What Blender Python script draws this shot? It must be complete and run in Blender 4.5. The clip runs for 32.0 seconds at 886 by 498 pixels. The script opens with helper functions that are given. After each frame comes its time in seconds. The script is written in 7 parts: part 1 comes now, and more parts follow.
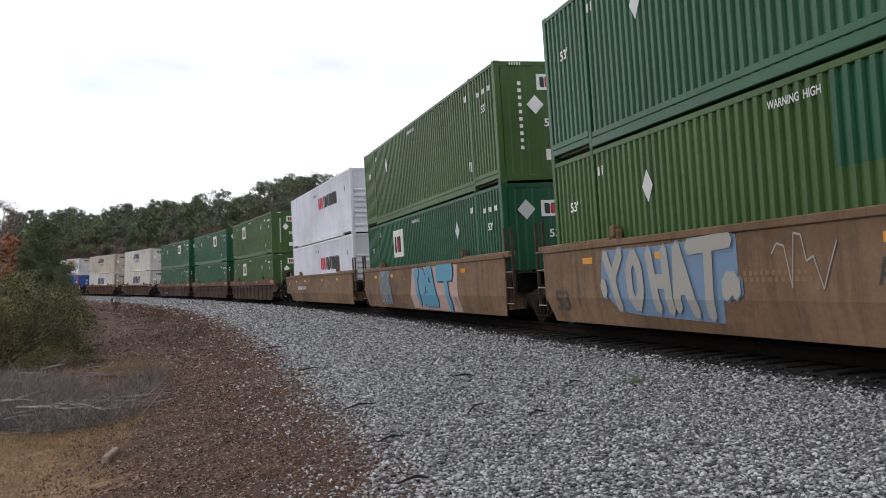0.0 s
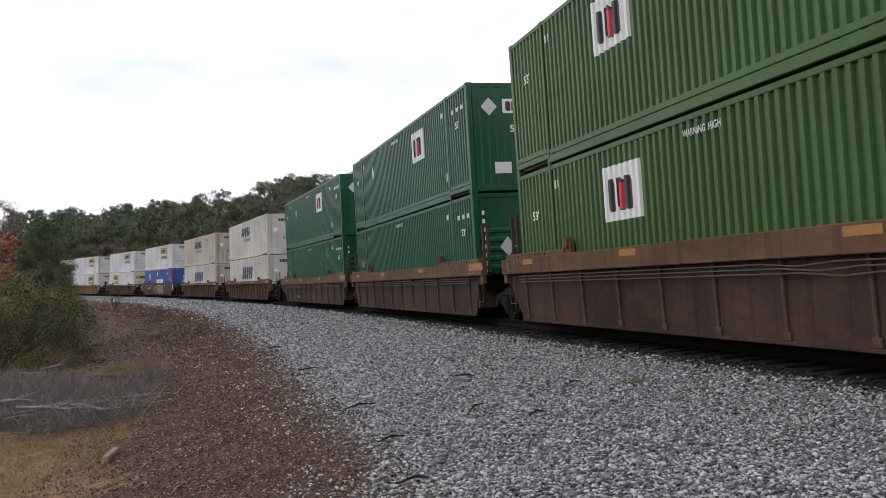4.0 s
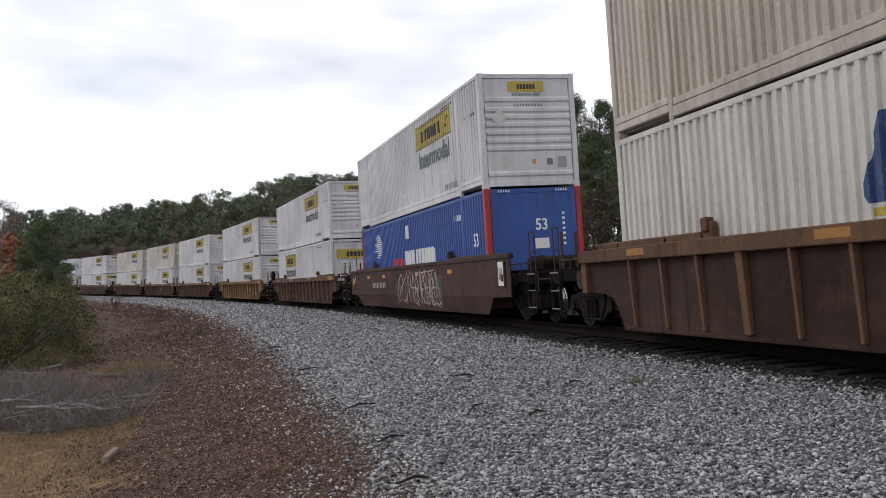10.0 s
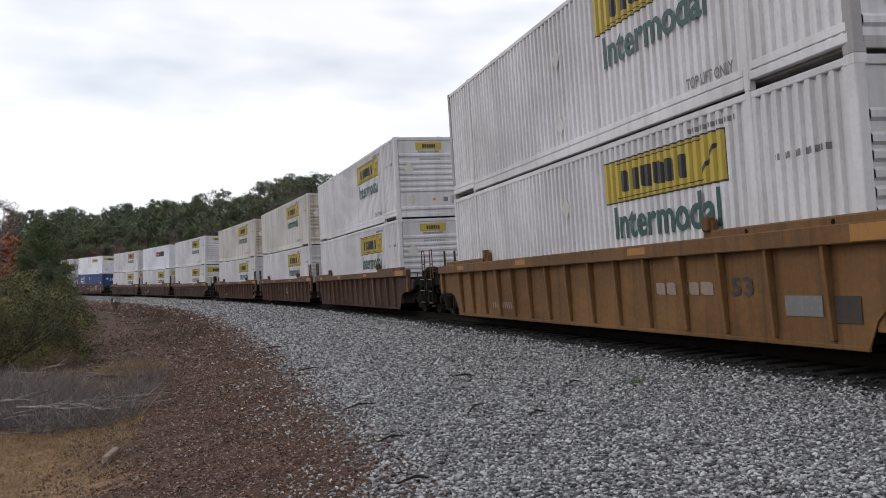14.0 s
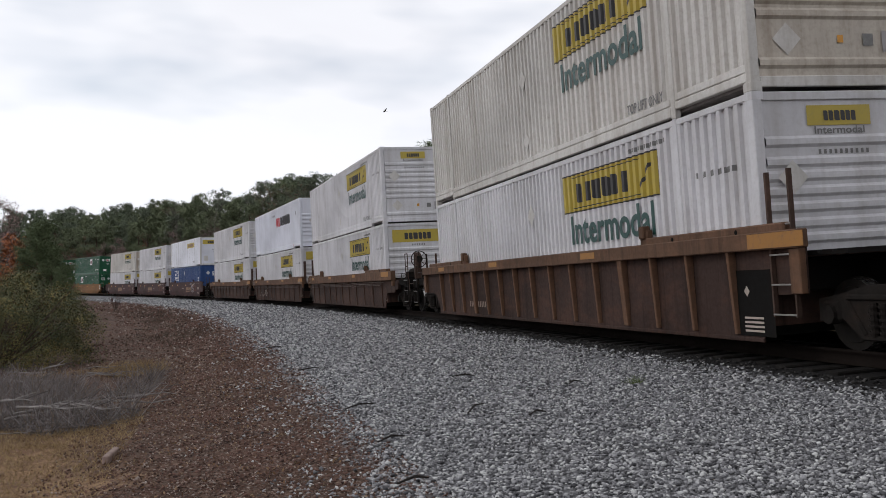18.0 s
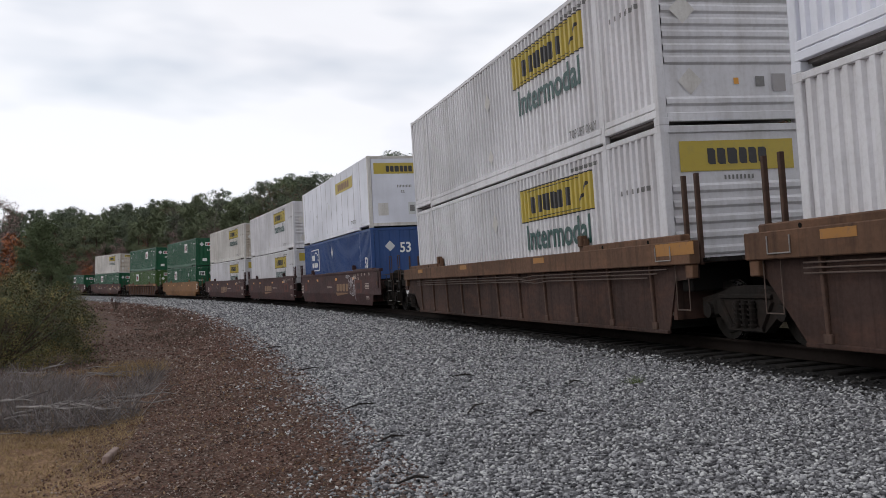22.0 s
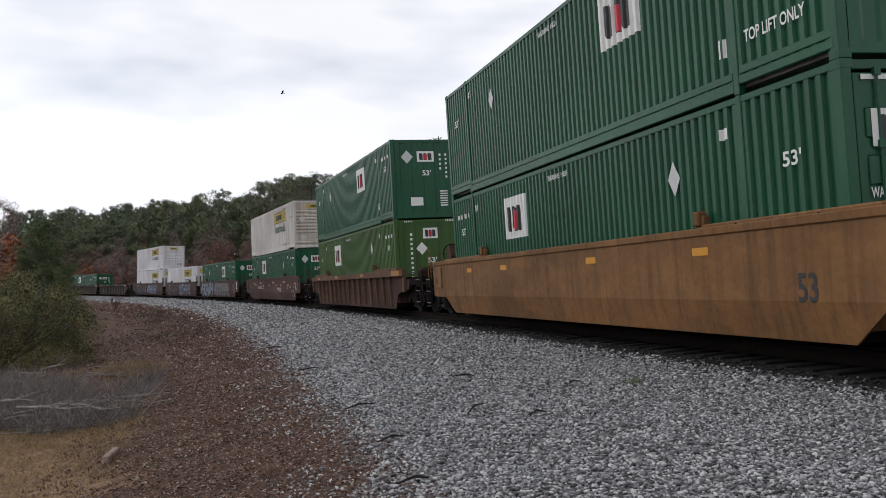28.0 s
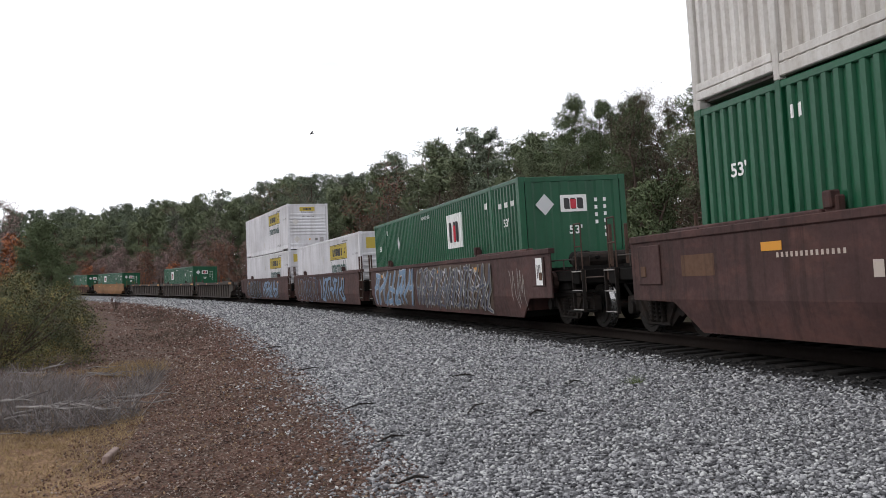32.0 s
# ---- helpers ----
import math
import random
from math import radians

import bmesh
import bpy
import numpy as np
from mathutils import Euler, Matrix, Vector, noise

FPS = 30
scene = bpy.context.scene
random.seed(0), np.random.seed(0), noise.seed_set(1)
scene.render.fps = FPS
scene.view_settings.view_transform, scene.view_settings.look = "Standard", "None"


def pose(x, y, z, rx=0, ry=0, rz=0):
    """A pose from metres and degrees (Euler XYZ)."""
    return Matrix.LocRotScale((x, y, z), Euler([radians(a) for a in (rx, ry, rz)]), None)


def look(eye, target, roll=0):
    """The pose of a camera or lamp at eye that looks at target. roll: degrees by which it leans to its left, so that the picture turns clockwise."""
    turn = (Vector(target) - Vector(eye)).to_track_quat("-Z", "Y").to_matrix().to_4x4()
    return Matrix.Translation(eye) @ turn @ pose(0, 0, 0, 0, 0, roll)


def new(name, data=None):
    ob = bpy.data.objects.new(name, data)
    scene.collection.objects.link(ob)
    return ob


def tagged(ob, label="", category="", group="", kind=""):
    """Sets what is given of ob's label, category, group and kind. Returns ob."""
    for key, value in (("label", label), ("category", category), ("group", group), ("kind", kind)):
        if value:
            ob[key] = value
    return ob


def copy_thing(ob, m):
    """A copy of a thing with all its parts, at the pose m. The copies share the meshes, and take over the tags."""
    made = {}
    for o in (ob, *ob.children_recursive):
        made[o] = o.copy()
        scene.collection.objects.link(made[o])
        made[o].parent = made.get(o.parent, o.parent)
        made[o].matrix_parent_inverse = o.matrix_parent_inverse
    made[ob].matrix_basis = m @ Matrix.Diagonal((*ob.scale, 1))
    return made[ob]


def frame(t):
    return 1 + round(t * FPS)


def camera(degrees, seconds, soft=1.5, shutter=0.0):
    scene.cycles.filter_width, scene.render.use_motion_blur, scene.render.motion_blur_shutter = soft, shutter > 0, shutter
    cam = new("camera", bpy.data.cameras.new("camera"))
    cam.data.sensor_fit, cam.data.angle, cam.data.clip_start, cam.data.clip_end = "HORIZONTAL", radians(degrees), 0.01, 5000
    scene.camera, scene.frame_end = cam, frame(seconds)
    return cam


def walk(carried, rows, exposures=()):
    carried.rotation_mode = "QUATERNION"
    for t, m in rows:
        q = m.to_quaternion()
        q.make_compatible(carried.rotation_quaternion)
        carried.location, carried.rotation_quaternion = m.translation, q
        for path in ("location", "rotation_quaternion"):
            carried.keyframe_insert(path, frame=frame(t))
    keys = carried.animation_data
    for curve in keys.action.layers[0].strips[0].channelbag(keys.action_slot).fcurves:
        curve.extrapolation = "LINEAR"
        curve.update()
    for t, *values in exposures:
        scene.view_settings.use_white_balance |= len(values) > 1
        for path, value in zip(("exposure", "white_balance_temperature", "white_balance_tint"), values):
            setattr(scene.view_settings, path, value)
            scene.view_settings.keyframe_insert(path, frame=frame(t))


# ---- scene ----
cam = camera(51.44, 32.0, soft=0.85)
EYE = 0.56
walk(cam, [(0.0, look((0, 0, EYE), (0, 100, EYE + 4.855), 0.473)),
           (32.0, look((0, 0, EYE), (0, 100, EYE + 4.855), 0.473))],
     exposures=[(0.0, 0.10), (3.0, 0.0), (6.0, 0.28), (8.0, 0.0), (13.0, -0.12), (20.0, -0.22), (24.5, -0.22), (28.0, -0.18), (29.2, 0.10), (32.0, 0.26)])

# ---- light: an overcast sky, brighter overhead, with thin places, and a weak wide sun ----
SUN_ELEV, SUN_TURN = 34.0, 262.0
world = bpy.data.worlds.new("overcast_sky")
scene.world = world
world.use_nodes = True
wn, wl = world.node_tree.nodes, world.node_tree.links
wn.clear()
w_out, w_bg = wn.new("ShaderNodeOutputWorld"), wn.new("ShaderNodeBackground")
w_sky = wn.new("ShaderNodeTexSky")
w_sky.sky_type, w_sky.sun_disc = "NISHITA", False
w_sky.sun_elevation, w_sky.sun_rotation = radians(SUN_ELEV), radians(SUN_TURN)
w_geo, w_sep = wn.new("ShaderNodeTexCoord"), wn.new("ShaderNodeSeparateXYZ")
wl.new(w_geo.outputs["Generated"], w_sep.inputs[0])
w_grad = wn.new("ShaderNodeMapRange")
w_grad.inputs["From Min"].default_value, w_grad.inputs["From Max"].default_value = 0.0, 0.7
w_grad.inputs["To Min"].default_value, w_grad.inputs["To Max"].default_value = 1.27, 0.89
wl.new(w_sep.outputs["Z"], w_grad.inputs["Value"])
w_map = wn.new("ShaderNodeMapping")
w_map.inputs["Scale"].default_value, w_map.inputs["Rotation"].default_value = (1.0, 1.0, 3.2), (0, 0, radians(-17))
wl.new(w_geo.outputs["Generated"], w_map.inputs[0])
w_noise = wn.new("ShaderNodeTexNoise")
w_noise.inputs["Scale"].default_value, w_noise.inputs["Detail"].default_value, w_noise.inputs["Roughness"].default_value = 3.1, 6.0, 0.5
wl.new(w_map.outputs[0], w_noise.inputs["Vector"])
w_ramp = wn.new("ShaderNodeValToRGB")
w_ramp.color_ramp.elements[0].position, w_ramp.color_ramp.elements[0].color = 0.38, (0.945, 0.955, 1.015, 1)
w_ramp.color_ramp.elements[1].position, w_ramp.color_ramp.elements[1].color = 0.52, (0.975, 0.99, 1.05, 1)
wl.new(w_noise.outputs["Fac"], w_ramp.inputs[0])
w_mul = wn.new("ShaderNodeVectorMath")
w_mul.operation = "SCALE"
wl.new(w_ramp.outputs["Color"], w_mul.inputs[0])
wl.new(w_grad.outputs[0], w_mul.inputs["Scale"])
w_blue = wn.new("ShaderNodeVectorMath")
w_blue.operation = "SCALE"
w_blue.inputs["Scale"].default_value = 0.13
wl.new(w_sky.outputs[0], w_blue.inputs[0])
w_noise2 = wn.new("ShaderNodeTexNoise")
w_noise2.inputs["Scale"].default_value, w_noise2.inputs["Detail"].default_value = 2.3, 4.0
wl.new(w_map.outputs[0], w_noise2.inputs["Vector"])
w_thin = wn.new("ShaderNodeMapRange")
w_thin.inputs["From Min"].default_value, w_thin.inputs["From Max"].default_value = 0.56, 0.74
w_thin.inputs["To Min"].default_value, w_thin.inputs["To Max"].default_value = 0.0, 0.55
wl.new(w_noise2.outputs["Fac"], w_thin.inputs["Value"])
w_mix = wn.new("ShaderNodeMix")
w_mix.data_type = "RGBA"
wl.new(w_thin.outputs[0], w_mix.inputs["Factor"])
wl.new(w_mul.outputs[0], w_mix.inputs["A"])
wl.new(w_blue.outputs[0], w_mix.inputs["B"])
wl.new(w_mix.outputs["Result"], w_bg.inputs["Color"])
w_bg.inputs["Strength"].default_value = 1.0
wl.new(w_bg.outputs[0], w_out.inputs[0])

sun = new("sun", bpy.data.lights.new("sun", "SUN"))
sun.data.energy, sun.data.angle, sun.data.color = 0.55, radians(16), (1.0, 0.97, 0.92)
az, el = radians(SUN_TURN), radians(SUN_ELEV)
sun.matrix_world = look((0, 0, 60), (-math.sin(az) * math.cos(el) * 10, -math.cos(az) * math.cos(el) * 10, 60 - math.sin(el) * 10))

# ---- the line of the track: u metres along it, growing the way the train runs; rail tops at z = 0 ----
U0, U1 = -700, 620
UU = np.arange(U0, U1, 1.0)


def heading(u):
    v = np.clip(u, -172, 22) / 100.0
    return -1.3213 - 0.1367 * v + 0.3112 * v ** 2 + 0.3149 * v ** 3 + 0.0993 * v ** 4


HEAD = heading(UU)
PX, PY = np.zeros(len(UU)), np.zeros(len(UU))
PX[1:] = np.cumsum((np.cos(HEAD[1:]) + np.cos(HEAD[:-1])) / 2)
PY[1:] = np.cumsum((np.sin(HEAD[1:]) + np.sin(HEAD[:-1])) / 2)
PX += 4.2926 - PX[-U0]
PY += 16.0 - PY[-U0]


def rail_cant(u):
    return max(0.0, 0.0764 + 0.0614 * min(0.0, max(u, -300.0)) / 100)


def track_point(u):
    return Vector((float(np.interp(u, UU, PX)), float(np.interp(u, UU, PY)), 0.0))


def track_pose(u_front, u_back, u_cant):
    """x runs the way the train goes, y away from the camera's side, z up, leaning into the curve."""
    a, b = track_point(u_front), track_point(u_back)
    d = (a - b).normalized()
    n = Vector((d.y, -d.x, 0))
    c = rail_cant(u_cant)
    up = n * math.sin(c) + Vector((0, 0, math.cos(c)))
    left = up.cross(d)
    m = Matrix((d, left, up)).transposed().to_4x4()
    m.translation = (a + b) / 2
    return m


def train_run(t):
    k = t - 16.0
    return 15.2348 * k - 0.2298 * k * k / 100 - 0.8443 * k ** 3 / 10000


_step = UU[(UU > -330) & (UU < 60)]
_px, _py, _hd = np.interp(_step, UU, PX), np.interp(_step, UU, PY), np.interp(_step, UU, HEAD)


def lateral(x, y):
    """Signed distance from the track's centre line (positive on the camera's side) and the place along it."""
    x, y = np.atleast_1d(np.asarray(x, float)), np.atleast_1d(np.asarray(y, float))
    best, lat, uu = np.full(x.shape, 1e18), np.zeros(x.shape), np.zeros(x.shape)
    for i in range(0, len(_step), 2):
        d2 = (x - _px[i]) ** 2 + (y - _py[i]) ** 2
        near = d2 < best
        best[near] = d2[near]
        side = (x - _px[i]) * math.sin(_hd[i]) - (y - _py[i]) * math.cos(_hd[i])
        lat[near] = (np.sign(side) * np.maximum(np.abs(side), np.where(np.abs(side) > 40, np.sqrt(d2), 0)))[near]
        uu[near] = _step[i]
    return lat, uu


LAT_AT = [-900, -400, -200, -90, -45, -22, -13, -6, -3.2, -1.9, -1.35, 1.35, 2.1, 4.5, 7.0, 8.2, 9.6, 12.0, 18.0, 60.0, 900.0]
LAT_Z = [30, 18, 11, 5.5, 2.2, 0.0, -0.9, -1.1, -0.55, -0.34, -0.215, -0.215, -0.34, -0.55, -0.82, -1.02, -1.22, -1.30, -1.36, -1.5, -1.8]


def ground_z(x, y):
    lat, u = lateral(x, y)
    z = np.interp(lat, LAT_AT, LAT_Z)
    c = np.maximum(0, 0.0764 + 0.0614 * np.clip(u, -300, 0) / 100)
    z -= np.clip(lat, -2.0, 2.0) * c * np.interp(np.abs(lat), [0, 2.0, 5.0], [1, 1, 0])
    # low swells, rougher away from the track
    amp = np.interp(np.abs(lat), [0, 2, 7, 9, 14], [0.0, 0.012, 0.03, 0.07, 0.12])
    x, y = np.atleast_1d(np.asarray(x, float)), np.atleast_1d(np.asarray(y, float))
    z += amp * np.array([noise.noise((a * 0.45, b * 0.45, 0.0)) + 0.4 * noise.noise((a * 1.7, b * 1.7, 4.0)) for a, b in zip(x, y)])
    return z, lat, u


# ---- materials ----
def nodes_of(name):
    m = bpy.data.materials.new(name)
    m.use_nodes = True
    return m, m.node_tree.nodes, m.node_tree.links, m.node_tree.nodes["Principled BSDF"]


def noise_node(nt, ln, vec, scale, detail=5.0, rough=0.55):
    n = nt.new("ShaderNodeTexNoise")
    n.inputs["Scale"].default_value, n.inputs["Detail"].default_value, n.inputs["Roughness"].default_value = scale, detail, rough
    if vec is not None:
        ln.new(vec, n.inputs["Vector"])
    return n.outputs["Fac"]


def ranged(nt, ln, v, a, b, c, d):
    n = nt.new("ShaderNodeMapRange")
    for k, x in zip(("From Min", "From Max", "To Min", "To Max"), (a, b, c, d)):
        n.inputs[k].default_value = x
    ln.new(v, n.inputs["Value"])
    return n.outputs[0]


def mixed(nt, ln, f, a, b):
    n = nt.new("ShaderNodeMix")
    n.data_type = "RGBA"
    for k, x in (("Factor", f), ("A", a), ("B", b)):
        if isinstance(x, (int, float)):
            n.inputs[k].default_value = x
        elif isinstance(x, tuple):
            n.inputs[k].default_value = (*x, 1)
        else:
            ln.new(x, n.inputs[k])
    return n.outputs["Result"]


def bumped(nt, ln, bs, v, strength, dist):
    b = nt.new("ShaderNodeBump")
    b.inputs["Strength"].default_value, b.inputs["Distance"].default_value = strength, dist
    ln.new(v, b.inputs["Height"])
    ln.new(b.outputs[0], bs.inputs["Normal"])


def scaled(nt, ln, scale):
    co = nt.new("ShaderNodeTexCoord")
    mp = nt.new("ShaderNodeMapping")
    mp.inputs["Scale"].default_value = scale
    ln.new(co.outputs["Object"], mp.inputs[0])
    return mp.outputs[0]


def paint(name, col, rough=0.5, grime=(0.10, 0.08, 0.06), dirt=0.3, rust=0.0, fade=0.12, rust_col=(0.12, 0.048, 0.022), gloss=0.35, mottle=0.0):
    """Weathered paint on steel: fading at a large scale, streaks of grime running down, spots of rust."""
    m, nt, ln, bs = nodes_of(name)
    big = noise_node(nt, ln, scaled(nt, ln, (0.35, 0.35, 0.5)), 1.0, 4)
    streak = noise_node(nt, ln, scaled(nt, ln, (3.5, 3.5, 0.28)), 1.0, 6, 0.6)
    fine = noise_node(nt, ln, scaled(nt, ln, (14, 14, 14)), 1.0, 5, 0.65)
    hi = tuple(min(1.0, c * (1 + fade) + 0.03 * fade) for c in col)
    lo = tuple(c * (1 - fade) for c in col)
    c = mixed(nt, ln, ranged(nt, ln, big, 0.35, 0.65, 0, 1), lo, hi)
    c = mixed(nt, ln, ranged(nt, ln, streak, 0.46, 0.78, 0, dirt), c, grime)
    c = mixed(nt, ln, ranged(nt, ln, fine, 0.45, 0.8, 0, dirt * 0.55), c, grime)
    if rust:
        spots = noise_node(nt, ln, scaled(nt, ln, (1.3, 1.3, 2.2)), 1.0, 8, 0.72)
        c = mixed(nt, ln, ranged(nt, ln, spots, 0.60, 0.70, 0, rust), c, rust_col)
    if mottle:
        scuff = noise_node(nt, ln, scaled(nt, ln, (0.8, 0.8, 1.9)), 1.0, 8, 0.7)
        c = mixed(nt, ln, ranged(nt, ln, scuff, 0.48, 0.66, 0, mottle), c, tuple(min(1.0, k * 1.7 + a) for k, a in zip(col, (0.035, 0.012, 0.004))))
        runs = noise_node(nt, ln, scaled(nt, ln, (4.5, 4.5, 0.22)), 1.3, 7, 0.65)
        c = mixed(nt, ln, ranged(nt, ln, runs, 0.50, 0.66, 0, mottle), c, tuple(k * 0.45 for k in grime))
    ln.new(c, bs.inputs["Base Color"])
    ln.new(ranged(nt, ln, fine, 0.3, 0.7, rough - 0.08, rough + 0.14), bs.inputs["Roughness"])
    bs.inputs["Specular IOR Level"].default_value = gloss
    bumped(nt, ln, bs, fine, 0.12, 0.004)
    return m


def flat_paint(name, col, rough=0.55, wear=0.25, base=(0.5, 0.5, 0.48)):
    """Painted marks and stickers, worn through in places to the paint under them."""
    m, nt, ln, bs = nodes_of(name)
    fine = noise_node(nt, ln, scaled(nt, ln, (9, 9, 9)), 1.0, 6, 0.7)
    c = mixed(nt, ln, ranged(nt, ln, fine, 0.52, 0.75, 0, wear), col, base)
    ln.new(c, bs.inputs["Base Color"])
    bs.inputs["Roughness"].default_value = rough
    return m


def island_mix(name, cols, rough=0.85, bump=0.0, fine_scale=30, obj=False):
    """Loose pieces, each of its own shade."""
    m, nt, ln, bs = nodes_of(name)
    if obj:
        r = nt.new("ShaderNodeObjectInfo").outputs["Random"]
    else:
        r = nt.new("ShaderNodeNewGeometry").outputs["Random Per Island"]
    ramp = nt.new("ShaderNodeValToRGB")
    e = ramp.color_ramp.elements
    while len(e) < len(cols):
        e.new(0.5)
    for i, c in enumerate(cols):
        e[i].position, e[i].color = i / (len(cols) - 1), (*c, 1)
    ln.new(r, ramp.inputs[0])
    fine = noise_node(nt, ln, scaled(nt, ln, (fine_scale,) * 3), 1.0, 5, 0.65)
    c = mixed(nt, ln, ranged(nt, ln, fine, 0.4, 0.75, 0, 0.35), ramp.outputs[0], tuple(x * 0.45 for x in cols[len(cols) // 2]))
    ln.new(c, bs.inputs["Base Color"])
    bs.inputs["Roughness"].default_value = rough
    bs.inputs["Specular IOR Level"].default_value = 0.25
    if bump:
        bumped(nt, ln, bs, fine, 0.5, bump)
    return m


MAT = {}
MAT["green_dark"] = paint("dark_green_paint", (0.005, 0.080, 0.034), 0.36, (0.010, 0.030, 0.017), 0.3, gloss=0.36)
MAT["green_light"] = paint("olive_green_paint", (0.045, 0.103, 0.021), 0.40, (0.026, 0.040, 0.014), 0.32, gloss=0.32)
MAT["green_mid"] = paint("faded_green_paint", (0.014, 0.088, 0.037), 0.36, (0.05, 0.06, 0.04), 0.35)
MAT["white_gray"] = paint("white_paint", (0.65, 0.64, 0.66), 0.5, (0.28, 0.25, 0.22), 0.42)
MAT["white_cream"] = paint("dirty_white_paint", (0.60, 0.58, 0.545), 0.55, (0.28, 0.23, 0.17), 0.5)
MAT["white_stained"] = paint("stained_white_paint", (0.54, 0.49, 0.42), 0.6, (0.20, 0.13, 0.085), 0.62, 0.3)
MAT["white_clean"] = paint("clean_white_paint", (0.70, 0.71, 0.775), 0.42, (0.45, 0.45, 0.46), 0.18)
MAT["white_old"] = paint("old_white_paint", (0.60, 0.58, 0.55), 0.55, (0.27, 0.22, 0.17), 0.58, 0.2)
MAT["post_gray"] = paint("gray_post_paint", (0.36, 0.34, 0.34), 0.55, (0.2, 0.18, 0.16), 0.3)
MAT["blue"] = paint("blue_paint", (0.035, 0.095, 0.34), 0.42, (0.05, 0.06, 0.1), 0.28)
MAT["blue_deep"] = paint("deep_blue_paint", (0.023, 0.066, 0.205), 0.40, (0.03, 0.05, 0.1), 0.25)
MAT["red_post"] = paint("red_paint", (0.42, 0.035, 0.035), 0.5, (0.2, 0.05, 0.04), 0.3)
MAT["car_tan"] = paint("weathered_yellow_paint", (0.160, 0.098, 0.056), 0.66, (0.085, 0.052, 0.035), 0.62, 0.45, 0.25, gloss=0.2, mottle=0.35)
MAT["car_yellow"] = paint("yellow_paint", (0.180, 0.088, 0.032), 0.62, (0.09, 0.05, 0.03), 0.55, 0.45, 0.22, gloss=0.2, mottle=0.4)
MAT["car_gold"] = paint("gold_paint", (0.142, 0.072, 0.026), 0.62, (0.07, 0.040, 0.024), 0.5, 0.4, 0.2, gloss=0.2, mottle=0.4)
MAT["car_brown"] = paint("rust_brown_paint", (0.043, 0.024, 0.019), 0.75, (0.026, 0.018, 0.015), 0.6, 0.5, 0.25, (0.085, 0.038, 0.02), 0.15, 0.5)
MAT["beam_brown"] = paint("rusty_chord_paint", (0.114, 0.061, 0.036), 0.72, (0.05, 0.028, 0.02), 0.55, 0.6, 0.22, gloss=0.2, mottle=0.45)
MAT["rib_brown"] = paint("rusty_rib_paint", (0.066, 0.039, 0.029), 0.72, (0.04, 0.024, 0.018), 0.55, 0.6, 0.22, gloss=0.2, mottle=0.4)
MAT["car_maroon"] = paint("maroon_paint", (0.046, 0.019, 0.019), 0.62, (0.03, 0.021, 0.018), 0.45, 0.3, 0.2, (0.07, 0.03, 0.02), 0.2, 0.45)
MAT["car_red"] = paint("faded_brown_paint", (0.056, 0.027, 0.025), 0.68, (0.04, 0.026, 0.02), 0.5, 0.35, 0.22, (0.09, 0.04, 0.024), 0.2, 0.5)
MAT["car_gray"] = paint("grimy_brown_paint", (0.050, 0.041, 0.036), 0.75, (0.024, 0.021, 0.018), 0.5, 0.3, 0.2, gloss=0.15)
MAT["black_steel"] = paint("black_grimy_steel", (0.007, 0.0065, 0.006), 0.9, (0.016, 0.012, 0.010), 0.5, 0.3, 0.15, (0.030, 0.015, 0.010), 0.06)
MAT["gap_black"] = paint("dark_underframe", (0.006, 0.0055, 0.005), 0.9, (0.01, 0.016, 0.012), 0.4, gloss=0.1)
MAT["under_gray"] = paint("grimy_underside", (0.30, 0.275, 0.265), 0.8, (0.05, 0.04, 0.035), 0.5, gloss=0.1)
MAT["white_rusty"] = paint("rust_streaked_white_paint", (0.52, 0.48, 0.42), 0.65, (0.15, 0.085, 0.045), 0.95, 0.5)
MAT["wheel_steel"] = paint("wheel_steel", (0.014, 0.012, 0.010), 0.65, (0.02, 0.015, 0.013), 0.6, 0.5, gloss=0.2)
MAT["wheel_steel"].node_tree.nodes["Principled BSDF"].inputs["Metallic"].default_value = 0.3
MAT["tread_steel"] = paint("polished_tread_steel", (0.46, 0.45, 0.44), 0.24, (0.2, 0.18, 0.16), 0.25, gloss=0.5)
MAT["tread_steel"].node_tree.nodes["Principled BSDF"].inputs["Metallic"].default_value = 0.9
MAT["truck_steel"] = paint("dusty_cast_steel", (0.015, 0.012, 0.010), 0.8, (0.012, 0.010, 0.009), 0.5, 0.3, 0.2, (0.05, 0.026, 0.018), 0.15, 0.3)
MAT["primer_red"] = paint("faded_primer_red", (0.105, 0.043, 0.034), 0.7, (0.05, 0.025, 0.02), 0.45, 0.2, 0.2, gloss=0.2)
MAT["faded_patch"] = paint("faded_tan_patch", (0.092, 0.064, 0.048), 0.75, (0.05, 0.035, 0.03), 0.5, gloss=0.2)
MAT["worn_steel"] = paint("worn_steel", (0.26, 0.245, 0.23), 0.45, (0.08, 0.06, 0.05), 0.4, 0.3)
MAT["pipe"] = paint("dusty_pipe", (0.085, 0.058, 0.047), 0.6, (0.1, 0.07, 0.05), 0.4, 0.3)
# rails and ties near black: shade under the cars put into their colour
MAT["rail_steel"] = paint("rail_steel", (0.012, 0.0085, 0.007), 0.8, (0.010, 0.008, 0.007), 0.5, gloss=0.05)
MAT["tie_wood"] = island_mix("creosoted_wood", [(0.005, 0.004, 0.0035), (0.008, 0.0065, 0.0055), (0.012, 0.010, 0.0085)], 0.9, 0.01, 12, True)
MAT["mark_white"] = flat_paint("white_mark", (0.78, 0.78, 0.76), 0.5, 0.25, (0.4, 0.42, 0.38))
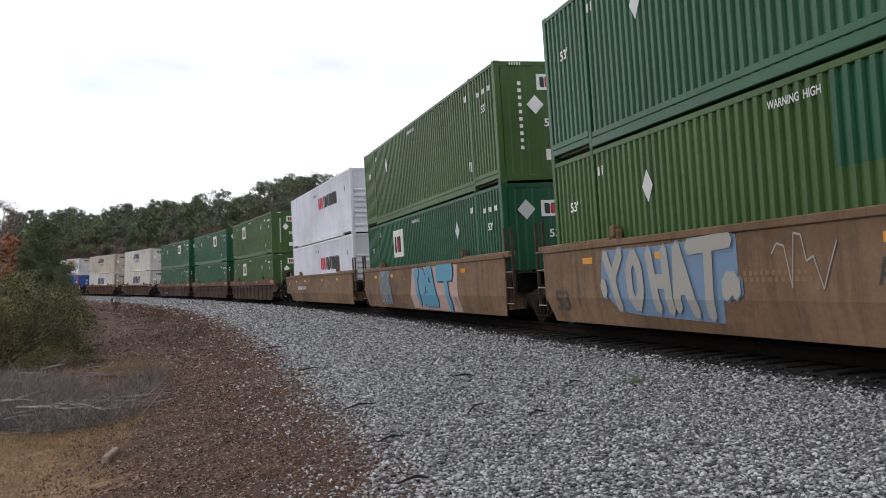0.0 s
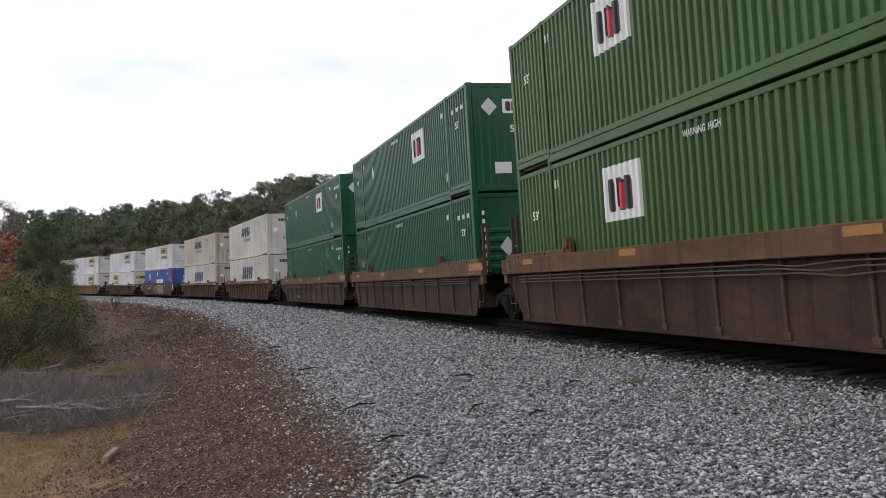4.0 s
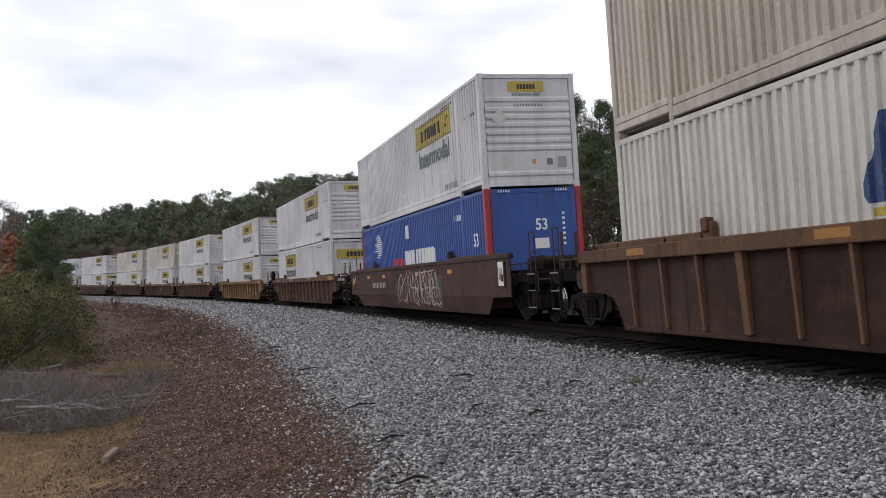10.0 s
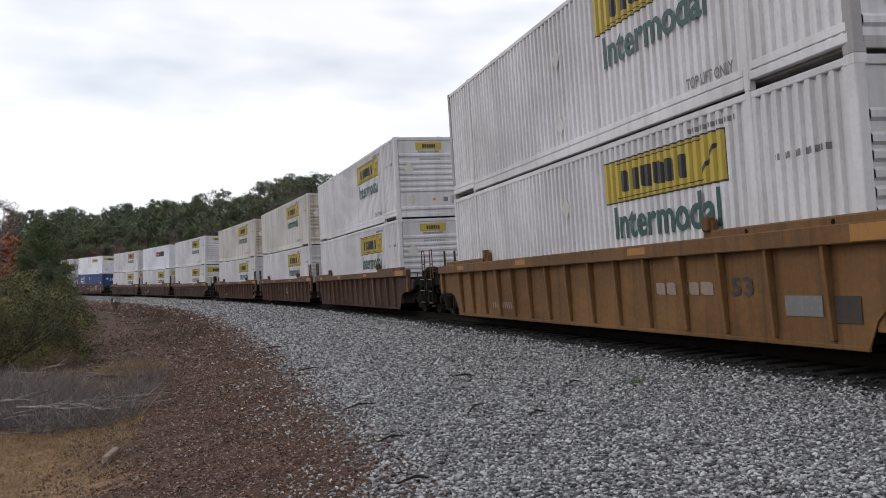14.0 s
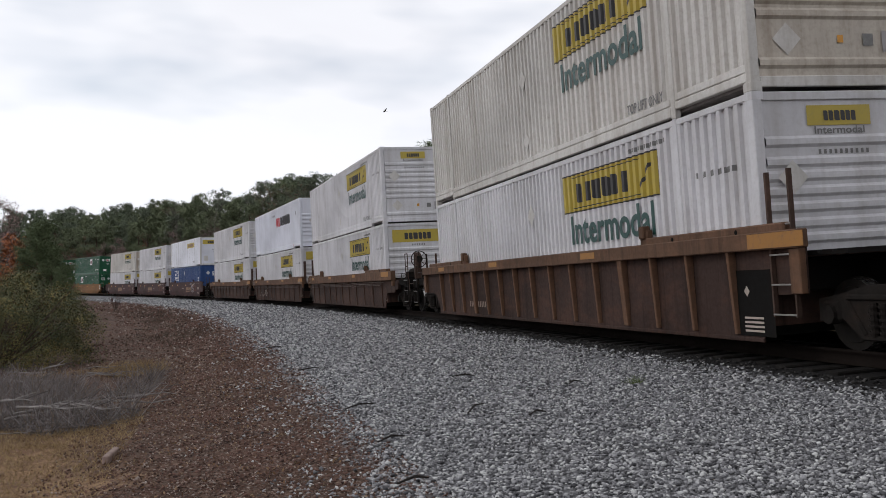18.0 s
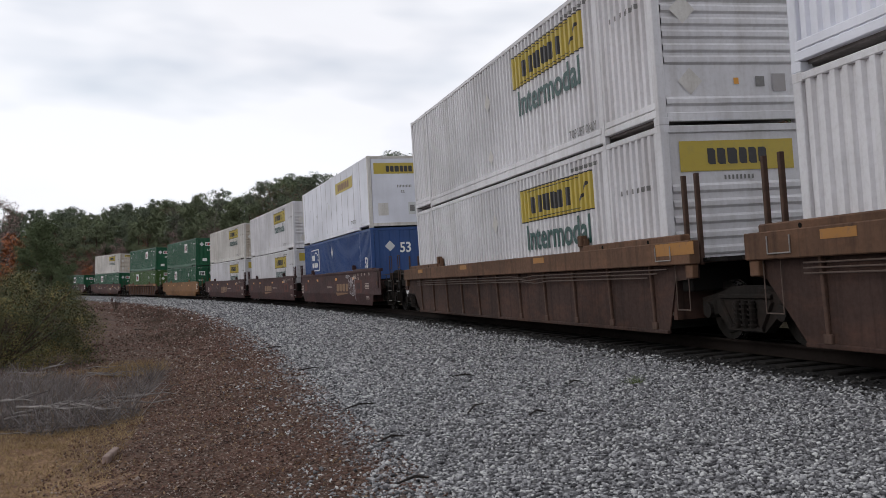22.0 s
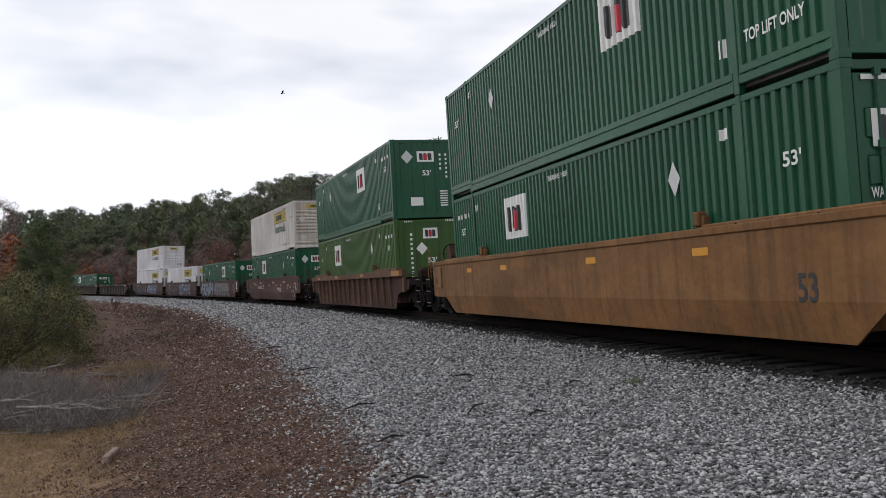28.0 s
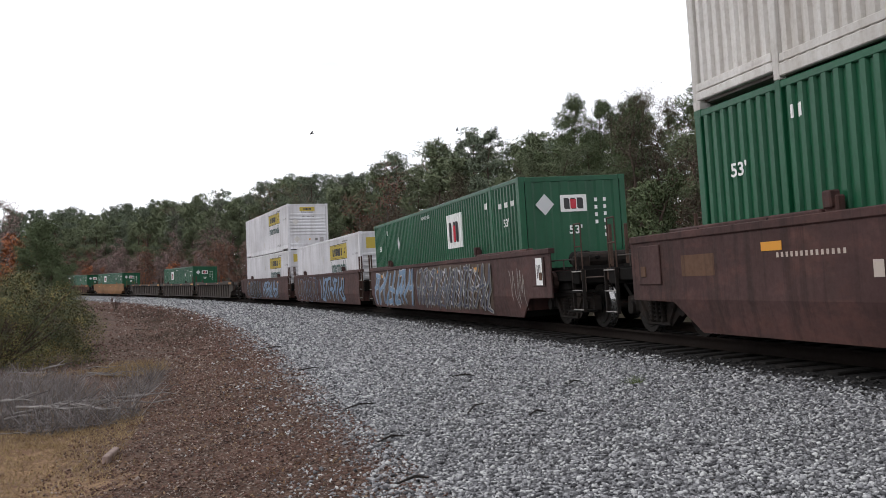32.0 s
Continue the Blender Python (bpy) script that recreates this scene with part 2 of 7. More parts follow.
MAT["mark_silver"] = flat_paint("silver_placard", (0.55, 0.56, 0.56), 0.4, 0.2, (0.4, 0.4, 0.4))
MAT["mark_dark"] = flat_paint("dark_mark", (0.030, 0.028, 0.030), 0.55, 0.25, (0.10, 0.095, 0.09))
MAT["mark_navy"] = flat_paint("navy_mark", (0.030, 0.036, 0.085), 0.5, 0.3, (0.4, 0.4, 0.42))
MAT["mark_blue"] = flat_paint("blue_mark", (0.022, 0.050, 0.15), 0.5, 0.25, (0.4, 0.4, 0.42))
MAT["mark_green"] = flat_paint("green_mark", (0.012, 0.060, 0.052), 0.5, 0.15, (0.3, 0.33, 0.3))
MAT["mark_red"] = flat_paint("red_mark", (0.52, 0.02, 0.04), 0.45, 0.15, (0.5, 0.3, 0.3))
MAT["mark_yellow"] = flat_paint("yellow_panel", (0.45, 0.34, 0.045), 0.5, 0.5, (0.30, 0.25, 0.08))
MAT["mark_gold"] = flat_paint("gold_mark", (0.20, 0.105, 0.042), 0.55, 0.4, (0.15, 0.08, 0.06))
MAT["mark_gray"] = flat_paint("gray_mark", (0.16, 0.155, 0.15), 0.55, 0.3, (0.5, 0.49, 0.46))
MAT["mark_worn"] = flat_paint("worn_mark", (0.27, 0.20, 0.165), 0.75, 0.7, (0.15, 0.09, 0.07))
MAT["mark_faint"] = flat_paint("chalky_mark", (0.44, 0.37, 0.32), 0.7, 0.55, (0.2, 0.12, 0.09))
MAT["reflector"] = flat_paint("yellow_reflector", (0.62, 0.27, 0.015), 0.35, 0.1, (0.6, 0.3, 0.05))
MAT["patch_yellow"] = flat_paint("worn_yellow_patch", (0.33, 0.15, 0.03), 0.6, 0.75, (0.17, 0.09, 0.05))
MAT["spray_cyan"] = flat_paint("cyan_spray", (0.075, 0.27, 0.39), 0.5, 0.2, (0.2, 0.3, 0.36))
MAT["spray_pink"] = flat_paint("pink_spray", (0.43, 0.29, 0.26), 0.5, 0.25, (0.5, 0.33, 0.25))
MAT["spray_dark"] = flat_paint("dark_spray", (0.05, 0.055, 0.09), 0.5, 0.25, (0.2, 0.15, 0.12))
MAT["spray_pale"] = flat_paint("pale_spray", (0.31, 0.30, 0.275), 0.6, 0.7, (0.38, 0.25, 0.14))
MAT["spray_white"] = flat_paint("white_spray", (0.44, 0.43, 0.45), 0.6, 0.35, (0.2, 0.16, 0.16))
MAT["spray_blue"] = flat_paint("slate_blue_spray", (0.13, 0.21, 0.32), 0.55, 0.35, (0.22, 0.16, 0.13))
MAT["spray_green"] = flat_paint("green_spray", (0.03, 0.24, 0.14), 0.6, 0.7, (0.01, 0.09, 0.045))
# ---- mesh helpers ----
def mesh_of(bm, name, smooth=False):
    me = bpy.data.meshes.new(name)
    bm.to_mesh(me)
    bm.free()
    me.materials.append(None)
    if smooth:
        me.polygons.foreach_set("use_smooth", [True] * len(me.polygons))
    return me


def put(name, me, material, parent, label="", at=None):
    ob = new(name, me)
    if len(me.materials) == 0:
        me.materials.append(None)
    ob.material_slots[0].link = "OBJECT"
    ob.material_slots[0].material = material
    ob.parent = parent
    if at is not None:
        ob.matrix_basis = at
    if label:
        tagged(ob, label)
    return ob


def part(name, bm, material, parent, label="", smooth=False):
    return put(name, mesh_of(bm, name, smooth), material, parent, label)


def box(bm, x0, x1, y0, y1, z0, z1, bevel=0.0):
    vs = bmesh.ops.create_cube(bm, size=1.0)["verts"]
    for v in vs:
        v.co = Vector((x0 + (v.co.x + 0.5) * (x1 - x0), y0 + (v.co.y + 0.5) * (y1 - y0), z0 + (v.co.z + 0.5) * (z1 - z0)))
    if bevel:
        es = list({e for v in vs for e in v.link_edges})
        bmesh.ops.bevel(bm, geom=es, offset=bevel, segments=1, affect="EDGES")
    return bm


def boxes(*specs, bevel=0.0):
    bm = bmesh.new()
    for s in specs:
        box(bm, *s, bevel=bevel)
    return bm


def rod(bm, a, b, r0, r1=None, n=8, caps=True):
    a, b = Vector(a), Vector(b)
    d = b - a
    q = d.to_track_quat("Z", "Y").to_matrix().to_4x4()
    m = Matrix.Translation((a + b) / 2) @ q
    bmesh.ops.create_cone(bm, cap_ends=caps, segments=n, radius1=r0, radius2=r0 if r1 is None else r1, depth=max(d.length, 1e-4), matrix=m)
    return bm


def prism(bm, outline, y0, y1):
    """An outline in x and z, drawn out from y0 to y1."""
    a = [bm.verts.new((x, y0, z)) for x, z in outline]
    b = [bm.verts.new((x, y1, z)) for x, z in outline]
    bm.faces.new(a)
    bm.faces.new(b[::-1])
    for i in range(len(a)):
        j = (i + 1) % len(a)
        bm.faces.new((a[j], a[i], b[i], b[j]))
    bmesh.ops.recalc_face_normals(bm, faces=bm.faces)
    return bm


def quick_mesh(name, verts, faces, smooth=False):
    """A mesh from arrays; all faces have the same number of corners."""
    me = bpy.data.meshes.new(name)
    n, k = faces.shape
    me.vertices.add(len(verts))
    me.vertices.foreach_set("co", verts.astype(np.float32).ravel())
    me.loops.add(n * k)
    me.loops.foreach_set("vertex_index", faces.astype(np.int32).ravel())
    me.polygons.add(n)
    me.polygons.foreach_set("loop_start", np.arange(0, n * k, k, dtype=np.int32))
    me.polygons.foreach_set("loop_total", np.full(n, k, dtype=np.int32))
    if smooth:
        me.polygons.foreach_set("use_smooth", np.ones(n, dtype=bool))
    me.update(calc_edges=True)
    return me


_glyphs = {}


def text_mesh(body):
    """The outline of a word in the built-in font, one unit high, as a fresh bmesh in x and z facing -y."""
    if body not in _glyphs:
        cu = bpy.data.curves.new("lettering", "FONT")
        cu.body, cu.size, cu.resolution_u, cu.offset = body, 1.0, 3, 0.022
        ob = new("lettering", cu)
        bpy.context.view_layer.update()
        _glyphs[body] = bpy.data.meshes.new_from_object(ob.evaluated_get(bpy.context.evaluated_depsgraph_get()))
        bpy.data.objects.remove(ob)
    bm = bmesh.new()
    bm.from_mesh(_glyphs[body])
    xs, ys = [v.co.x for v in bm.verts], [v.co.y for v in bm.verts]
    x0, y0, w, h = min(xs), min(ys), max(xs) - min(xs), max(ys) - min(ys)
    for v in bm.verts:
        v.co = Vector(((v.co.x - x0) / w, 0, (v.co.y - y0) / h))
    return bm


def fit_into(bm, x0, x1, z0, z1, slant=0.0):
    for v in bm.verts:
        v.co.x, v.co.z = x0 + v.co.x * (x1 - x0) + slant * v.co.z * (z1 - z0), z0 + v.co.z * (z1 - z0)
    return bm


def plate(bm, pts, lift=0.0):
    """A flat piece in x and z facing -y."""
    bm.faces.new([bm.verts.new((x, -lift, z)) for x, z in pts])
    return bm


def block_word(n, seed):
    """A word's place filled with n plain blocks with cut corners, one unit wide and high."""
    rr = random.Random(seed)
    bm = bmesh.new()
    wide = [rr.uniform(0.7, 1.2) for _ in range(n)]
    x = 0.0
    for w in (k / sum(wide) for k in wide):
        a, b = x + 0.09 * w, x + 0.91 * w
        c = 0.2 * w
        plate(bm, [(a + c, 0), (b, 0), (b, 0.86), (b - c, 1), (a, 1), (a, 0.14)])
        x += w
    return bm


# ---- shipping containers: 16.15 x 2.59 x 2.90 m, origin at the middle of the underside ----
CL, CW, CH = 16.15, 1.295, 2.896
WAVE, DEEP = 0.212, 0.048
POST = CL / 2 - 1.98


def wave(x):
    p = (x / WAVE) % 1.0
    return DEEP * (0 if p < 0.4 else (p - 0.4) * 10 if p < 0.5 else 1 if p < 0.9 else (1 - p) * 10)


def folds(x0, x1):
    """Where the corrugation bends between x0 and x1."""
    q = WAVE / 10
    return [k * q for k in range(math.ceil(x0 / q), math.floor(x1 / q) + 1) if k % 10 in (0, 4, 5, 9) and x0 + 1e-4 < k * q < x1 - 1e-4]


def draped(bm, lift=0.004, flat=False):
    """Lays flat marks onto the corrugated side that faces -y."""
    if not flat:
        xs = [v.co.x for v in bm.verts]
        for x in folds(min(xs), max(xs)):
            bmesh.ops.bisect_plane(bm, geom=bm.verts[:] + bm.edges[:] + bm.faces[:], plane_co=(x, 0, 0), plane_no=(1, 0, 0))
    for v in bm.verts:
        v.co.y = -(CW - 0.012 + lift + (0 if flat else -wave(v.co.x))) + v.co.y
    return bm


def side_sheet(x0, x1, z0, z1, side):
    bm = bmesh.new()
    xs = [x0] + folds(x0, x1) + [x1]
    rows = []
    for x in xs:
        y = side * (CW - 0.012 - wave(x))
        rows.append((bm.verts.new((x, y, z0)), bm.verts.new((x, y, z1))))
    for (a, b), (c, d) in zip(rows, rows[1:]):
        bm.faces.new((a, c, d, b) if side < 0 else (c, a, b, d))
    return bm


def end_sheet_upright(x, sign):
    """Shallow upright corrugation across the end."""
    bm = bmesh.new()
    ys, out = [], []
    y = -1.14
    pat = [0, 0, 1, 1]
    i = 0
    while y < 1.14:
        ys.append(y)
        out.append(0.022 * pat[i % 4])
        y += 0.055 if i % 2 else 0.16
        i += 1
    ys.append(1.14)
    out.append(0.0)
    rows = [(bm.verts.new((x - sign * o, y, 0.16)), bm.verts.new((x - sign * o, y, 2.78))) for y, o in zip(ys, out)]
    for (a, b), (c, d) in zip(rows, rows[1:]):
        bm.faces.new((a, c, d, b) if sign > 0 else (c, a, b, d))
    return bm


G = {}


def shared(key, make, smooth=False):
    if key not in G:
        G[key] = mesh_of(make(), key, smooth)
    return G[key]


def post_mesh():
    return boxes((-0.075, 0.075, -0.07, 0.07, 0.0, CH), bevel=0.012)


def casting_mesh():
    bm = boxes((-0.09, 0.09, -0.083, 0.083, 0.0, 0.118), bevel=0.008)
    # the hole that a twist lock takes
    box(bm, -0.045, 0.045, -0.0845, -0.070, 0.030, 0.088)
    return bm


def rib_end_mesh(levels):
    """An end pressed into ribs lying across it; x = 0 is the face."""
    line = [(-0.022, 0.16)]
    for z in levels:
        line += [(-0.022, z - 0.075), (0.012, z - 0.035), (0.012, z + 0.035), (-0.022, z + 0.075)]
    line.append((-0.022, 2.78))
    bm = bmesh.new()
    rows = [(bm.verts.new((x, -1.14, z)), bm.verts.new((x, 1.14, z))) for x, z in line]
    for (a, b), (c, d) in zip(rows, rows[1:]):
        bm.faces.new((a, b, d, c))
    return bm


def door_leaf_mesh():
    bm = boxes((-0.045, -0.012, -0.555, 0.555, 0.14, 2.74), bevel=0.008)
    for z in (0.42, 0.95, 1.5, 2.02):
        box(bm, -0.014, 0.006, -0.44, 0.44, z, z + 0.33, bevel=0.015)
    return bm


def lock_rod_mesh():
    bm = bmesh.new()
    rod(bm, (0.03, 0, 0.1), (0.03, 0, 2.8), 0.018, n=6)
    for z in (0.16, 0.9, 1.9, 2.7):
        box(bm, 0.0, 0.06, -0.04, 0.04, z, z + 0.09)
    box(bm, 0.03, 0.06, -0.02, 0.30, 1.08, 1.12)
    return bm


RIBS_A = (0.36, 1.00, 1.19, 1.40, 1.60, 1.80, 1.98, 2.24)
RIBS_B = (0.36, 0.72, 0.95, 1.19, 1.43, 1.67, 1.91)


def rail_mesh(x0, x1, side, z0, z1, z2):
    """A bottom rail folded into two steps with a seam between them."""
    bm = boxes((x0, x1, min(side * 1.2, side * 1.299), max(side * 1.2, side * 1.299), z0, z1), bevel=0.012)
    box(bm, x0 + 0.02, x1 - 0.02, min(side * 1.2, side * 1.296), max(side * 1.2, side * 1.296), z1 + 0.014, z2, bevel=0.008)
    return box(bm, x0 + 0.01, x1 - 0.01, min(side * 1.2, side * 1.27), max(side * 1.2, side * 1.27), z1 - 0.02, z2 - 0.02)


def bare_container(body, end, posts=None, flat_side=False, end_mat=None):
    """The container's steel: end is upright, ribs_a, ribs_b, doors or smooth, for the end that leads."""
    c = new("shipping_container")
    paint_, pm = MAT[body], MAT[posts or body]
    em = MAT[end_mat or body]
    for side, label in ((-1, ""), (1, "")):
        key = f"side_{side}_{flat_side}"
        if flat_side:
            me = shared(key, lambda: boxes((-8.0, 8.0, side * 1.255, side * 1.283, 0.16, 2.82)))
        else:
            me = shared(key, lambda: side_sheet(-8.0, 8.0, 0.17, 2.80, side))
        put("side_wall", me, paint_, c, label)
        put("top_rail", shared(f"trail{side}", lambda: boxes((-8.0, 8.0, min(side * 1.2, side * 1.29), max(side * 1.2, side * 1.29), 2.79, 2.885), bevel=0.012)), paint_, c)
        put("bottom_rail", shared(f"brail{side}", lambda: rail_mesh(-POST + 0.06, POST - 0.06, side, 0.035, 0.19, 0.305)), paint_, c)
        for sx in (-1, 1):
            x0, x1 = sorted((sx * (POST + 0.06), sx * 8.0))
            put("end_rail", shared(f"erail{side}{sx}", lambda: rail_mesh(x0, x1, side, 0.125, 0.24, 0.36)), paint_, c)
            put("corner_post", shared("post", post_mesh), pm, c, at=pose(sx * (CL / 2 - 0.075), side * (CW - 0.07), 0))
            put("lift_post", shared("liftpost", lambda: boxes((-0.06, 0.06, -0.05, 0.05, 0.0, CH), bevel=0.01)), paint_, c, at=pose(sx * POST, side * (CW - 0.046), 0))
            for z in (-0.001, CH - 0.117):
                put("corner_casting", shared("casting", casting_mesh), pm, c, at=pose(sx * (CL / 2 - 0.088), side * (CW - 0.08), z, 0, 0, 180 if side > 0 else 0))
    if flat_side:
        for i in range(12):
            put("seam_strip", shared("seam", lambda: boxes((-0.012, 0.012, -1.2895, -1.282, 0.2, 2.79))), MAT["post_gray"], c, at=pose(-7.35 + i * 1.26, 0, 0))
    put("roof", shared("roof", lambda: boxes((-8.0, 8.0, -1.21, 1.21, 2.83, 2.872), bevel=0.01)), paint_, c)
    put("underframe", shared("under", lambda: boxes((-8.02, 8.02, -1.19, 1.19, 0.09, 0.16))), MAT["under_gray"], c)
    for sx in (1, -1):
        put("header", shared("header", lambda: boxes((-0.05, 0.0, -1.15, 1.15, 2.77, 2.885), bevel=0.01)), pm if sx > 0 and posts != "red_post" else paint_, c, at=pose(sx * 8.062, 0, 0, 0, 0, 0 if sx > 0 else 180))
        put("sill", shared("sill", lambda: boxes((-0.05, 0.0, -1.15, 1.15, 0.05, 0.19), bevel=0.01)), pm if sx > 0 and posts != "red_post" else paint_, c, at=pose(sx * 8.062, 0, 0, 0, 0, 0 if sx > 0 else 180))
        kind = end if sx > 0 else "upright"
        at = pose(sx * 8.058, 0, 0, 0, 0, 0 if sx > 0 else 180)
        if kind == "upright":
            put("end_wall", shared("end_up", lambda: end_sheet_upright(0.0, 1)), em, c, at=at)
        elif kind in ("ribs_a", "ribs_b"):
            put("end_wall", shared("end_" + kind, lambda: rib_end_mesh(RIBS_A if kind == "ribs_a" else RIBS_B)), em, c, at=at)
        elif kind == "smooth":
            put("end_wall", shared("end_sm", lambda: boxes((-0.04, -0.002, -1.14, 1.14, 0.16, 2.78), bevel=0.006)), em, c, at=at)
        else:
            for y in (-0.575, 0.575):
                put("door", shared("door_leaf", door_leaf_mesh), em, c, at=at @ pose(0, y, 0))
            for y in (-0.85, -0.28, 0.28, 0.85):
                put("lock_rod", shared("lock_rod", lock_rod_mesh), MAT["mark_silver"] if body.startswith("white") else em, c, at=at @ pose(-0.01, y, 0))
    return c


def loose(ob):
    """Rows of small bars that nobody could pick apart."""
    if "lettering" in ob.name or "print" in ob.name or "stripe" in ob.name:
        ob["kind"] = "stuff"
    return ob


def mark(c, name, bm, material, b0, b1, z0, z1, slant=0.0, flat=False, label="", lift=0.004):
    """A mark on the side that faces the camera, between b0 and b1 metres behind the leading end."""
    fit_into(bm, CL / 2 - b0, CL / 2 - b1, z0, z1, slant)
    if name == "placard" or name.endswith("_text"):
        flat, lift = True, lift + 0.004
    return loose(part(name, draped(bm, lift, flat), MAT[material], c, label))


def unit_plate():
    return plate(bmesh.new(), [(0, 0), (1, 0), (1, 1), (0, 1)])


def diamond():
    return plate(bmesh.new(), [(0.5, 0), (1, 0.5), (0.5, 1), (0, 0.5)])


def end_mark(c, name, bm, material, y0, y1, z0, z1, x=8.064, label=""):
    """A mark on the leading end; y0 is its edge on the camera's side."""
    for v in bm.verts:
        v.co = Vector((x - v.co.y, y0 + v.co.x * (y1 - y0), z0 + v.co.z * (z1 - z0)))
    return loose(part(name, bm, MAT[material], c, label))


def number_bars(n, upright=False):
    bm = bmesh.new()
    w = 1.0 / n
    for i in range(n):
        a, b = (i + 0.22) * w, (i + 0.72) * w
        plate(bm, [(0.1, a), (0.8, a), (0.8, b), (0.1, b)] if upright else [(a, 0), (b, 0), (b, 1), (a, 1)])
    return bm


def green_container(body, far_panel=True, end="upright"):
    c = bare_container(body, end)
    p0, p1 = (11.75, 10.3) if far_panel else (6.0, 4.55)
    w = p0 - p1
    if far_panel is not None:
        panel = mark(c, "logo_panel", unit_plate(), "mark_white", p0, p1, 1.56, 2.50, label="white square sign panel")
        mark(panel, "logo_shape", block_word(3, 4), "mark_dark", p0 - 0.16 * w, p1 + 0.16 * w, 1.72, 2.28, lift=0.008)
        mark(panel, "logo_bar", unit_plate(), "mark_red", p0 - 0.44 * w, p1 + 0.40 * w, 1.74, 2.18, lift=0.012)
    q = 3.95 if far_panel else 12.3
    if far_panel is not None or body != "green_dark":
        mark(c, "placard", diamond(), "mark_silver", q, q - 0.36, 1.76, 2.28)
    mark(c, "warning_text", text_mesh("WARNING"), "mark_silver", 8.83, 8.20, 2.57, 2.68)
    mark(c, "warning_text", text_mesh("HIGH"), "mark_silver", 8.12, 7.80, 2.57, 2.68)
    mark(c, "length_text", text_mesh("53'"), "mark_white", 1.14, 0.78, 1.85, 2.04)
    low = 0.48 if far_panel is None and body == "green_dark" else 0.0
    mark(c, "length_text", text_mesh("53'"), "mark_white", 15.32 - low * 0.2, 14.95 - low * 0.2, 1.86 - low, 2.05 - low)
    mark(c, "small_lettering", number_bars(3), "mark_white", 13.98 - low * 0.4, 13.73 - low * 0.4, 2.40, 2.56)
    mark(c, "number_lettering", number_bars(9), "mark_white", 15.69, 14.53, 2.30, 2.42) if end == "doors" else None
    if end != "doors":
        mark(c, "number_lettering", number_bars(9), "mark_white", 1.62, 0.35, 2.30, 2.42)
    mark(c, "small_lettering", number_bars(2), "mark_white", 2.52, 2.25, 2.38, 2.53)
    mark(c, "small_lettering", number_bars(2), "mark_white", 2.36, 2.2, 0.55, 0.80)
    if end == "doors":
        pn = end_mark(c, "logo_panel", unit_plate(), "mark_white", -0.95, -0.36, 1.92, 2.34, 8.072)
        end_mark(pn, "logo_shape", block_word(3, 4), "mark_dark", -0.88, -0.43, 1.98, 2.27, 8.076)
        end_mark(c, "placard", diamond(), "mark_silver", 0.02, 0.44, 1.92, 2.44, 8.076)
        end_mark(c, "number_lettering", number_bars(7), "mark_white", 0.52, 1.0, 2.02, 2.2, 8.072)
        end_mark(c, "warning_text", text_mesh("WARNING"), "mark_white", -1.02, -0.55, 1.36, 1.48, 8.072)
        end_mark(c, "warning_plate", unit_plate(), "reflector", 0.15, 0.5, 1.28, 1.44, 8.072)
        for y0, y1 in ((-1.04, -0.7), (0.7, 1.04)):
            end_mark(c, "reflective_strip", unit_plate(), "mark_white", y0, y1, 2.66, 2.72, 8.064)
    elif end == "ribs_b":
        end_mark(c, "placard", diamond(), "mark_silver", -0.62, -0.18, 1.22, 1.74, 8.076)
        end_mark(c, "number_lettering", number_bars(8, True), "mark_white", -1.08, -0.98, 0.75, 2.5, 8.076)
        end_mark(c, "fine_print", number_bars(7, True), "mark_white", 0.86, 1.0, 1.3, 2.4, 8.076)
    elif body == "green_light":
        pn = end_mark(c, "logo_panel", unit_plate(), "mark_white", -0.24, 0.31, 2.20, 2.58)
        end_mark(pn, "logo_shape", block_word(3, 4), "mark_dark", -0.17, 0.24, 2.26, 2.51, 8.068)
        end_mark(pn, "logo_bar", unit_plate(), "mark_red", -0.03, 0.09, 2.27, 2.47, 8.072)
        end_mark(c, "placard", diamond(), "mark_white", -0.52, -0.09, 1.62, 2.08)
        end_mark(c, "length_text", text_mesh("53'"), "mark_white", -0.10, 0.24, 1.32, 1.52)
        end_mark(c, "weight_plate", unit_plate(), "mark_white", -0.1, 0.36, 0.52, 0.78)
        end_mark(c, "number_lettering", number_bars(10, True), "mark_white", -0.74, -0.62, 0.75, 2.45)
        for y0 in (-0.92, 0.62):
            end_mark(c, "hazard_stripe", number_bars(5), "mark_white", y0, y0 + 0.32, 2.80, 2.86, 8.066)
    else:
        end_mark(c, "placard", diamond(), "mark_silver", -0.92, -0.47, 2.02, 2.50)
        pn = end_mark(c, "logo_panel", unit_plate(), "mark_white", -0.32, 0.32, 2.08, 2.46)
        end_mark(pn, "logo_shape", block_word(3, 4), "mark_dark", -0.25, 0.25, 2.14, 2.39, 8.068)
        end_mark(pn, "logo_bar", unit_plate(), "mark_red", -0.08, 0.06, 2.15, 2.36, 8.072)
        end_mark(c, "length_text", text_mesh("53'"), "mark_white", -0.14, 0.18, 1.58, 1.78)
        end_mark(c, "weight_plate", unit_plate(), "mark_white", -0.62, -0.16, 0.50, 0.80)
        end_mark(c, "number_lettering", number_bars(4, True), "mark_white", 0.50, 0.60, 1.75, 2.42)
        end_mark(c, "number_lettering", number_bars(6, True), "mark_white", 0.72, 0.82, 1.45, 2.42)
        end_mark(c, "fine_print", number_bars(7, True), "mark_white", 0.45, 0.86, 0.45, 1.05)
    return c


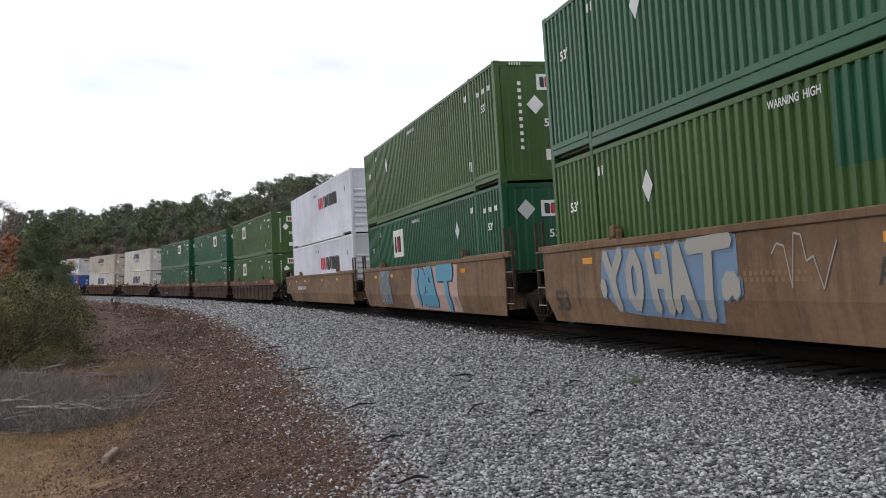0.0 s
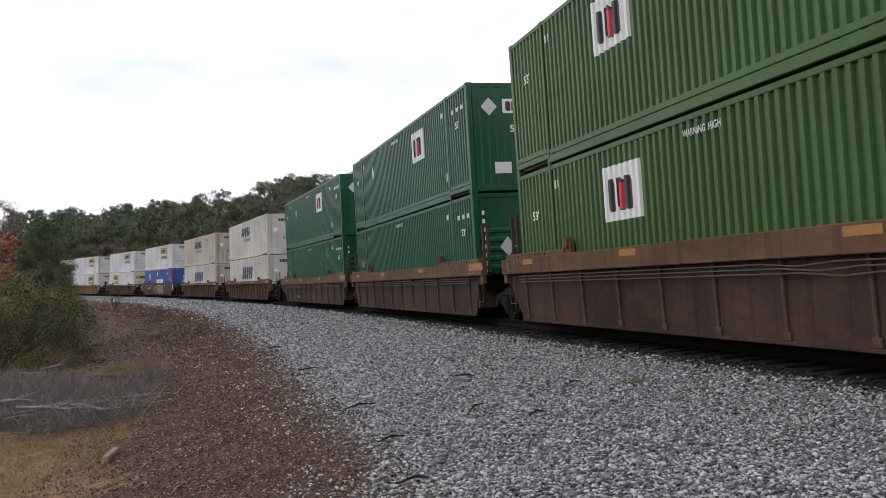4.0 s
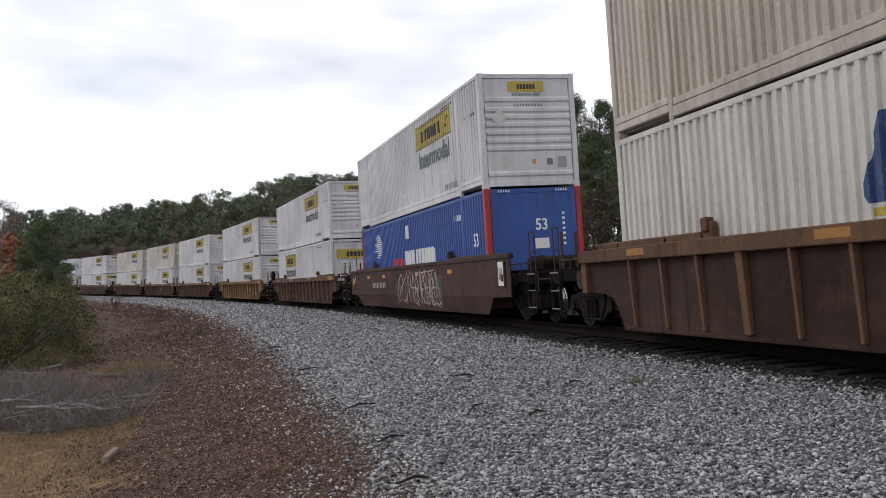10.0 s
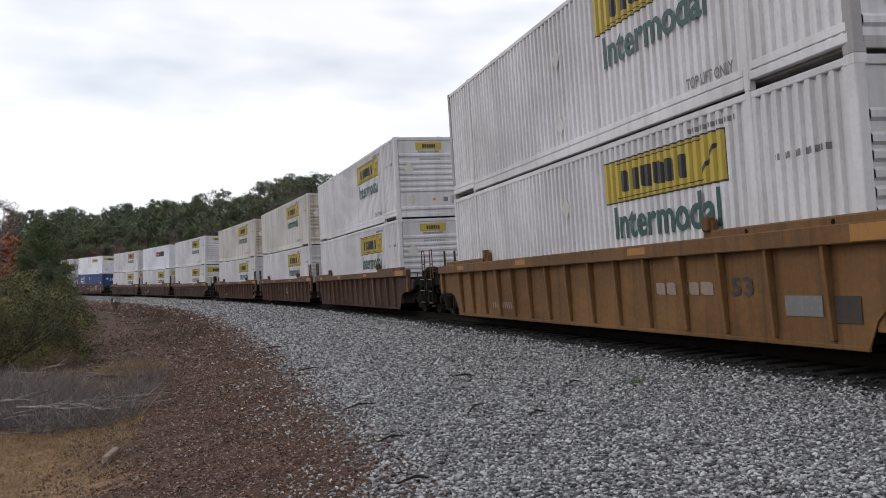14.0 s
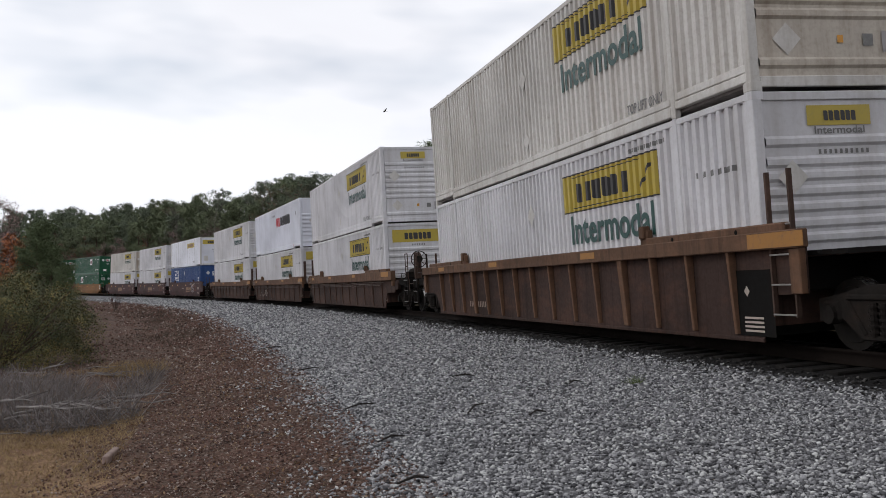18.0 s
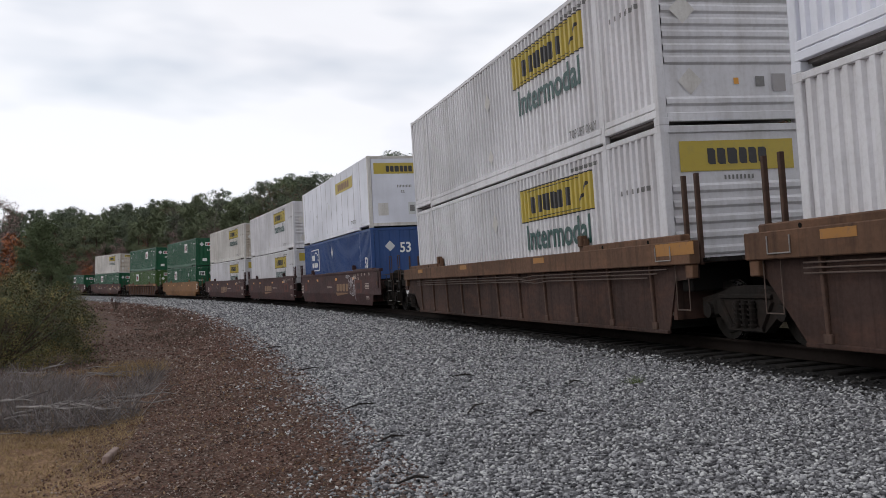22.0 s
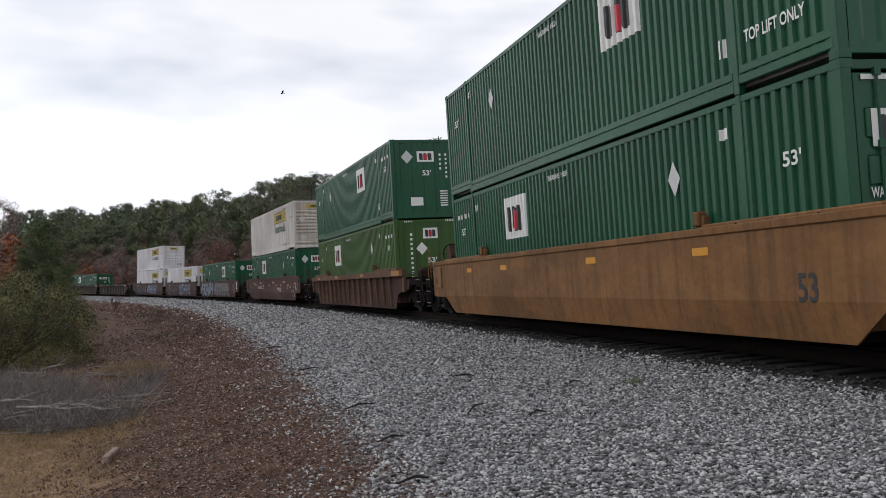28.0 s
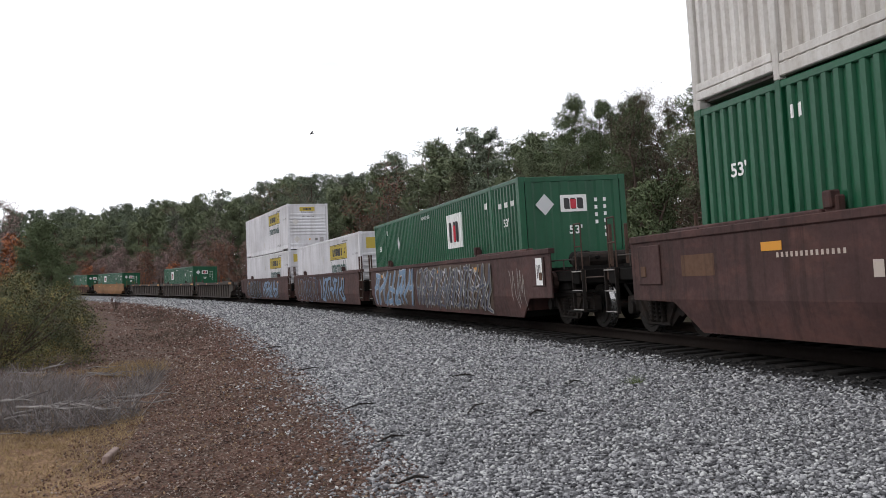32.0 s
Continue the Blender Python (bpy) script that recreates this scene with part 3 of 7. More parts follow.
def box_carrier_container(end="ribs_a", body="white_gray", flip=False, upper=True, posts=None):
    """White container with a yellow sign panel and a green word under it."""
    c = bare_container(body, end, posts=posts, end_mat="white_stained" if body == "white_old" else None)
    p0, p1 = (13.45, 9.8) if flip else (6.42, 2.62)
    z0, z1 = (1.86, 2.58) if upper else (1.84, 2.56)
    border = mark(c, "sign_panel", unit_plate(), "mark_yellow", p0, p1, z0, z1, label="yellow sign panel with a dark border")
    for a, b, lo, hi in ((p0, p1, z0, z0 + 0.025), (p0, p1, z1 - 0.025, z1), (p0, p0 - 0.03, z0, z1), (p1 + 0.03, p1, z0, z1)):
        mark(border, "border", unit_plate(), "mark_dark", a, b, lo, hi, lift=0.008)
    mark(border, "logo_lettering", block_word(6, 11), "mark_dark", p0 - 0.62, p1 + 0.98, z0 + 0.17, z1 - 0.20, lift=0.008)
    for k in range(2):
        mark(border, "scroll_line", unit_plate(), "mark_dark", p0 - 0.5, p1 + 0.55, z0 + 0.07 + k * (z1 - z0 - 0.15), z0 + 0.085 + k * (z1 - z0 - 0.15), lift=0.008)
    mark(border, "scroll_curl", plate(bmesh.new(), [(0.0, 0.0), (0.16, 0.0), (1, 1), (0.84, 1)]), "mark_dark", p1 + 0.66, p1 + 0.2, z0 + 0.16, z1 - 0.18, lift=0.008)
    mark(c, "intermodal_text", text_mesh("Intermodal"), "mark_green", p0 - 0.33, p1 + 0.16, 1.24, 1.78)
    mark(c, "lift_text", text_mesh("TOP LIFT ONLY"), "mark_gray", 3.45, 2.25, 0.32, 0.48)
    mark(c, "stacking_lettering", number_bars(18), "mark_gray", 3.55, 2.3, 2.61, 2.68)
    mark(c, "placard", diamond(), "white_old", 8.42, 8.02, 1.72, 2.2)
    mark(c, "placard", diamond(), "white_old", 8.38, 8.02, 0.45, 0.85)
    mark(c, "number_lettering", number_bars(11), "mark_gray", 1.6, 0.5, 1.95, 2.03)
    if end == "ribs_a":
        pn = end_mark(c, "sign_panel", unit_plate(), "mark_yellow", -0.50, 0.46, 2.44, 2.70, 8.05)
        end_mark(pn, "logo_lettering", block_word(6, 11), "mark_dark", -0.26, 0.24, 2.50, 2.63, 8.054)
        end_mark(c, "intermodal_text", text_mesh("Intermodal"), "mark_gray", -0.40, 0.36, 2.33, 2.43, 8.05)
        end_mark(c, "number_lettering", number_bars(10), "mark_gray", -0.38, 0.42, 2.07, 2.13, 8.05)
        end_mark(c, "placard", diamond(), "white_old", -1.0, -0.56, 1.56, 2.0, 8.076)
        end_mark(c, "placard", diamond(), "white_old", -0.92, -0.5, 0.46, 0.88, 8.05)
        end_mark(c, "sticker", unit_plate(), "mark_gray", 0.44, 0.6, 0.58, 0.74, 8.05)
        end_mark(c, "sticker", unit_plate(), "reflector", 0.05, 0.14, 0.62, 0.72, 8.05)
        end_mark(c, "document_box", unit_plate(), "post_gray", 0.74, 0.98, 0.50, 0.78, 8.05)
    elif end == "ribs_b":
        pn = end_mark(c, "sign_panel", unit_plate(), "mark_yellow", -0.98, 1.02, 2.17, 2.64, 8.05)
        end_mark(pn, "logo_lettering", block_word(6, 11), "mark_dark", -0.52, 0.55, 2.27, 2.52, 8.054)
        end_mark(c, "number_lettering", number_bars(8), "mark_gray", -0.25, 0.3, 2.03, 2.10, 8.05)
    elif end == "doors":
        pn = end_mark(c, "sign_panel", unit_plate(), "mark_yellow", -1.02, 1.04, 1.93, 2.40, 8.094)
        end_mark(pn, "logo_lettering", block_word(6, 11), "mark_dark", -0.52, 0.55, 2.03, 2.28, 8.098)
        end_mark(c, "placard", diamond(), "white_old", -0.98, -0.5, 1.25, 1.72, 8.072)
        end_mark(c, "warning_plate", unit_plate(), "mark_dark", -0.98, -0.46, 1.0, 1.2, 8.072)
    return c


def slant_logo_container(body, upper, ink="mark_navy"):
    """Dirty white container with slanting navy shapes on its side."""
    c = bare_container(body, "upright", end_mat="white_rusty" if body == "white_stained" or ink == "mark_blue" else body)
    lo, hi = (1.72, 2.40) if upper else (1.28, 2.22)
    b0, b1 = (10.15, 6.6) if upper else (10.2, 5.95)
    mark(c, "logo_lettering", block_word(5, 21), ink, b0 + 0.15, b1 + 0.1, lo, hi, slant=0.42, label="navy slanting shapes of a sign")
    if ink == "mark_blue":
        mark(c, "logo_bar", unit_plate(), "mark_yellow", b0 - 0.1, b1 + 0.5, lo - 0.14, lo - 0.05)
    if upper:
        mark(c, "intermodal_text", text_mesh("INTERMODAL"), "mark_gray", 9.1, 6.3, 1.28, 1.56)
    for k in range(7):
        mark(c, "rail_slot", unit_plate(), "mark_dark", 13.6 - k * 1.8, 13.48 - k * 1.8, 0.09, 0.12, flat=True, lift=0.012)
    mark(c, "number_lettering", number_bars(10), "mark_navy", 3.75, 2.9, 2.31, 2.42)
    mark(c, "length_text", text_mesh("53ft"), "mark_gray", 1.15, 0.62, 0.55, 0.82)
    pn = end_mark(c, "logo_lettering", block_word(5, 21), "mark_dark", -0.45, 0.55, 2.36, 2.56)
    end_mark(c, "sub_lettering", number_bars(9), "mark_gray", -0.15, 0.5, 2.24, 2.30)
    end_mark(c, "length_text", text_mesh("53ft"), "mark_dark", -0.15, 0.31, 1.11, 1.33)
    end_mark(c, "placard", diamond(), "mark_white", -0.86, -0.46, 1.56, 1.98)
    end_mark(c, "weight_plate", unit_plate(), "mark_silver", -0.1, 0.4, 0.45, 0.66)
    end_mark(c, "number_lettering", number_bars(10, True), "mark_gray", 0.72, 0.84, 0.5, 2.4)
    return c


def logistics_container(upper):
    """Clean white container with a red and black sign."""
    c = bare_container("white_clean", "ribs_b")
    lo, hi = (1.62, 2.22) if upper else (1.42, 2.06)
    mark(c, "logo_lettering", block_word(3, 31), "mark_red", 7.6, 6.28, lo, hi, label="red shapes of a sign")
    mark(c, "logo_lettering", block_word(9, 32), "mark_dark", 6.2, 3.05, lo, hi, label="black shapes of a sign")
    mark(c, "number_lettering", number_bars(9), "mark_gray", 9.2, 8.0, 2.36, 2.48)
    mark(c, "small_lettering", number_bars(3), "mark_gray", 1.4, 1.05, 2.0, 2.22)
    mark(c, "lift_tag", unit_plate(), "mark_red", 2.04, 1.92, 0.05, 0.25, flat=True, lift=0.016)
    end_mark(c, "logo_lettering", block_word(3, 31), "mark_red", -0.55, -0.2, 2.18, 2.34, 8.05)
    end_mark(c, "logo_lettering", block_word(8, 32), "mark_dark", -0.16, 0.7, 2.18, 2.34, 8.05)
    end_mark(c, "length_text", text_mesh("53'"), "mark_gray", 0.2, 0.62, 1.05, 1.28, 8.076)
    end_mark(c, "placard", diamond(), "white_old", -0.75, -0.25, 1.35, 1.8, 8.076)
    return c


def globe_shape():
    bm = bmesh.new()
    for i in range(11):
        z = (i + 0.15) / 11
        w = math.sqrt(max(0.02, 1 - (2 * z - 0.92) ** 2)) * 0.5
        plate(bm, [(0.5 - w * (0.4 if i % 3 else 0.9), z), (0.5 + w, z), (0.5 + w, z + 0.055), (0.5 - w * (0.4 if i % 3 else 0.9), z + 0.055)])
    return bm


def blue_stack_container():
    c = bare_container("blue", "upright", posts="red_post")
    mark(c, "logo_lettering", block_word(10, 41), "mark_white", 8.85, 4.95, 1.15, 1.72, label="tall white shapes of a sign")
    mark(c, "logo_lettering", block_word(5, 42), "mark_red", 10.6, 9.0, 1.12, 1.5, label="red shapes of a sign")
    mark(c, "globe_mark", globe_shape(), "mark_white", 13.7, 12.35, 1.62, 2.52)
    mark(c, "weight_plate", unit_plate(), "mark_white", 8.55, 8.05, 2.12, 2.56)
    mark(c, "number_lettering", number_bars(8), "mark_white", 2.9, 2.1, 2.28, 2.44)
    mark(c, "length_text", text_mesh("53"), "mark_white", 1.1, 0.7, 1.5, 1.85)
    end_mark(c, "length_text", text_mesh("53"), "mark_white", 0.02, 0.34, 1.82, 2.12)
    end_mark(c, "weight_plate", unit_plate(), "mark_white", -0.02, 0.36, 1.36, 1.62)
    end_mark(c, "number_lettering", number_bars(7, True), "mark_white", 0.74, 0.84, 1.4, 2.3)
    for y0 in (-0.95, 0.6):
        end_mark(c, "hazard_stripe", number_bars(5), "mark_white", y0, y0 + 0.34, 2.80, 2.86, 8.066)
    return c


def blue_arch_container():
    c = bare_container("blue_deep", "upright")
    frame_ = mark(c, "sign_frame", unit_plate(), "mark_white", 14.05, 11.75, 1.42, 2.56, label="white outlined sign")
    mark(frame_, "sign_ground", unit_plate(), "blue_deep", 13.97, 11.83, 1.48, 2.50, lift=0.008)
    mark(frame_, "logo_lettering", block_word(6, 51), "mark_white", 13.8, 12.2, 1.60, 1.85, lift=0.012)
    mark(frame_, "logo_lettering", block_word(3, 52), "mark_white", 13.8, 12.9, 1.98, 2.26, lift=0.012)
    arc = bmesh.new()
    for i in range(10):
        a0, a1 = math.pi * i / 14, math.pi * (i + 1) / 14
        plate(arc, [(0.5 + 0.5 * math.cos(a0), math.sin(a0)), (0.5 + 0.5 * math.cos(a1), math.sin(a1)), (0.5 + 0.42 * math.cos(a1), 0.86 * math.sin(a1)), (0.5 + 0.42 * math.cos(a0), 0.86 * math.sin(a0))])
    mark(frame_, "arch_mark", arc, "mark_white", 13.3, 12.0, 1.95, 2.42, lift=0.012)
    mark(c, "placard", diamond(), "mark_silver", 8.38, 7.98, 1.95, 2.5)
    mark(c, "length_text", text_mesh("53"), "mark_white", 1.2, 0.75, 1.3, 1.75)
    mark(c, "number_lettering", number_bars(9, True), "mark_white", 2.22, 2.1, 0.6, 2.3)
    end_mark(c, "length_text", text_mesh("53"), "mark_white", -0.10, 0.36, 1.86, 2.28)
    end_mark(c, "placard", diamond(), "mark_silver", -0.72, -0.30, 1.92, 2.36)
    end_mark(c, "number_lettering", number_bars(7, True), "mark_white", 0.76, 0.84, 1.5, 2.3)
    return c


def smooth_van_container():
    c = bare_container("white_clean", "smooth", posts="white_old", flat_side=True)
    pn = mark(c, "sign_panel", unit_plate(), "mark_yellow", 6.65, 2.95, 1.96, 2.46, flat=True, lift=0.010)
    mark(pn, "logo_lettering", block_word(6, 11), "mark_gold", 6.1, 3.6, 2.06, 2.36, flat=True, lift=0.014)
    mark(c, "lift_text", text_mesh("TOP LIFT ONLY"), "mark_gray", 3.5, 2.45, 0.36, 0.52, flat=True, lift=0.010)
    mark(c, "placard", diamond(), "mark_silver", 8.55, 8.2, 1.3, 1.75, flat=True, lift=0.010)
    for k in range(6):
        mark(c, "hook_mark", diamond(), "mark_gray", 13.6 - k * 1.6, 13.5 - k * 1.6, 1.7 - (k % 3) * 0.4, 1.82 - (k % 3) * 0.4, flat=True, lift=0.010)
    pe = end_mark(c, "sign_panel", unit_plate(), "mark_yellow", -1.04, 1.06, 2.16, 2.60, 8.064)
    end_mark(pe, "logo_lettering", block_word(6, 11), "mark_dark", -0.55, 0.58, 2.24, 2.48, 8.068)
    end_mark(c, "number_lettering", number_bars(10), "mark_gray", -0.1, 0.52, 1.60, 1.70, 8.064)
    end_mark(c, "length_text", text_mesh("53"), "mark_gray", 0.05, 0.2, 1.36, 1.48, 8.064)
    for y0, y1, z0, z1, m in ((-0.92, -0.5, 0.48, 0.98, "white_old"), (0.34, 0.66, 0.50, 1.0, "mark_silver"), (0.76, 1.06, 0.42, 0.92, "white_old")):
        end_mark(c, "hatch", unit_plate(), m, y0, y1, z0, z1, 8.064)
    end_mark(c, "hatch_window", unit_plate(), "mark_gray", 0.40, 0.60, 0.62, 0.88, 8.068)
    return c
# ---- well cars: origin at rail height under the middle of the load ----
HALF = CL / 2
WELL_FLOOR = 0.36


def side_outline(lead, trail, top):
    """The side plate's outline in x and z: full depth along the load, cut up over the trucks."""
    r = [(8.1, 0.15), (8.75, 0.58), (10.05, 0.60), (10.05, top)] if lead == "coupler" else [(8.15, 0.15), (8.32, 0.45), (8.45, 0.62), (8.45, top)]
    l = [(-10.05, top), (-10.05, 0.60), (-8.75, 0.58), (-8.1, 0.15)] if trail == "coupler" else [(-8.45, top), (-8.45, 0.62), (-8.32, 0.45), (-8.15, 0.15)]
    return l + r


def ribbed_outline(lead, trail, top, thick=False):
    e = 9.55
    if thick:
        r = [(8.05, 0.12), (8.15, 0.40), (8.35, 0.66), (e, 0.68), (e, top)] if lead == "coupler" else [(8.05, 0.12), (8.34, 0.88), (9.0, 0.92), (9.0, top)]
        l = [(-e, top), (-e, 0.68), (-8.75, 0.66), (-8.05, 0.12)] if trail == "coupler" else [(-9.0, top), (-9.0, 0.92), (-8.78, 0.88), (-8.05, 0.12)]
        return l + r
    r = [(8.05, 0.12), (8.2, 0.42), (8.45, 0.62), (8.8, 0.69), (e, 0.70), (e, top)] if lead == "coupler" else [(8.05, 0.12), (8.3, 0.68), (9.0, 0.70), (9.0, top)]
    l = [(-e, top), (-e, 0.70), (-8.8, 0.69), (-8.45, 0.62), (-8.2, 0.42), (-8.05, 0.12)] if trail == "coupler" else [(-9.0, top), (-9.0, 0.70), (-8.3, 0.68), (-8.05, 0.12)]
    return l + r


def wheelset_mesh():
    bm = bmesh.new()
    rod(bm, (0, -0.72, 0), (0, 0.72, 0), 0.085, n=10)
    for s in (-1, 1):
        rod(bm, (0, s * 0.685, 0), (0, s * 0.80, 0), 0.42, n=32)
        rod(bm, (0, s * 0.655, 0), (0, s * 0.685, 0), 0.445, n=32)
        rod(bm, (0, s * 0.80, 0), (0, s * 0.815, 0), 0.335, 0.325, n=24)
        rod(bm, (0, s * 0.80, 0), (0, s * 0.84, 0), 0.13, n=12)
        for k in range(3):
            a = k * math.tau / 3
            rod(bm, (0.24 * math.cos(a), s * 0.80, 0.24 * math.sin(a)), (0.24 * math.cos(a), s * 0.822, 0.24 * math.sin(a)), 0.05, n=6)
    for f in bm.faces:
        c = f.calc_center_median()
        if math.hypot(c.x, c.z) > 0.40:
            f.material_index = 1
    return bm


def side_frame_mesh():
    bm = bmesh.new()
    outer = [(-1.14, 0.62), (-0.62, 0.70), (-0.30, 0.78), (0.30, 0.78), (0.62, 0.70), (1.14, 0.62), (1.14, 0.36), (0.98, 0.36), (0.74, 0.40), (0.40, 0.16), (-0.40, 0.16), (-0.74, 0.40), (-0.98, 0.36), (-1.14, 0.36)]
    prism(bm, outer, -0.07, 0.07)
    # raised rims round the spring pocket and along the top
    for a, b in (((-0.36, 0.22), (-0.62, 0.58)), ((0.36, 0.22), (0.62, 0.58)), ((-0.40, 0.20), (0.40, 0.20)), ((-0.62, 0.64), (0.62, 0.64))):
        rod(bm, (a[0], -0.08, a[1]), (b[0], -0.08, b[1]), 0.035, n=6)
    for x in (-0.89, 0.89):
        box(bm, x - 0.15, x + 0.15, -0.10, 0.10, 0.36, 0.60, bevel=0.03)
        rod(bm, (x, -0.15, 0.44), (x, 0.12, 0.44), 0.11, n=10)
    for k in range(3):
        x = -0.18 + k * 0.18
        rod(bm, (x, -0.095, 0.22), (x, -0.095, 0.58), 0.045, n=8)
        for i in range(5):
            rod(bm, (x, -0.095, 0.25 + i * 0.07), (x, -0.095, 0.275 + i * 0.07), 0.07, n=8)
    return bm


def truck(parent, x):
    t = part("truck", boxes((-0.22, 0.22, -1.05, 1.05, 0.40, 0.70), (-0.35, 0.35, -0.4, 0.4, 0.66, 0.80), bevel=0.03), MAT["black_steel"], parent, "black cast steel truck") if "truck" not in G else None
    if t is None:
        t = put("truck", G["truck"], MAT["black_steel"], parent, "black cast steel truck")
    G["truck"] = t.data
    t.location = (x, 0, 0)
    for y in (-1.0, 1.0):
        put("side_frame", shared("side_frame", side_frame_mesh), MAT["truck_steel"], t, at=pose(0, y, 0, 0, 0, 0 if y < 0 else 180))
    for dx in (-0.88, 0.88):
        me = shared("wheelset", wheelset_mesh)
        if len(me.materials) < 2:
            me.materials.append(MAT["tread_steel"])
        put("wheelset", me, MAT["wheel_steel"], t, at=pose(dx, 0, 0.42))
    return t


def ladder_mesh(z0, z1, w):
    bm = bmesh.new()
    for x in (-w / 2, w / 2):
        box(bm, x - 0.016, x + 0.016, -0.03, 0.03, z0, z1)
    return bm


def ladder(parent, key, z0, z1, w, rungs, material, at):
    """Two uprights with bare worn rungs between them."""
    l = put("ladder", shared(key, lambda: ladder_mesh(z0, z1, w)), material, parent, at=at)
    for i in range(rungs):
        put("rung", shared("rung", lambda: rod(bmesh.new(), (-0.22, -0.03, 0), (0.22, -0.03, 0), 0.012, n=6)), MAT["worn_steel"], l, at=pose(0, 0, z0 + 0.03 + i * 0.36))
    return l


def hoop_mesh(h, w):
    bm = bmesh.new()
    for a, b in (((-w / 2, 0, 0), (-w / 2, 0, h)), ((-w / 2, 0, h), (w / 2, 0, h)), ((w / 2, 0, h), (w / 2, 0, 0)), ((-w / 2, 0, h * 0.5), (w / 2, 0, h * 0.5))):
        rod(bm, a, b, 0.015, n=6)
    return bm


def brake_wheel_mesh():
    bm = bmesh.new()
    for i in range(16):
        a, b = i * math.tau / 16, (i + 1) * math.tau / 16
        rod(bm, (0, 0.28 * math.cos(a), 0.28 * math.sin(a)), (0, 0.28 * math.cos(b), 0.28 * math.sin(b)), 0.018, n=5)
    for i in range(8):
        a = i * math.tau / 8
        rod(bm, (0, 0, 0), (0, 0.28 * math.cos(a), 0.28 * math.sin(a)), 0.012, n=5)
    rod(bm, (-0.02, 0, 0), (0.05, 0, 0), 0.12, n=14)
    return bm


def walkway_mesh(x0, n):
    """A tread plate pressed into cross bars, in one piece."""
    line = []
    for k in range(n):
        x = x0 + k * 0.26
        line += [(x, 1.165), (x + 0.02, 1.20), (x + 0.18, 1.20), (x + 0.20, 1.165)]
    return prism(bmesh.new(), [(x0, 1.14)] + line[1:-1] + [(line[-1][0], 1.14)], -1.22, 1.22)


def coupler_end(c, s, body, brake):
    """The platform past the load, with its truck, coupler, ladders and rails; s is 1 for the leading end."""
    turn = pose(0, 0, 0, 0, 0, 0 if s > 0 else 180)
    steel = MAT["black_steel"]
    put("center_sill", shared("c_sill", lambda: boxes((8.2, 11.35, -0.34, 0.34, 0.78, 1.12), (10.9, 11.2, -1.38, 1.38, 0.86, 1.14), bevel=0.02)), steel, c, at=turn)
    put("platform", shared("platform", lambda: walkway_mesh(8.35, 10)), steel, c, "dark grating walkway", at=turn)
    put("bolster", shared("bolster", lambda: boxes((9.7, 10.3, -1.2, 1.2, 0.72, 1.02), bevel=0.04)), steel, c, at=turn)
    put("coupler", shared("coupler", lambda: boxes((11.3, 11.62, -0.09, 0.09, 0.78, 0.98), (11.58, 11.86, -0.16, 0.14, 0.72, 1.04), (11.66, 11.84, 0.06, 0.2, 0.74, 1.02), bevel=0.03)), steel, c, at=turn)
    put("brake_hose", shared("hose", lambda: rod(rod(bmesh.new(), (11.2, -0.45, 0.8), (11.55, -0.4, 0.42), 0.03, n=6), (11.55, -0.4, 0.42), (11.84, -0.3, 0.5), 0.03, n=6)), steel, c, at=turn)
    brown = MAT["rib_brown"] if body not in ("car_yellow", "car_gold") else MAT[body]
    for q in (-1, 1):
        ladder(c, "end_ladder", 0.35, 1.14, 0.44, 3, MAT["truck_steel"], turn @ pose(11.12, q * 1.36, 0, 0, 0, 0 if q < 0 else 180))
        put("step_panel", shared(f"step_panel{q}", lambda: boxes((10.90, 11.34, min(q * 1.30, q * 1.345), max(q * 1.30, q * 1.345), 0.93, 1.13), bevel=0.012)), brown, c, at=turn)
        put("handrail", shared("handrail", lambda: hoop_mesh(0.86, 0.30)), brown, c, at=turn @ pose(11.1, q * 1.32, 1.14))
        put("side_beam", shared(f"side_beam{q}", lambda: boxes((9.5, 10.88, min(q * 1.24, q * 1.31), max(q * 1.24, q * 1.31), 0.92, 1.12), bevel=0.012)), steel, c, at=turn)
        put("jacking_bracket", shared(f"jack{q}", lambda: prism(bmesh.new(), [(9.64, 0.78), (9.90, 0.78), (9.98, 0.84), (10.00, 1.02), (9.92, 1.10), (9.78, 1.12), (9.66, 1.04), (9.63, 0.92)], min(q * 1.28, q * 1.38), max(q * 1.28, q * 1.38))), MAT["car_brown"], c, at=turn)
        put("side_rail", shared(f"side_rail{q}", lambda: rod(rod(bmesh.new(), (9.6, q * 1.33, 1.34), (10.85, q * 1.33, 1.34), 0.013, n=6), (10.4, q * 1.33, 1.15), (10.4, q * 1.33, 1.34), 0.013, n=6)), MAT["car_gray"], c, at=turn)
    for y in (-0.52, -0.18):
        put("stanchion", shared("stanchion", lambda: boxes((-0.025, 0.025, -0.03, 0.03, 1.1, 1.98), bevel=0.008)), brown, c, at=turn @ pose(10.86, y, 0))
    put("brake_cylinder", shared("brake_cyl", lambda: rod(rod(bmesh.new(), (9.35, -0.62, 1.36), (9.95, -0.62, 1.36), 0.15, n=14), (9.95, -0.62, 1.36), (10.5, -0.62, 1.36), 0.035, n=6)), steel, c, at=turn)
    put("air_reservoir", shared("reservoir", lambda: rod(rod(rod(bmesh.new(), (10.25, -0.95, 1.32), (10.25, 0.55, 1.32), 0.16, n=14), (10.25, -1.03, 1.32), (10.25, -0.95, 1.32), 0.08, 0.16, n=14), (10.25, 0.55, 1.32), (10.25, 0.63, 1.32), 0.16, 0.08, n=14)), MAT["truck_steel"], c, at=turn)
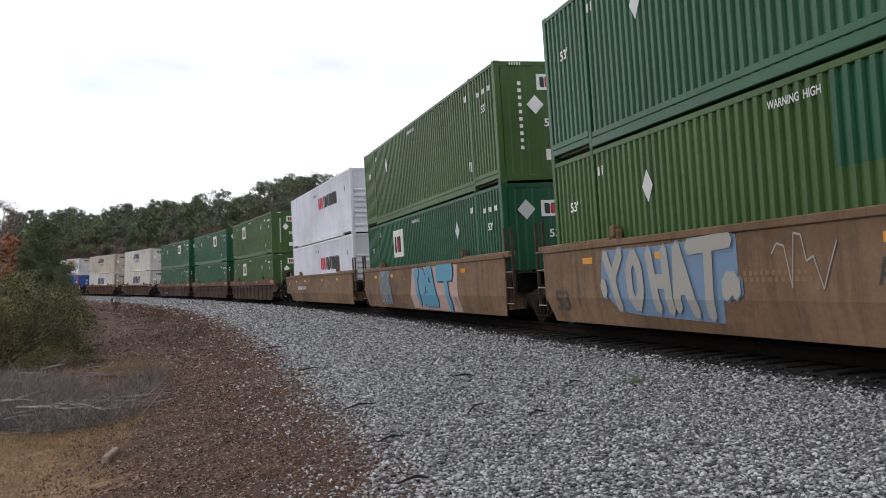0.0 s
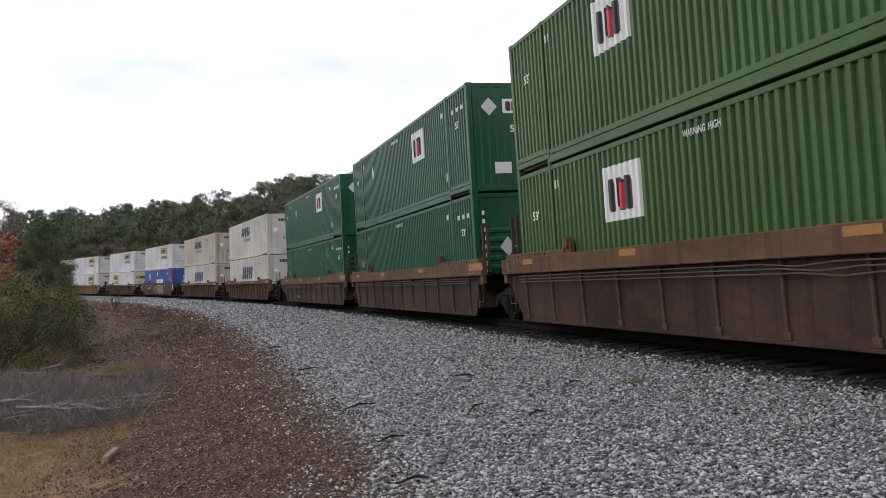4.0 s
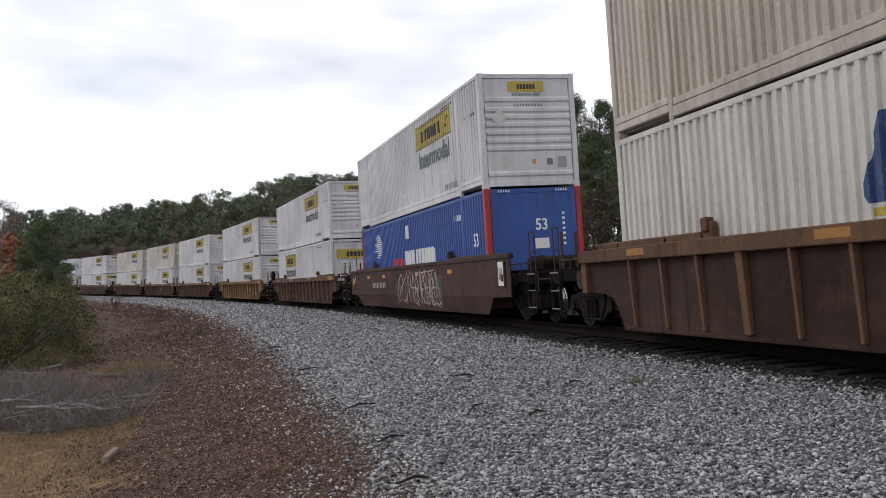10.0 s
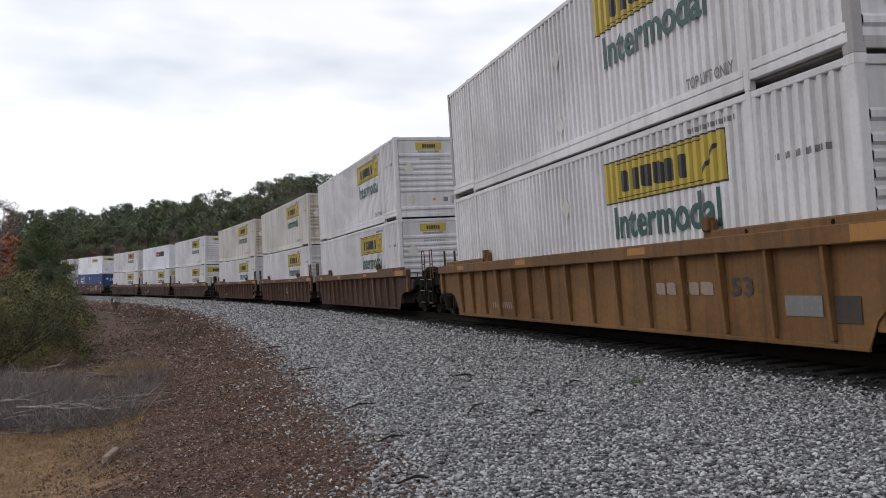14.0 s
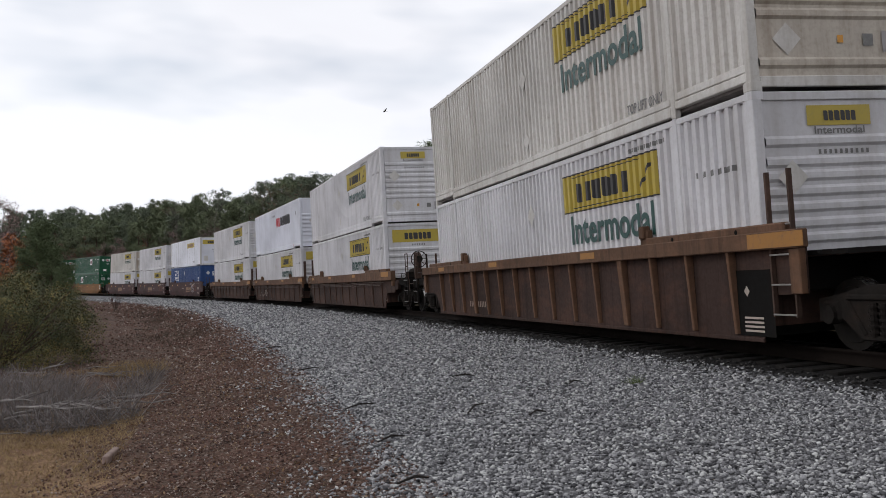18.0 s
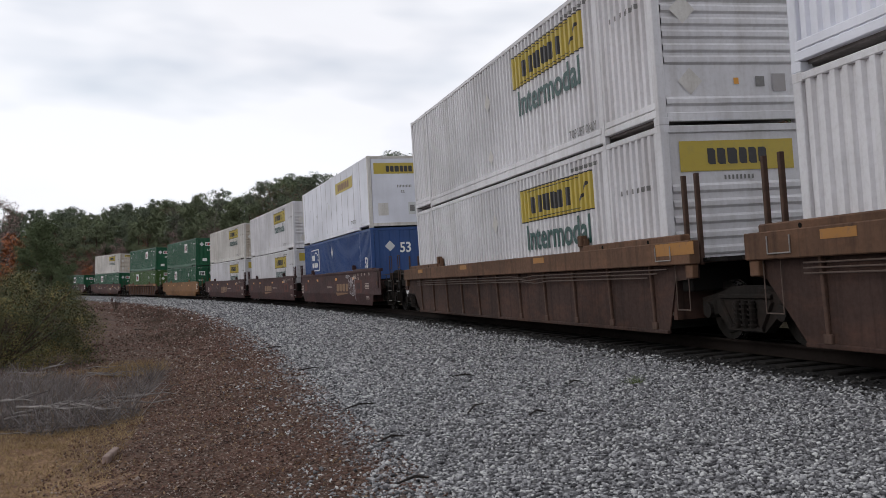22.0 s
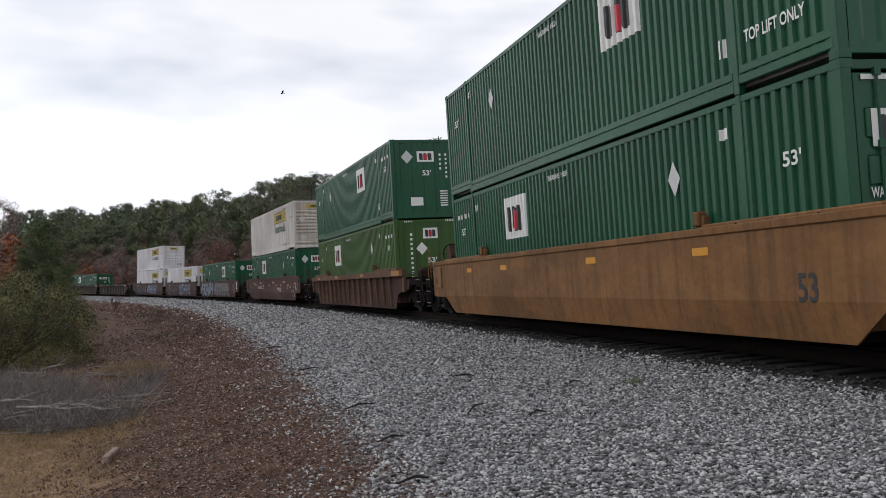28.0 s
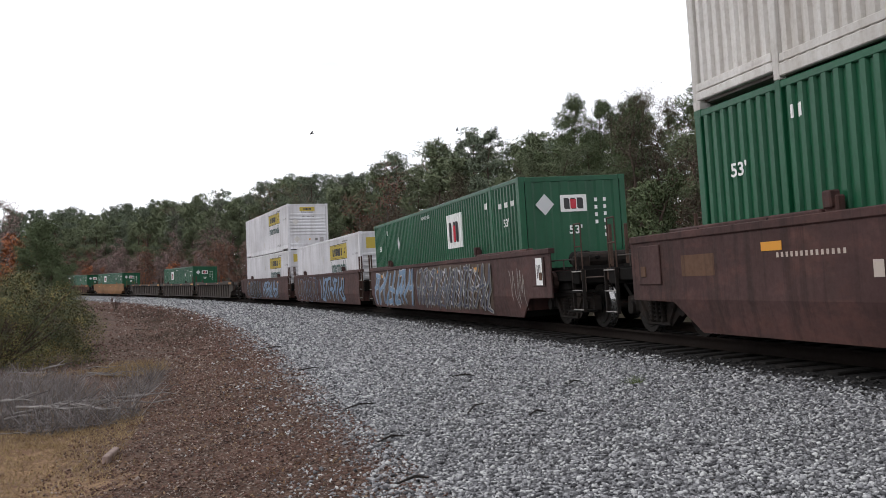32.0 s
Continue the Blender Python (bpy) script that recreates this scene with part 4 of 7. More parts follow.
    put("valve_box", shared("valve_box", lambda: boxes((10.45, 10.70, -1.18, -0.90, 1.17, 1.40), (10.50, 10.64, -1.22, -1.17, 1.22, 1.34), bevel=0.02)), MAT["truck_steel"], c, at=turn)
    put("uncoupling_lever", shared("cut_lever", lambda: rod(rod(rod(bmesh.new(), (11.3, -1.3, 0.98), (11.45, -0.9, 0.98), 0.014, n=6), (11.45, -0.9, 0.98), (11.5, -0.05, 1.08), 0.014, n=6), (11.3, -1.3, 0.98), (11.3, -1.3, 0.72), 0.014, n=6)), MAT["pipe"], c, at=turn)
    put("crossover_step", shared("xstep", lambda: boxes((10.7, 11.3, -1.42, -1.1, 0.33, 0.37), (10.7, 11.3, -1.42, -1.1, 0.70, 0.74))), steel, c, at=turn)
    if brake:
        put("brake_stand", shared("bstand", lambda: prism(bmesh.new(), [(10.98, 1.14), (11.16, 1.14), (11.22, 1.62), (11.26, 1.90), (11.14, 2.04), (11.02, 1.98), (10.96, 1.70)], -1.02, -0.82)), MAT["rib_brown"] if body != "car_gold" else steel, c, at=turn)
        put("brake_wheel", shared("bwheel", brake_wheel_mesh, False), MAT["truck_steel"], c, "dark spoked brake wheel", at=turn @ pose(11.30, -0.92, 1.80))
    if body in ("car_yellow", "car_red", "car_maroon", "car_tan"):
        for q in (-1, 1):
            put("access_panel", shared("access_panel", lambda: boxes((9.05, 9.75, -1.50, -1.472, 0.84, 1.44), bevel=0.01)), MAT[body], c, at=turn @ pose(0, 0, 0) if q < 0 else turn @ pose(0, 2.972, 0))
            put("panel_latch", shared("panel_latch", lambda: boxes((9.5, 9.66, -1.515, -1.498, 0.96, 1.12), bevel=0.006)), MAT["beam_brown"], c, at=turn if q < 0 else turn @ pose(0, 3.013, 0))
    truck(c, s * 10.0)


def joint_end(c, s, body, with_truck, beam_style=False):
    turn = pose(0, 0, 0, 0, 0, 0 if s > 0 else 180)
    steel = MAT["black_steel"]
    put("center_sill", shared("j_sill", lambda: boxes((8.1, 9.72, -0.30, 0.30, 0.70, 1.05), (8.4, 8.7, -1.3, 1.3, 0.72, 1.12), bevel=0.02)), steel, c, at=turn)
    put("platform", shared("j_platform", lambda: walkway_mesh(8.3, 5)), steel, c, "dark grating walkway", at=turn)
    if beam_style:
        for q in (-1, 1):
            for x in (8.52, 8.88):
                put("end_upright", shared("end_upright", lambda: boxes((-0.03, 0.03, -0.035, 0.035, 1.10, 2.42), bevel=0.008)), MAT["rib_brown"], c, at=turn @ pose(x, q * 1.22, 0))
            put("grab_iron", shared(f"grab{q}", lambda: stirrup_mesh(8.05, 8.5, 1.19, 1.40, q * 1.515)), MAT["worn_steel"], c, at=turn)
            put("stirrup", shared(f"stirrup{q}", lambda: stirrup_mesh(8.42, 8.78, 0.46, 1.14, q * 1.40)), MAT["pipe"], c, at=turn)
    else:
        for y in (-1.40, 1.40):
            ladder(c, "j_ladder", 0.42, 2.18, 0.44, 4, MAT["rib_brown"] if body != "car_maroon" else MAT["car_maroon"], turn @ pose(8.62 if s > 0 else 8.75, y, 0, 0, 0, 0 if y < 0 else 180))
    if with_truck:
        truck(c, s * 9.76)


def pipe_run(y, z, k):
    """A thin pipe along the side, with a shallow bend in it."""
    bm = bmesh.new()
    pts = [(-7.9, z), (1.2 + k * 0.4, z), (1.9 + k * 0.4, z - 0.04), (2.6 + k * 0.4, z), (8.25 - 0.3 * k, z)]
    for (x0, z0), (x1, z1) in zip(pts, pts[1:]):
        rod(bm, (x0, y * 1.455, z0), (x1, y * 1.455, z1), 0.011, n=6)
    return bm


def stirrup_mesh(x0, x1, z0, z1, y):
    """A bent rod hanging as a step or a handle."""
    bm = bmesh.new()
    for a, b in (((x0, y, z1), (x0, y, z0)), ((x0, y, z0), (x1, y, z0)), ((x1, y, z0), (x1, y, z1))):
        rod(bm, a, b, 0.009, n=6)
    return bm


def rib_mesh(w, y, out, top, foot):
    """An upright fin, deeper at its head than at its foot."""
    bm = boxes((-w, w, min(y * 1.36, y * out), max(y * 1.36, y * out), 0.17, top), bevel=0.01)
    for v in bm.verts:
        if abs(v.co.y) > 1.38:
            v.co.y -= y * (top - v.co.z) / top * (out - 1.36) * 0.55
    if foot:
        box(bm, -0.075, 0.075, min(y * 1.36, y * 1.405), max(y * 1.36, y * 1.405), 0.139, 0.25, bevel=0.01)
    return bm


def well_car(style, body, lead, trail, beam=None):
    c = new("well_car")
    pm = MAT[body]
    bm_ = MAT[beam or body]
    if style == "smooth":
        for y in (-1, 1):
            def plate_mesh(y=y):
                bm = prism(bmesh.new(), side_outline(lead, trail, 1.50), y * 1.44, y * 1.47)
                bmesh.ops.bisect_plane(bm, geom=bm.verts[:] + bm.edges[:] + bm.faces[:], plane_co=(0, 0, 0.62), plane_no=(0, 0, 1))
                for v in bm.verts:
                    if v.co.z < 0.61:
                        v.co.y -= y * (0.62 - v.co.z) * 0.20
                return bm
            put("side_sill", shared(f"plate{lead}{trail}{y}", plate_mesh), pm, c)
            e0 = 10.05 if lead == "coupler" else 8.45
            e1 = 10.05 if trail == "coupler" else 8.45
            put("top_chord", shared(f"flange{e0}{e1}{y}", lambda: boxes((-e1, e0, min(y * 1.36, y * 1.50), max(y * 1.36, y * 1.50), 1.49, 1.60), bevel=0.012)), bm_, c)
            for k in (5.2, 1.5, -3.4, -6.2):
                put("reflector", shared("reflector", lambda: boxes((-0.21, 0.21, -0.003, 0.003, -0.055, 0.055))), MAT["reflector"], c, "yellow reflector strip", at=pose(k, y * 1.474, 1.28))
    else:
        thick = style == "beam"
        z_ch = 1.12 if thick else 1.24
        out = ribbed_outline(lead, trail, z_ch, thick)
        e0, e1 = out[-1][0], -out[0][0]
        for y in (-1, 1):
            put("side_sill", shared(f"web{lead}{trail}{style}{y}", lambda: prism(bmesh.new(), out, min(y * 1.345, y * 1.365), max(y * 1.345, y * 1.365))), pm, c)
            put("top_chord", shared(f"chord{e0}{e1}{style}{y}", lambda: boxes((-e1 - 0.02, e0 + 0.02, min(y * 1.33, y * 1.50), max(y * 1.33, y * 1.50), z_ch, 1.46), bevel=0.014)), bm_, c, "rusty steel top chord")
            put("bottom_flange", shared(f"bflange{y}{style}", lambda: boxes((-8.05, 8.05, min(y * 1.33, y * (1.375 if not thick else 1.40)), max(y * 1.33, y * (1.375 if not thick else 1.40)), 0.085, 0.14), bevel=0.008)), pm, c)
            step = 1.53 if thick else 1.075
            n = 11 if thick else 15
            for k in range(n):
                x = (k - (n - 1) / 2) * step
                wide = (not thick) and k in (3, 11)
                put("rib", shared(f"rib{style}{wide}{y}", lambda: rib_mesh(0.03 + 0.045 * wide, y, 1.43 if thick else 1.485, z_ch + 0.002, thick)), MAT["rib_brown"] if thick else bm_, c, at=pose(x, 0, 0))
            for x in (e0 - 0.1, -e1 + 0.1):
                put("end_post", shared(f"epost{y}{style}", lambda: boxes((-0.1, 0.1, min(y * 1.36, y * 1.46), max(y * 1.36, y * 1.46), 0.92 if thick else 0.70, z_ch + 0.002), bevel=0.012)), bm_, c, at=pose(x, 0, 0))
            for x, w in ((8.6, 0.55), (3.1, 0.3), (-2.4, 0.3), (-7.2, 0.3)):
                put("painted_patch", shared(f"patch{w}", lambda: boxes((-w, w, -0.003, 0.003, -0.10 if w > 0.4 else -0.05, 0.08 if w > 0.4 else 0.06))), MAT["patch_yellow"], c, "worn yellow paint patch", at=pose(x, y * 1.502, 1.36))
            if thick:
                for k in range(3):
                    put("air_pipe", shared(f"pipe{k}{y}", lambda: pipe_run(y, 1.06 - k * 0.06, k)), MAT["pipe"], c)
    for y in (-1, 1):
        for sx in (1, -1):
            lab = "raised guide plate"
            put("guide_plate", shared(f"guide{y * sx}", lambda yy=y * sx: boxes((-1.75, 1.75, min(yy * 1.30, yy * 1.46), max(yy * 1.30, yy * 1.46), -0.07, 0.07), (-2.0, -1.76, min(yy * 1.31, yy * 1.42), max(yy * 1.31, yy * 1.42), -0.07, 0.20), (-1.95, -1.80, min(yy * 1.33, yy * 1.47), max(yy * 1.33, yy * 1.47), 0.06, 0.26), bevel=0.018)), bm_ if style != "smooth" else pm, c, lab, at=pose(sx * 7.0, 0, 1.485 if style != "smooth" else 1.575, 0, 0, 0 if sx > 0 else 180))
    # bolt holes are flat near-black discs, their inner shade put into the colour
    for sx in (1, -1):
        for dx in (-0.9, 0.75):
            put("bolt_hole", shared("bolt_hole", lambda: rod(bmesh.new(), (0, -0.004, 0), (0, 0.004, 0), 0.032, n=8)), MAT["gap_black"], c, at=pose(sx * 7.0 + dx, -1.462, 1.49 if style != "smooth" else 1.585))
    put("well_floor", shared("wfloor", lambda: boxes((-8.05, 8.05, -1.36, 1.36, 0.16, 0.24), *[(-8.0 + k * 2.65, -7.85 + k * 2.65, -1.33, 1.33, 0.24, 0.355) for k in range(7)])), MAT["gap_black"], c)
    for sx in (-1, 1):
        put("bulkhead", shared(f"bulk{sx}", lambda: boxes((min(sx * 8.16, sx * 8.28), max(sx * 8.16, sx * 8.28), -1.34, 1.34, 0.3, 1.15))), pm, c)
    for s, kind in ((1, lead), (-1, trail)):
        if kind == "coupler":
            coupler_end(c, s, body, brake=(s > 0 and (style == "beam" or body == "car_gold")))
            if s < 0 and body in ("car_tan", "car_yellow"):
                put("brake_housing", shared("tan_housing", lambda: prism(bmesh.new(), [(-9.55, 1.2), (-9.2, 1.15), (-9.1, 1.75), (-9.22, 2.06), (-9.5, 2.0)], -1.15, -0.78)), MAT["rib_brown"], c, "rusty brown hand brake housing")
                put("brake_wheel", shared("bwheel", brake_wheel_mesh, False), MAT["truck_steel"], c, "dark spoked brake wheel", at=pose(-9.6, -0.96, 1.82, 0, 0, 180))
        else:
            joint_end(c, s, body, with_truck=s < 0, beam_style=style == "beam")
    return c


def car_mark(c, name, bm, material, b0, b1, z0, z1, label="", slant=0.0, lift=0.005, y=1.47):
    """A mark on the car's smooth side."""
    fit_into(bm, HALF - b0, HALF - b1, z0, z1, slant)
    if z0 < 0.62 < z1:
        bmesh.ops.bisect_plane(bm, geom=bm.verts[:] + bm.edges[:] + bm.faces[:], plane_co=(0, 0, 0.62), plane_no=(0, 0, 1))
    for v in bm.verts:
        v.co.y += -(y + lift) + (max(0.0, 0.62 - v.co.z) * 0.20 if y > 1.4 else 0.0)
    return loose(part(name, bm, MAT[material], c, label))


def blob(seed, n=12, rough=0.16):
    rr = random.Random(seed)
    pts = []
    for i in range(n):
        a = math.tau * i / n
        r = 0.5 * (1 - rough * rr.random())
        k = max(abs(math.cos(a)), abs(math.sin(a))) ** 0.75
        pts.append((0.5 + r * math.cos(a) / k, 0.5 + r * math.sin(a) / k))
    return plate(bmesh.new(), pts)


def strokes_mesh(lines, half, wide, high):
    """Fat round-ended strokes along lines in the unit square, half metres thick to each side on a field wide x high."""
    bm = bmesh.new()
    lift = 0.0
    for line in lines:
        pts = [(x * wide, z * high) for x, z in line]
        for (x0, z0), (x1, z1) in zip(pts, pts[1:]):
            l = math.hypot(x1 - x0, z1 - z0) or 1e-3
            nx, nz = -(z1 - z0) / l * half, (x1 - x0) / l * half
            ring = [(x0 - nx, z0 - nz), (x1 - nx, z1 - nz), (x1 + nz * 0.7, z1 - nx * 0.7), (x1 + nx, z1 + nz), (x0 + nx, z0 + nz), (x0 - nz * 0.7, z0 + nx * 0.7)]
            plate(bm, [(x / wide, z / high) for x, z in ring], lift)
            lift += 0.0003
    return bm


def sprayed(c, b0, b1, z0, z1, lines, half, edge, fill, label, ground=None, shape=None, rim=0.05, y=1.47):
    """Sprayed lettering: a ground, an edge and a fill over it, each along the same strokes."""
    base = shape or [(0.02, 0.1), (0.5, 0.02), (0.97, 0.08), (1, 0.6), (0.96, 0.95), (0.4, 1.0), (0.03, 0.93)]
    w, h = b0 - b1, z1 - z0
    if ground:
        g = car_mark(c, "graffiti", plate(bmesh.new(), base), ground, b0, b1, z0, z1, label)
        car_mark(g, "sprayed_lettering", strokes_mesh(lines, half + rim, w, h), edge, b0, b1, z0, z1, lift=0.008)
    else:
        g = car_mark(c, "graffiti_lettering", strokes_mesh(lines, half + rim, w, h), edge, b0, b1, z0, z1, label, y=y)
    if fill:
        car_mark(g, "sprayed_lettering", strokes_mesh(lines, half, w, h), fill, b0, b1, z0, z1, lift=0.024)
    return g


def wild_lines(n, seed, lean=0.0):
    """Crowded, crossing letter-like strokes."""
    rr = random.Random(seed)
    out = []
    for i in range(n):
        x = (i + 0.5) / n
        k = 0.62 / n
        pts = [(x + rr.uniform(-k, k) + lean * (z - 0.5), z) for z in (rr.uniform(0.04, 0.14), rr.uniform(0.3, 0.45), rr.uniform(0.55, 0.7), rr.uniform(0.86, 0.97))]
        out.append([(min(0.98, max(0.02, a)), b) for a, b in pts])
        if rr.random() < 0.6:
            z = rr.choice((0.1, 0.5, 0.9))
            out.append([(max(0.02, x - k), z), (min(0.98, x + k), z + rr.uniform(-0.08, 0.08))])
    return out


def scribble(c, b0, b1, z0, z1, material, seed, n=14, label="", y=1.47, wid=0.02):
    rr = random.Random(seed)
    bm = bmesh.new()
    l = 0.0
    x, z = 0.0, rr.random()
    for i in range(n):
        nx, nz = (i + 1) / n + rr.uniform(-0.05, 0.02), rr.random()
        d = Vector((nx - x, nz - z))
        if d.length > 1e-3:
            nrm = Vector((-d.y, d.x)).normalized() * wid
            plate(bm, [(x - nrm.x * 0.4, z - nrm.y), (nx - nrm.x * 0.4, nz - nrm.y), (nx + nrm.x * 0.4, nz + nrm.y), (x + nrm.x * 0.4, z + nrm.y)], l)
            l += 0.0008
        x, z = nx, nz
    return car_mark(c, "graffiti_scribble", bm, material, b0, b1, z0, z1, label, y=y)


# ---- the train: each unit's leading end of load at 16 s, its car, and what it carries ----
PROTO = {}


def proto(key, make):
    if key not in PROTO:
        PROTO[key] = (make(), [False])
    return PROTO[key]


def take(key, make, label, category, group):
    """The first use of a kind is the thing itself, later ones are copies."""
    ob, used = proto(key, make)
    if used[0]:
        ob = copy_thing(ob, Matrix())
    used[0] = True
    return tagged(ob, label, category, group)


BOX_LABEL = {
    "gd": "dark green corrugated container with white sign panel", "gdf": "dark green corrugated container with white sign panel",
    "gdd": "dark green container with doors and lock rods", "gl": "olive green corrugated steel container with sign panels", "gp": "olive green corrugated steel container without a panel", "gdp": "dark green corrugated container with a plain side",
    "gm": "faded green corrugated container with white marks", "sw": "dirty white corrugated container with navy slanting shapes",
    "swl": "dirty white corrugated container with large navy shapes", "sd": "stained white corrugated container with streaks of rust",
    "sdl": "stained white corrugated container with large navy shapes", "ja": "white corrugated container with a yellow sign panel",
    "jal": "white corrugated container with a yellow sign panel", "jb": "white container with large yellow end panel",
    "jd": "white container with doors and lock rods", "jg": "white container with gray corner posts",
    "jo": "old dirty white container with a yellow sign panel", "x": "clean white container with red and black sign shapes",
    "xl": "clean white container with red and black sign shapes", "bp": "blue corrugated container with red corner posts",
    "ba": "deep blue container with an outlined white sign", "rv": "smooth white container with plain seamed panels"}
BOX_MAKE = {
    "gd": lambda: green_container("green_dark"), "gdf": lambda: green_container("green_dark", False),
    "gdd": lambda: green_container("green_dark", True, "doors"), "gl": lambda: green_container("green_light"),
    "gm": lambda: green_container("green_mid", None), "gp": lambda: green_container("green_light", None), "gdp": lambda: green_container("green_dark", None, "ribs_b"), "sw": lambda: slant_logo_container("white_cream", True),
    "swl": lambda: slant_logo_container("white_cream", False), "sd": lambda: slant_logo_container("white_stained", True),
    "sdl": lambda: slant_logo_container("white_cream", False, "mark_blue"), "ja": lambda: box_carrier_container("ribs_a"),
    "jal": lambda: box_carrier_container("ribs_a", upper=False), "jb": lambda: box_carrier_container("ribs_b", upper=False),
    "jd": lambda: box_carrier_container("doors", flip=True, upper=False), "jg": lambda: box_carrier_container("ribs_a", posts="post_gray"),
    "jo": lambda: box_carrier_container("ribs_a", "white_old"), "x": lambda: logistics_container(True),
    "xl": lambda: logistics_container(False), "bp": blue_stack_container, "ba": blue_arch_container, "rv": smooth_van_container}

K, J = "coupler", "joint"
# place at 16 s, car style, paint, chord paint, leading end, trailing end, lower box, upper box
UNITS = [
    (257.47, "smooth", "car_tan", None, K, J, "gp", "gm"),
    (237.98, "smooth", "car_tan", None, J, J, "gd", "gp"),
    (218.36, "smooth", "car_tan", None, J, K, "xl", "x"),
    (194.39, "beam", "car_brown", "beam_brown", K, J, "gl", "gl"),
    (174.64, "beam", "car_brown", "beam_brown", J, J, "gdp", "gdf"),
    (155.11, "beam", "car_brown", "beam_brown", J, K, "gdp", "gdf"),
    (131.53, "ribbed", "car_brown", "beam_brown", K, K, "swl", "sw"),
    (107.89, "ribbed", "car_brown", "beam_brown", K, K, "sdl", "sd"),
    (84.13, "smooth", "car_red", None, K, K, "bp", "ja"),
    (60.54, "ribbed", "car_brown", "beam_brown", K, K, "jd", "ja"),
    (36.67, "ribbed", "car_gold", "car_gold", K, K, "jal", "jg"),
    (13.27, "ribbed", "car_brown", "beam_brown", K, J, "jal", "ja"),
    (-6.48, "ribbed", "car_brown", "beam_brown", J, J, "jal", "jo"),
    (-26.19, "ribbed", "car_brown", "beam_brown", J, K, "jal", "jo"),
    (-49.96, "beam", "car_brown", "beam_brown", K, J, "jb", "ja"),
    (-70.01, "beam", "car_brown", "beam_brown", J, J, "jb", "x"),
    (-89.50, "beam", "car_brown", "beam_brown", J, K, "jb", "ja"),
    (-113.25, "smooth", "car_maroon", None, K, J, "ba", "rv"),
    (-133.05, "smooth", "car_maroon", None, J, J, "jb", "ja"),
    (-152.39, "smooth", "car_maroon", None, J, K, "jb", "jo"),
    (-176.38, "smooth", "car_yellow", None, K, K, "gdd", "gdf"),
    (-200.14, "ribbed", "car_brown", "beam_brown", K, K, "gl", "gdf"),
    (-223.79, "smooth", "car_red", None, K, K, "gd", "jo"),
    (-247.64, "smooth", "car_red", None, K, J, "gdf", None),
    (-267.12, "smooth", "car_red", None, J, J, "jb", None),
    (-286.49, "smooth", "car_red", None, J, K, "jb", "ja"),
    (-310.30, "ribbed", "car_gray", None, K, J, None, None),
    (-329.80, "ribbed", "car_gray", None, J, J, "gd", None),
    (-349.30, "ribbed", "car_gray", None, J, K, None, None),
    (-373.10, "smooth", "car_yellow", None, K, K, "gd", None),
    (-396.80, "ribbed", "car_brown", "beam_brown", K, K, "gd", None),
]
CAR_LABEL = {"car_tan": "weathered yellow smooth-sided well car", "car_brown": "rusty brown ribbed well car", "car_red": "faded brown smooth-sided well car",
             "car_gold": "gold-yellow ribbed well car", "car_maroon": "dark maroon smooth-sided well car", "car_yellow": "bright yellow smooth-sided well car",
             "car_gray": "empty grimy dark ribbed well car"}

TRAIN = []


def build_train():
    for place, style, body, beam, lead, trail, low, up in UNITS:
        key = (style, body, lead, trail)
        state = "double-stacked" if up else "with one container" if low else "running empty"
        c = take(key, lambda: well_car(style, body, lead, trail, beam), CAR_LABEL[body] + ", " + state, "rail car", "cars of the freight train")
        load = []
        for k, z in ((low, WELL_FLOOR), (up, WELL_FLOOR + CH)):
            if k:
                b = take(k, BOX_MAKE[k], BOX_LABEL[k] + (", stacked" if z > 1 else ", in a well"), "container", "containers on the freight train")
                load.append((b, z))
        TRAIN.append((place, c, load, trail))


build_train()


PALE_PIECE = [[(0.06, 0.90), (0.12, 0.55), (0.17, 0.14)], [(0.20, 0.92), (0.12, 0.55)], [(0.31, 0.88), (0.265, 0.7), (0.27, 0.35), (0.315, 0.16), (0.36, 0.35), (0.35, 0.7), (0.31, 0.88)], [(0.43, 0.9), (0.48, 0.14)], [(0.545, 0.9), (0.57, 0.12)], [(0.45, 0.5), (0.56, 0.5)],
              [(0.635, 0.92), (0.62, 0.16)], [(0.635, 0.92), (0.735, 0.10)], [(0.63, 0.42), (0.69, 0.42)], [(0.71, 0.90), (0.96, 0.95)], [(0.835, 0.9), (0.825, 0.08)], [(0.93, 0.32), (0.93, 0.5), (0.98, 0.5), (0.98, 0.34)], [(0.03, 0.5), (0.05, 0.34)]]
CYAN_PIECE = [[(0.135, 0.86), (0.215, 0.88)], [(0.165, 0.86), (0.175, 0.5), (0.22, 0.16)], [(0.265, 0.86), (0.285, 0.45), (0.31, 0.16)], [(0.265, 0.86), (0.345, 0.80), (0.35, 0.55), (0.285, 0.48)], [(0.415, 0.90), (0.41, 0.60), (0.45, 0.50), (0.51, 0.48)], [(0.415, 0.90), (0.49, 0.90), (0.53, 0.5), (0.585, 0.16)],
              [(0.36, 0.32), (0.37, 0.14)], [(0.40, 0.34), (0.42, 0.14)], [(0.45, 0.34), (0.47, 0.14)], [(0.51, 0.32), (0.53, 0.14)], [(0.62, 0.78), (0.90, 0.80)], [(0.62, 0.90), (0.90, 0.92)], [(0.775, 0.75), (0.80, 0.4), (0.83, 0.06)]]
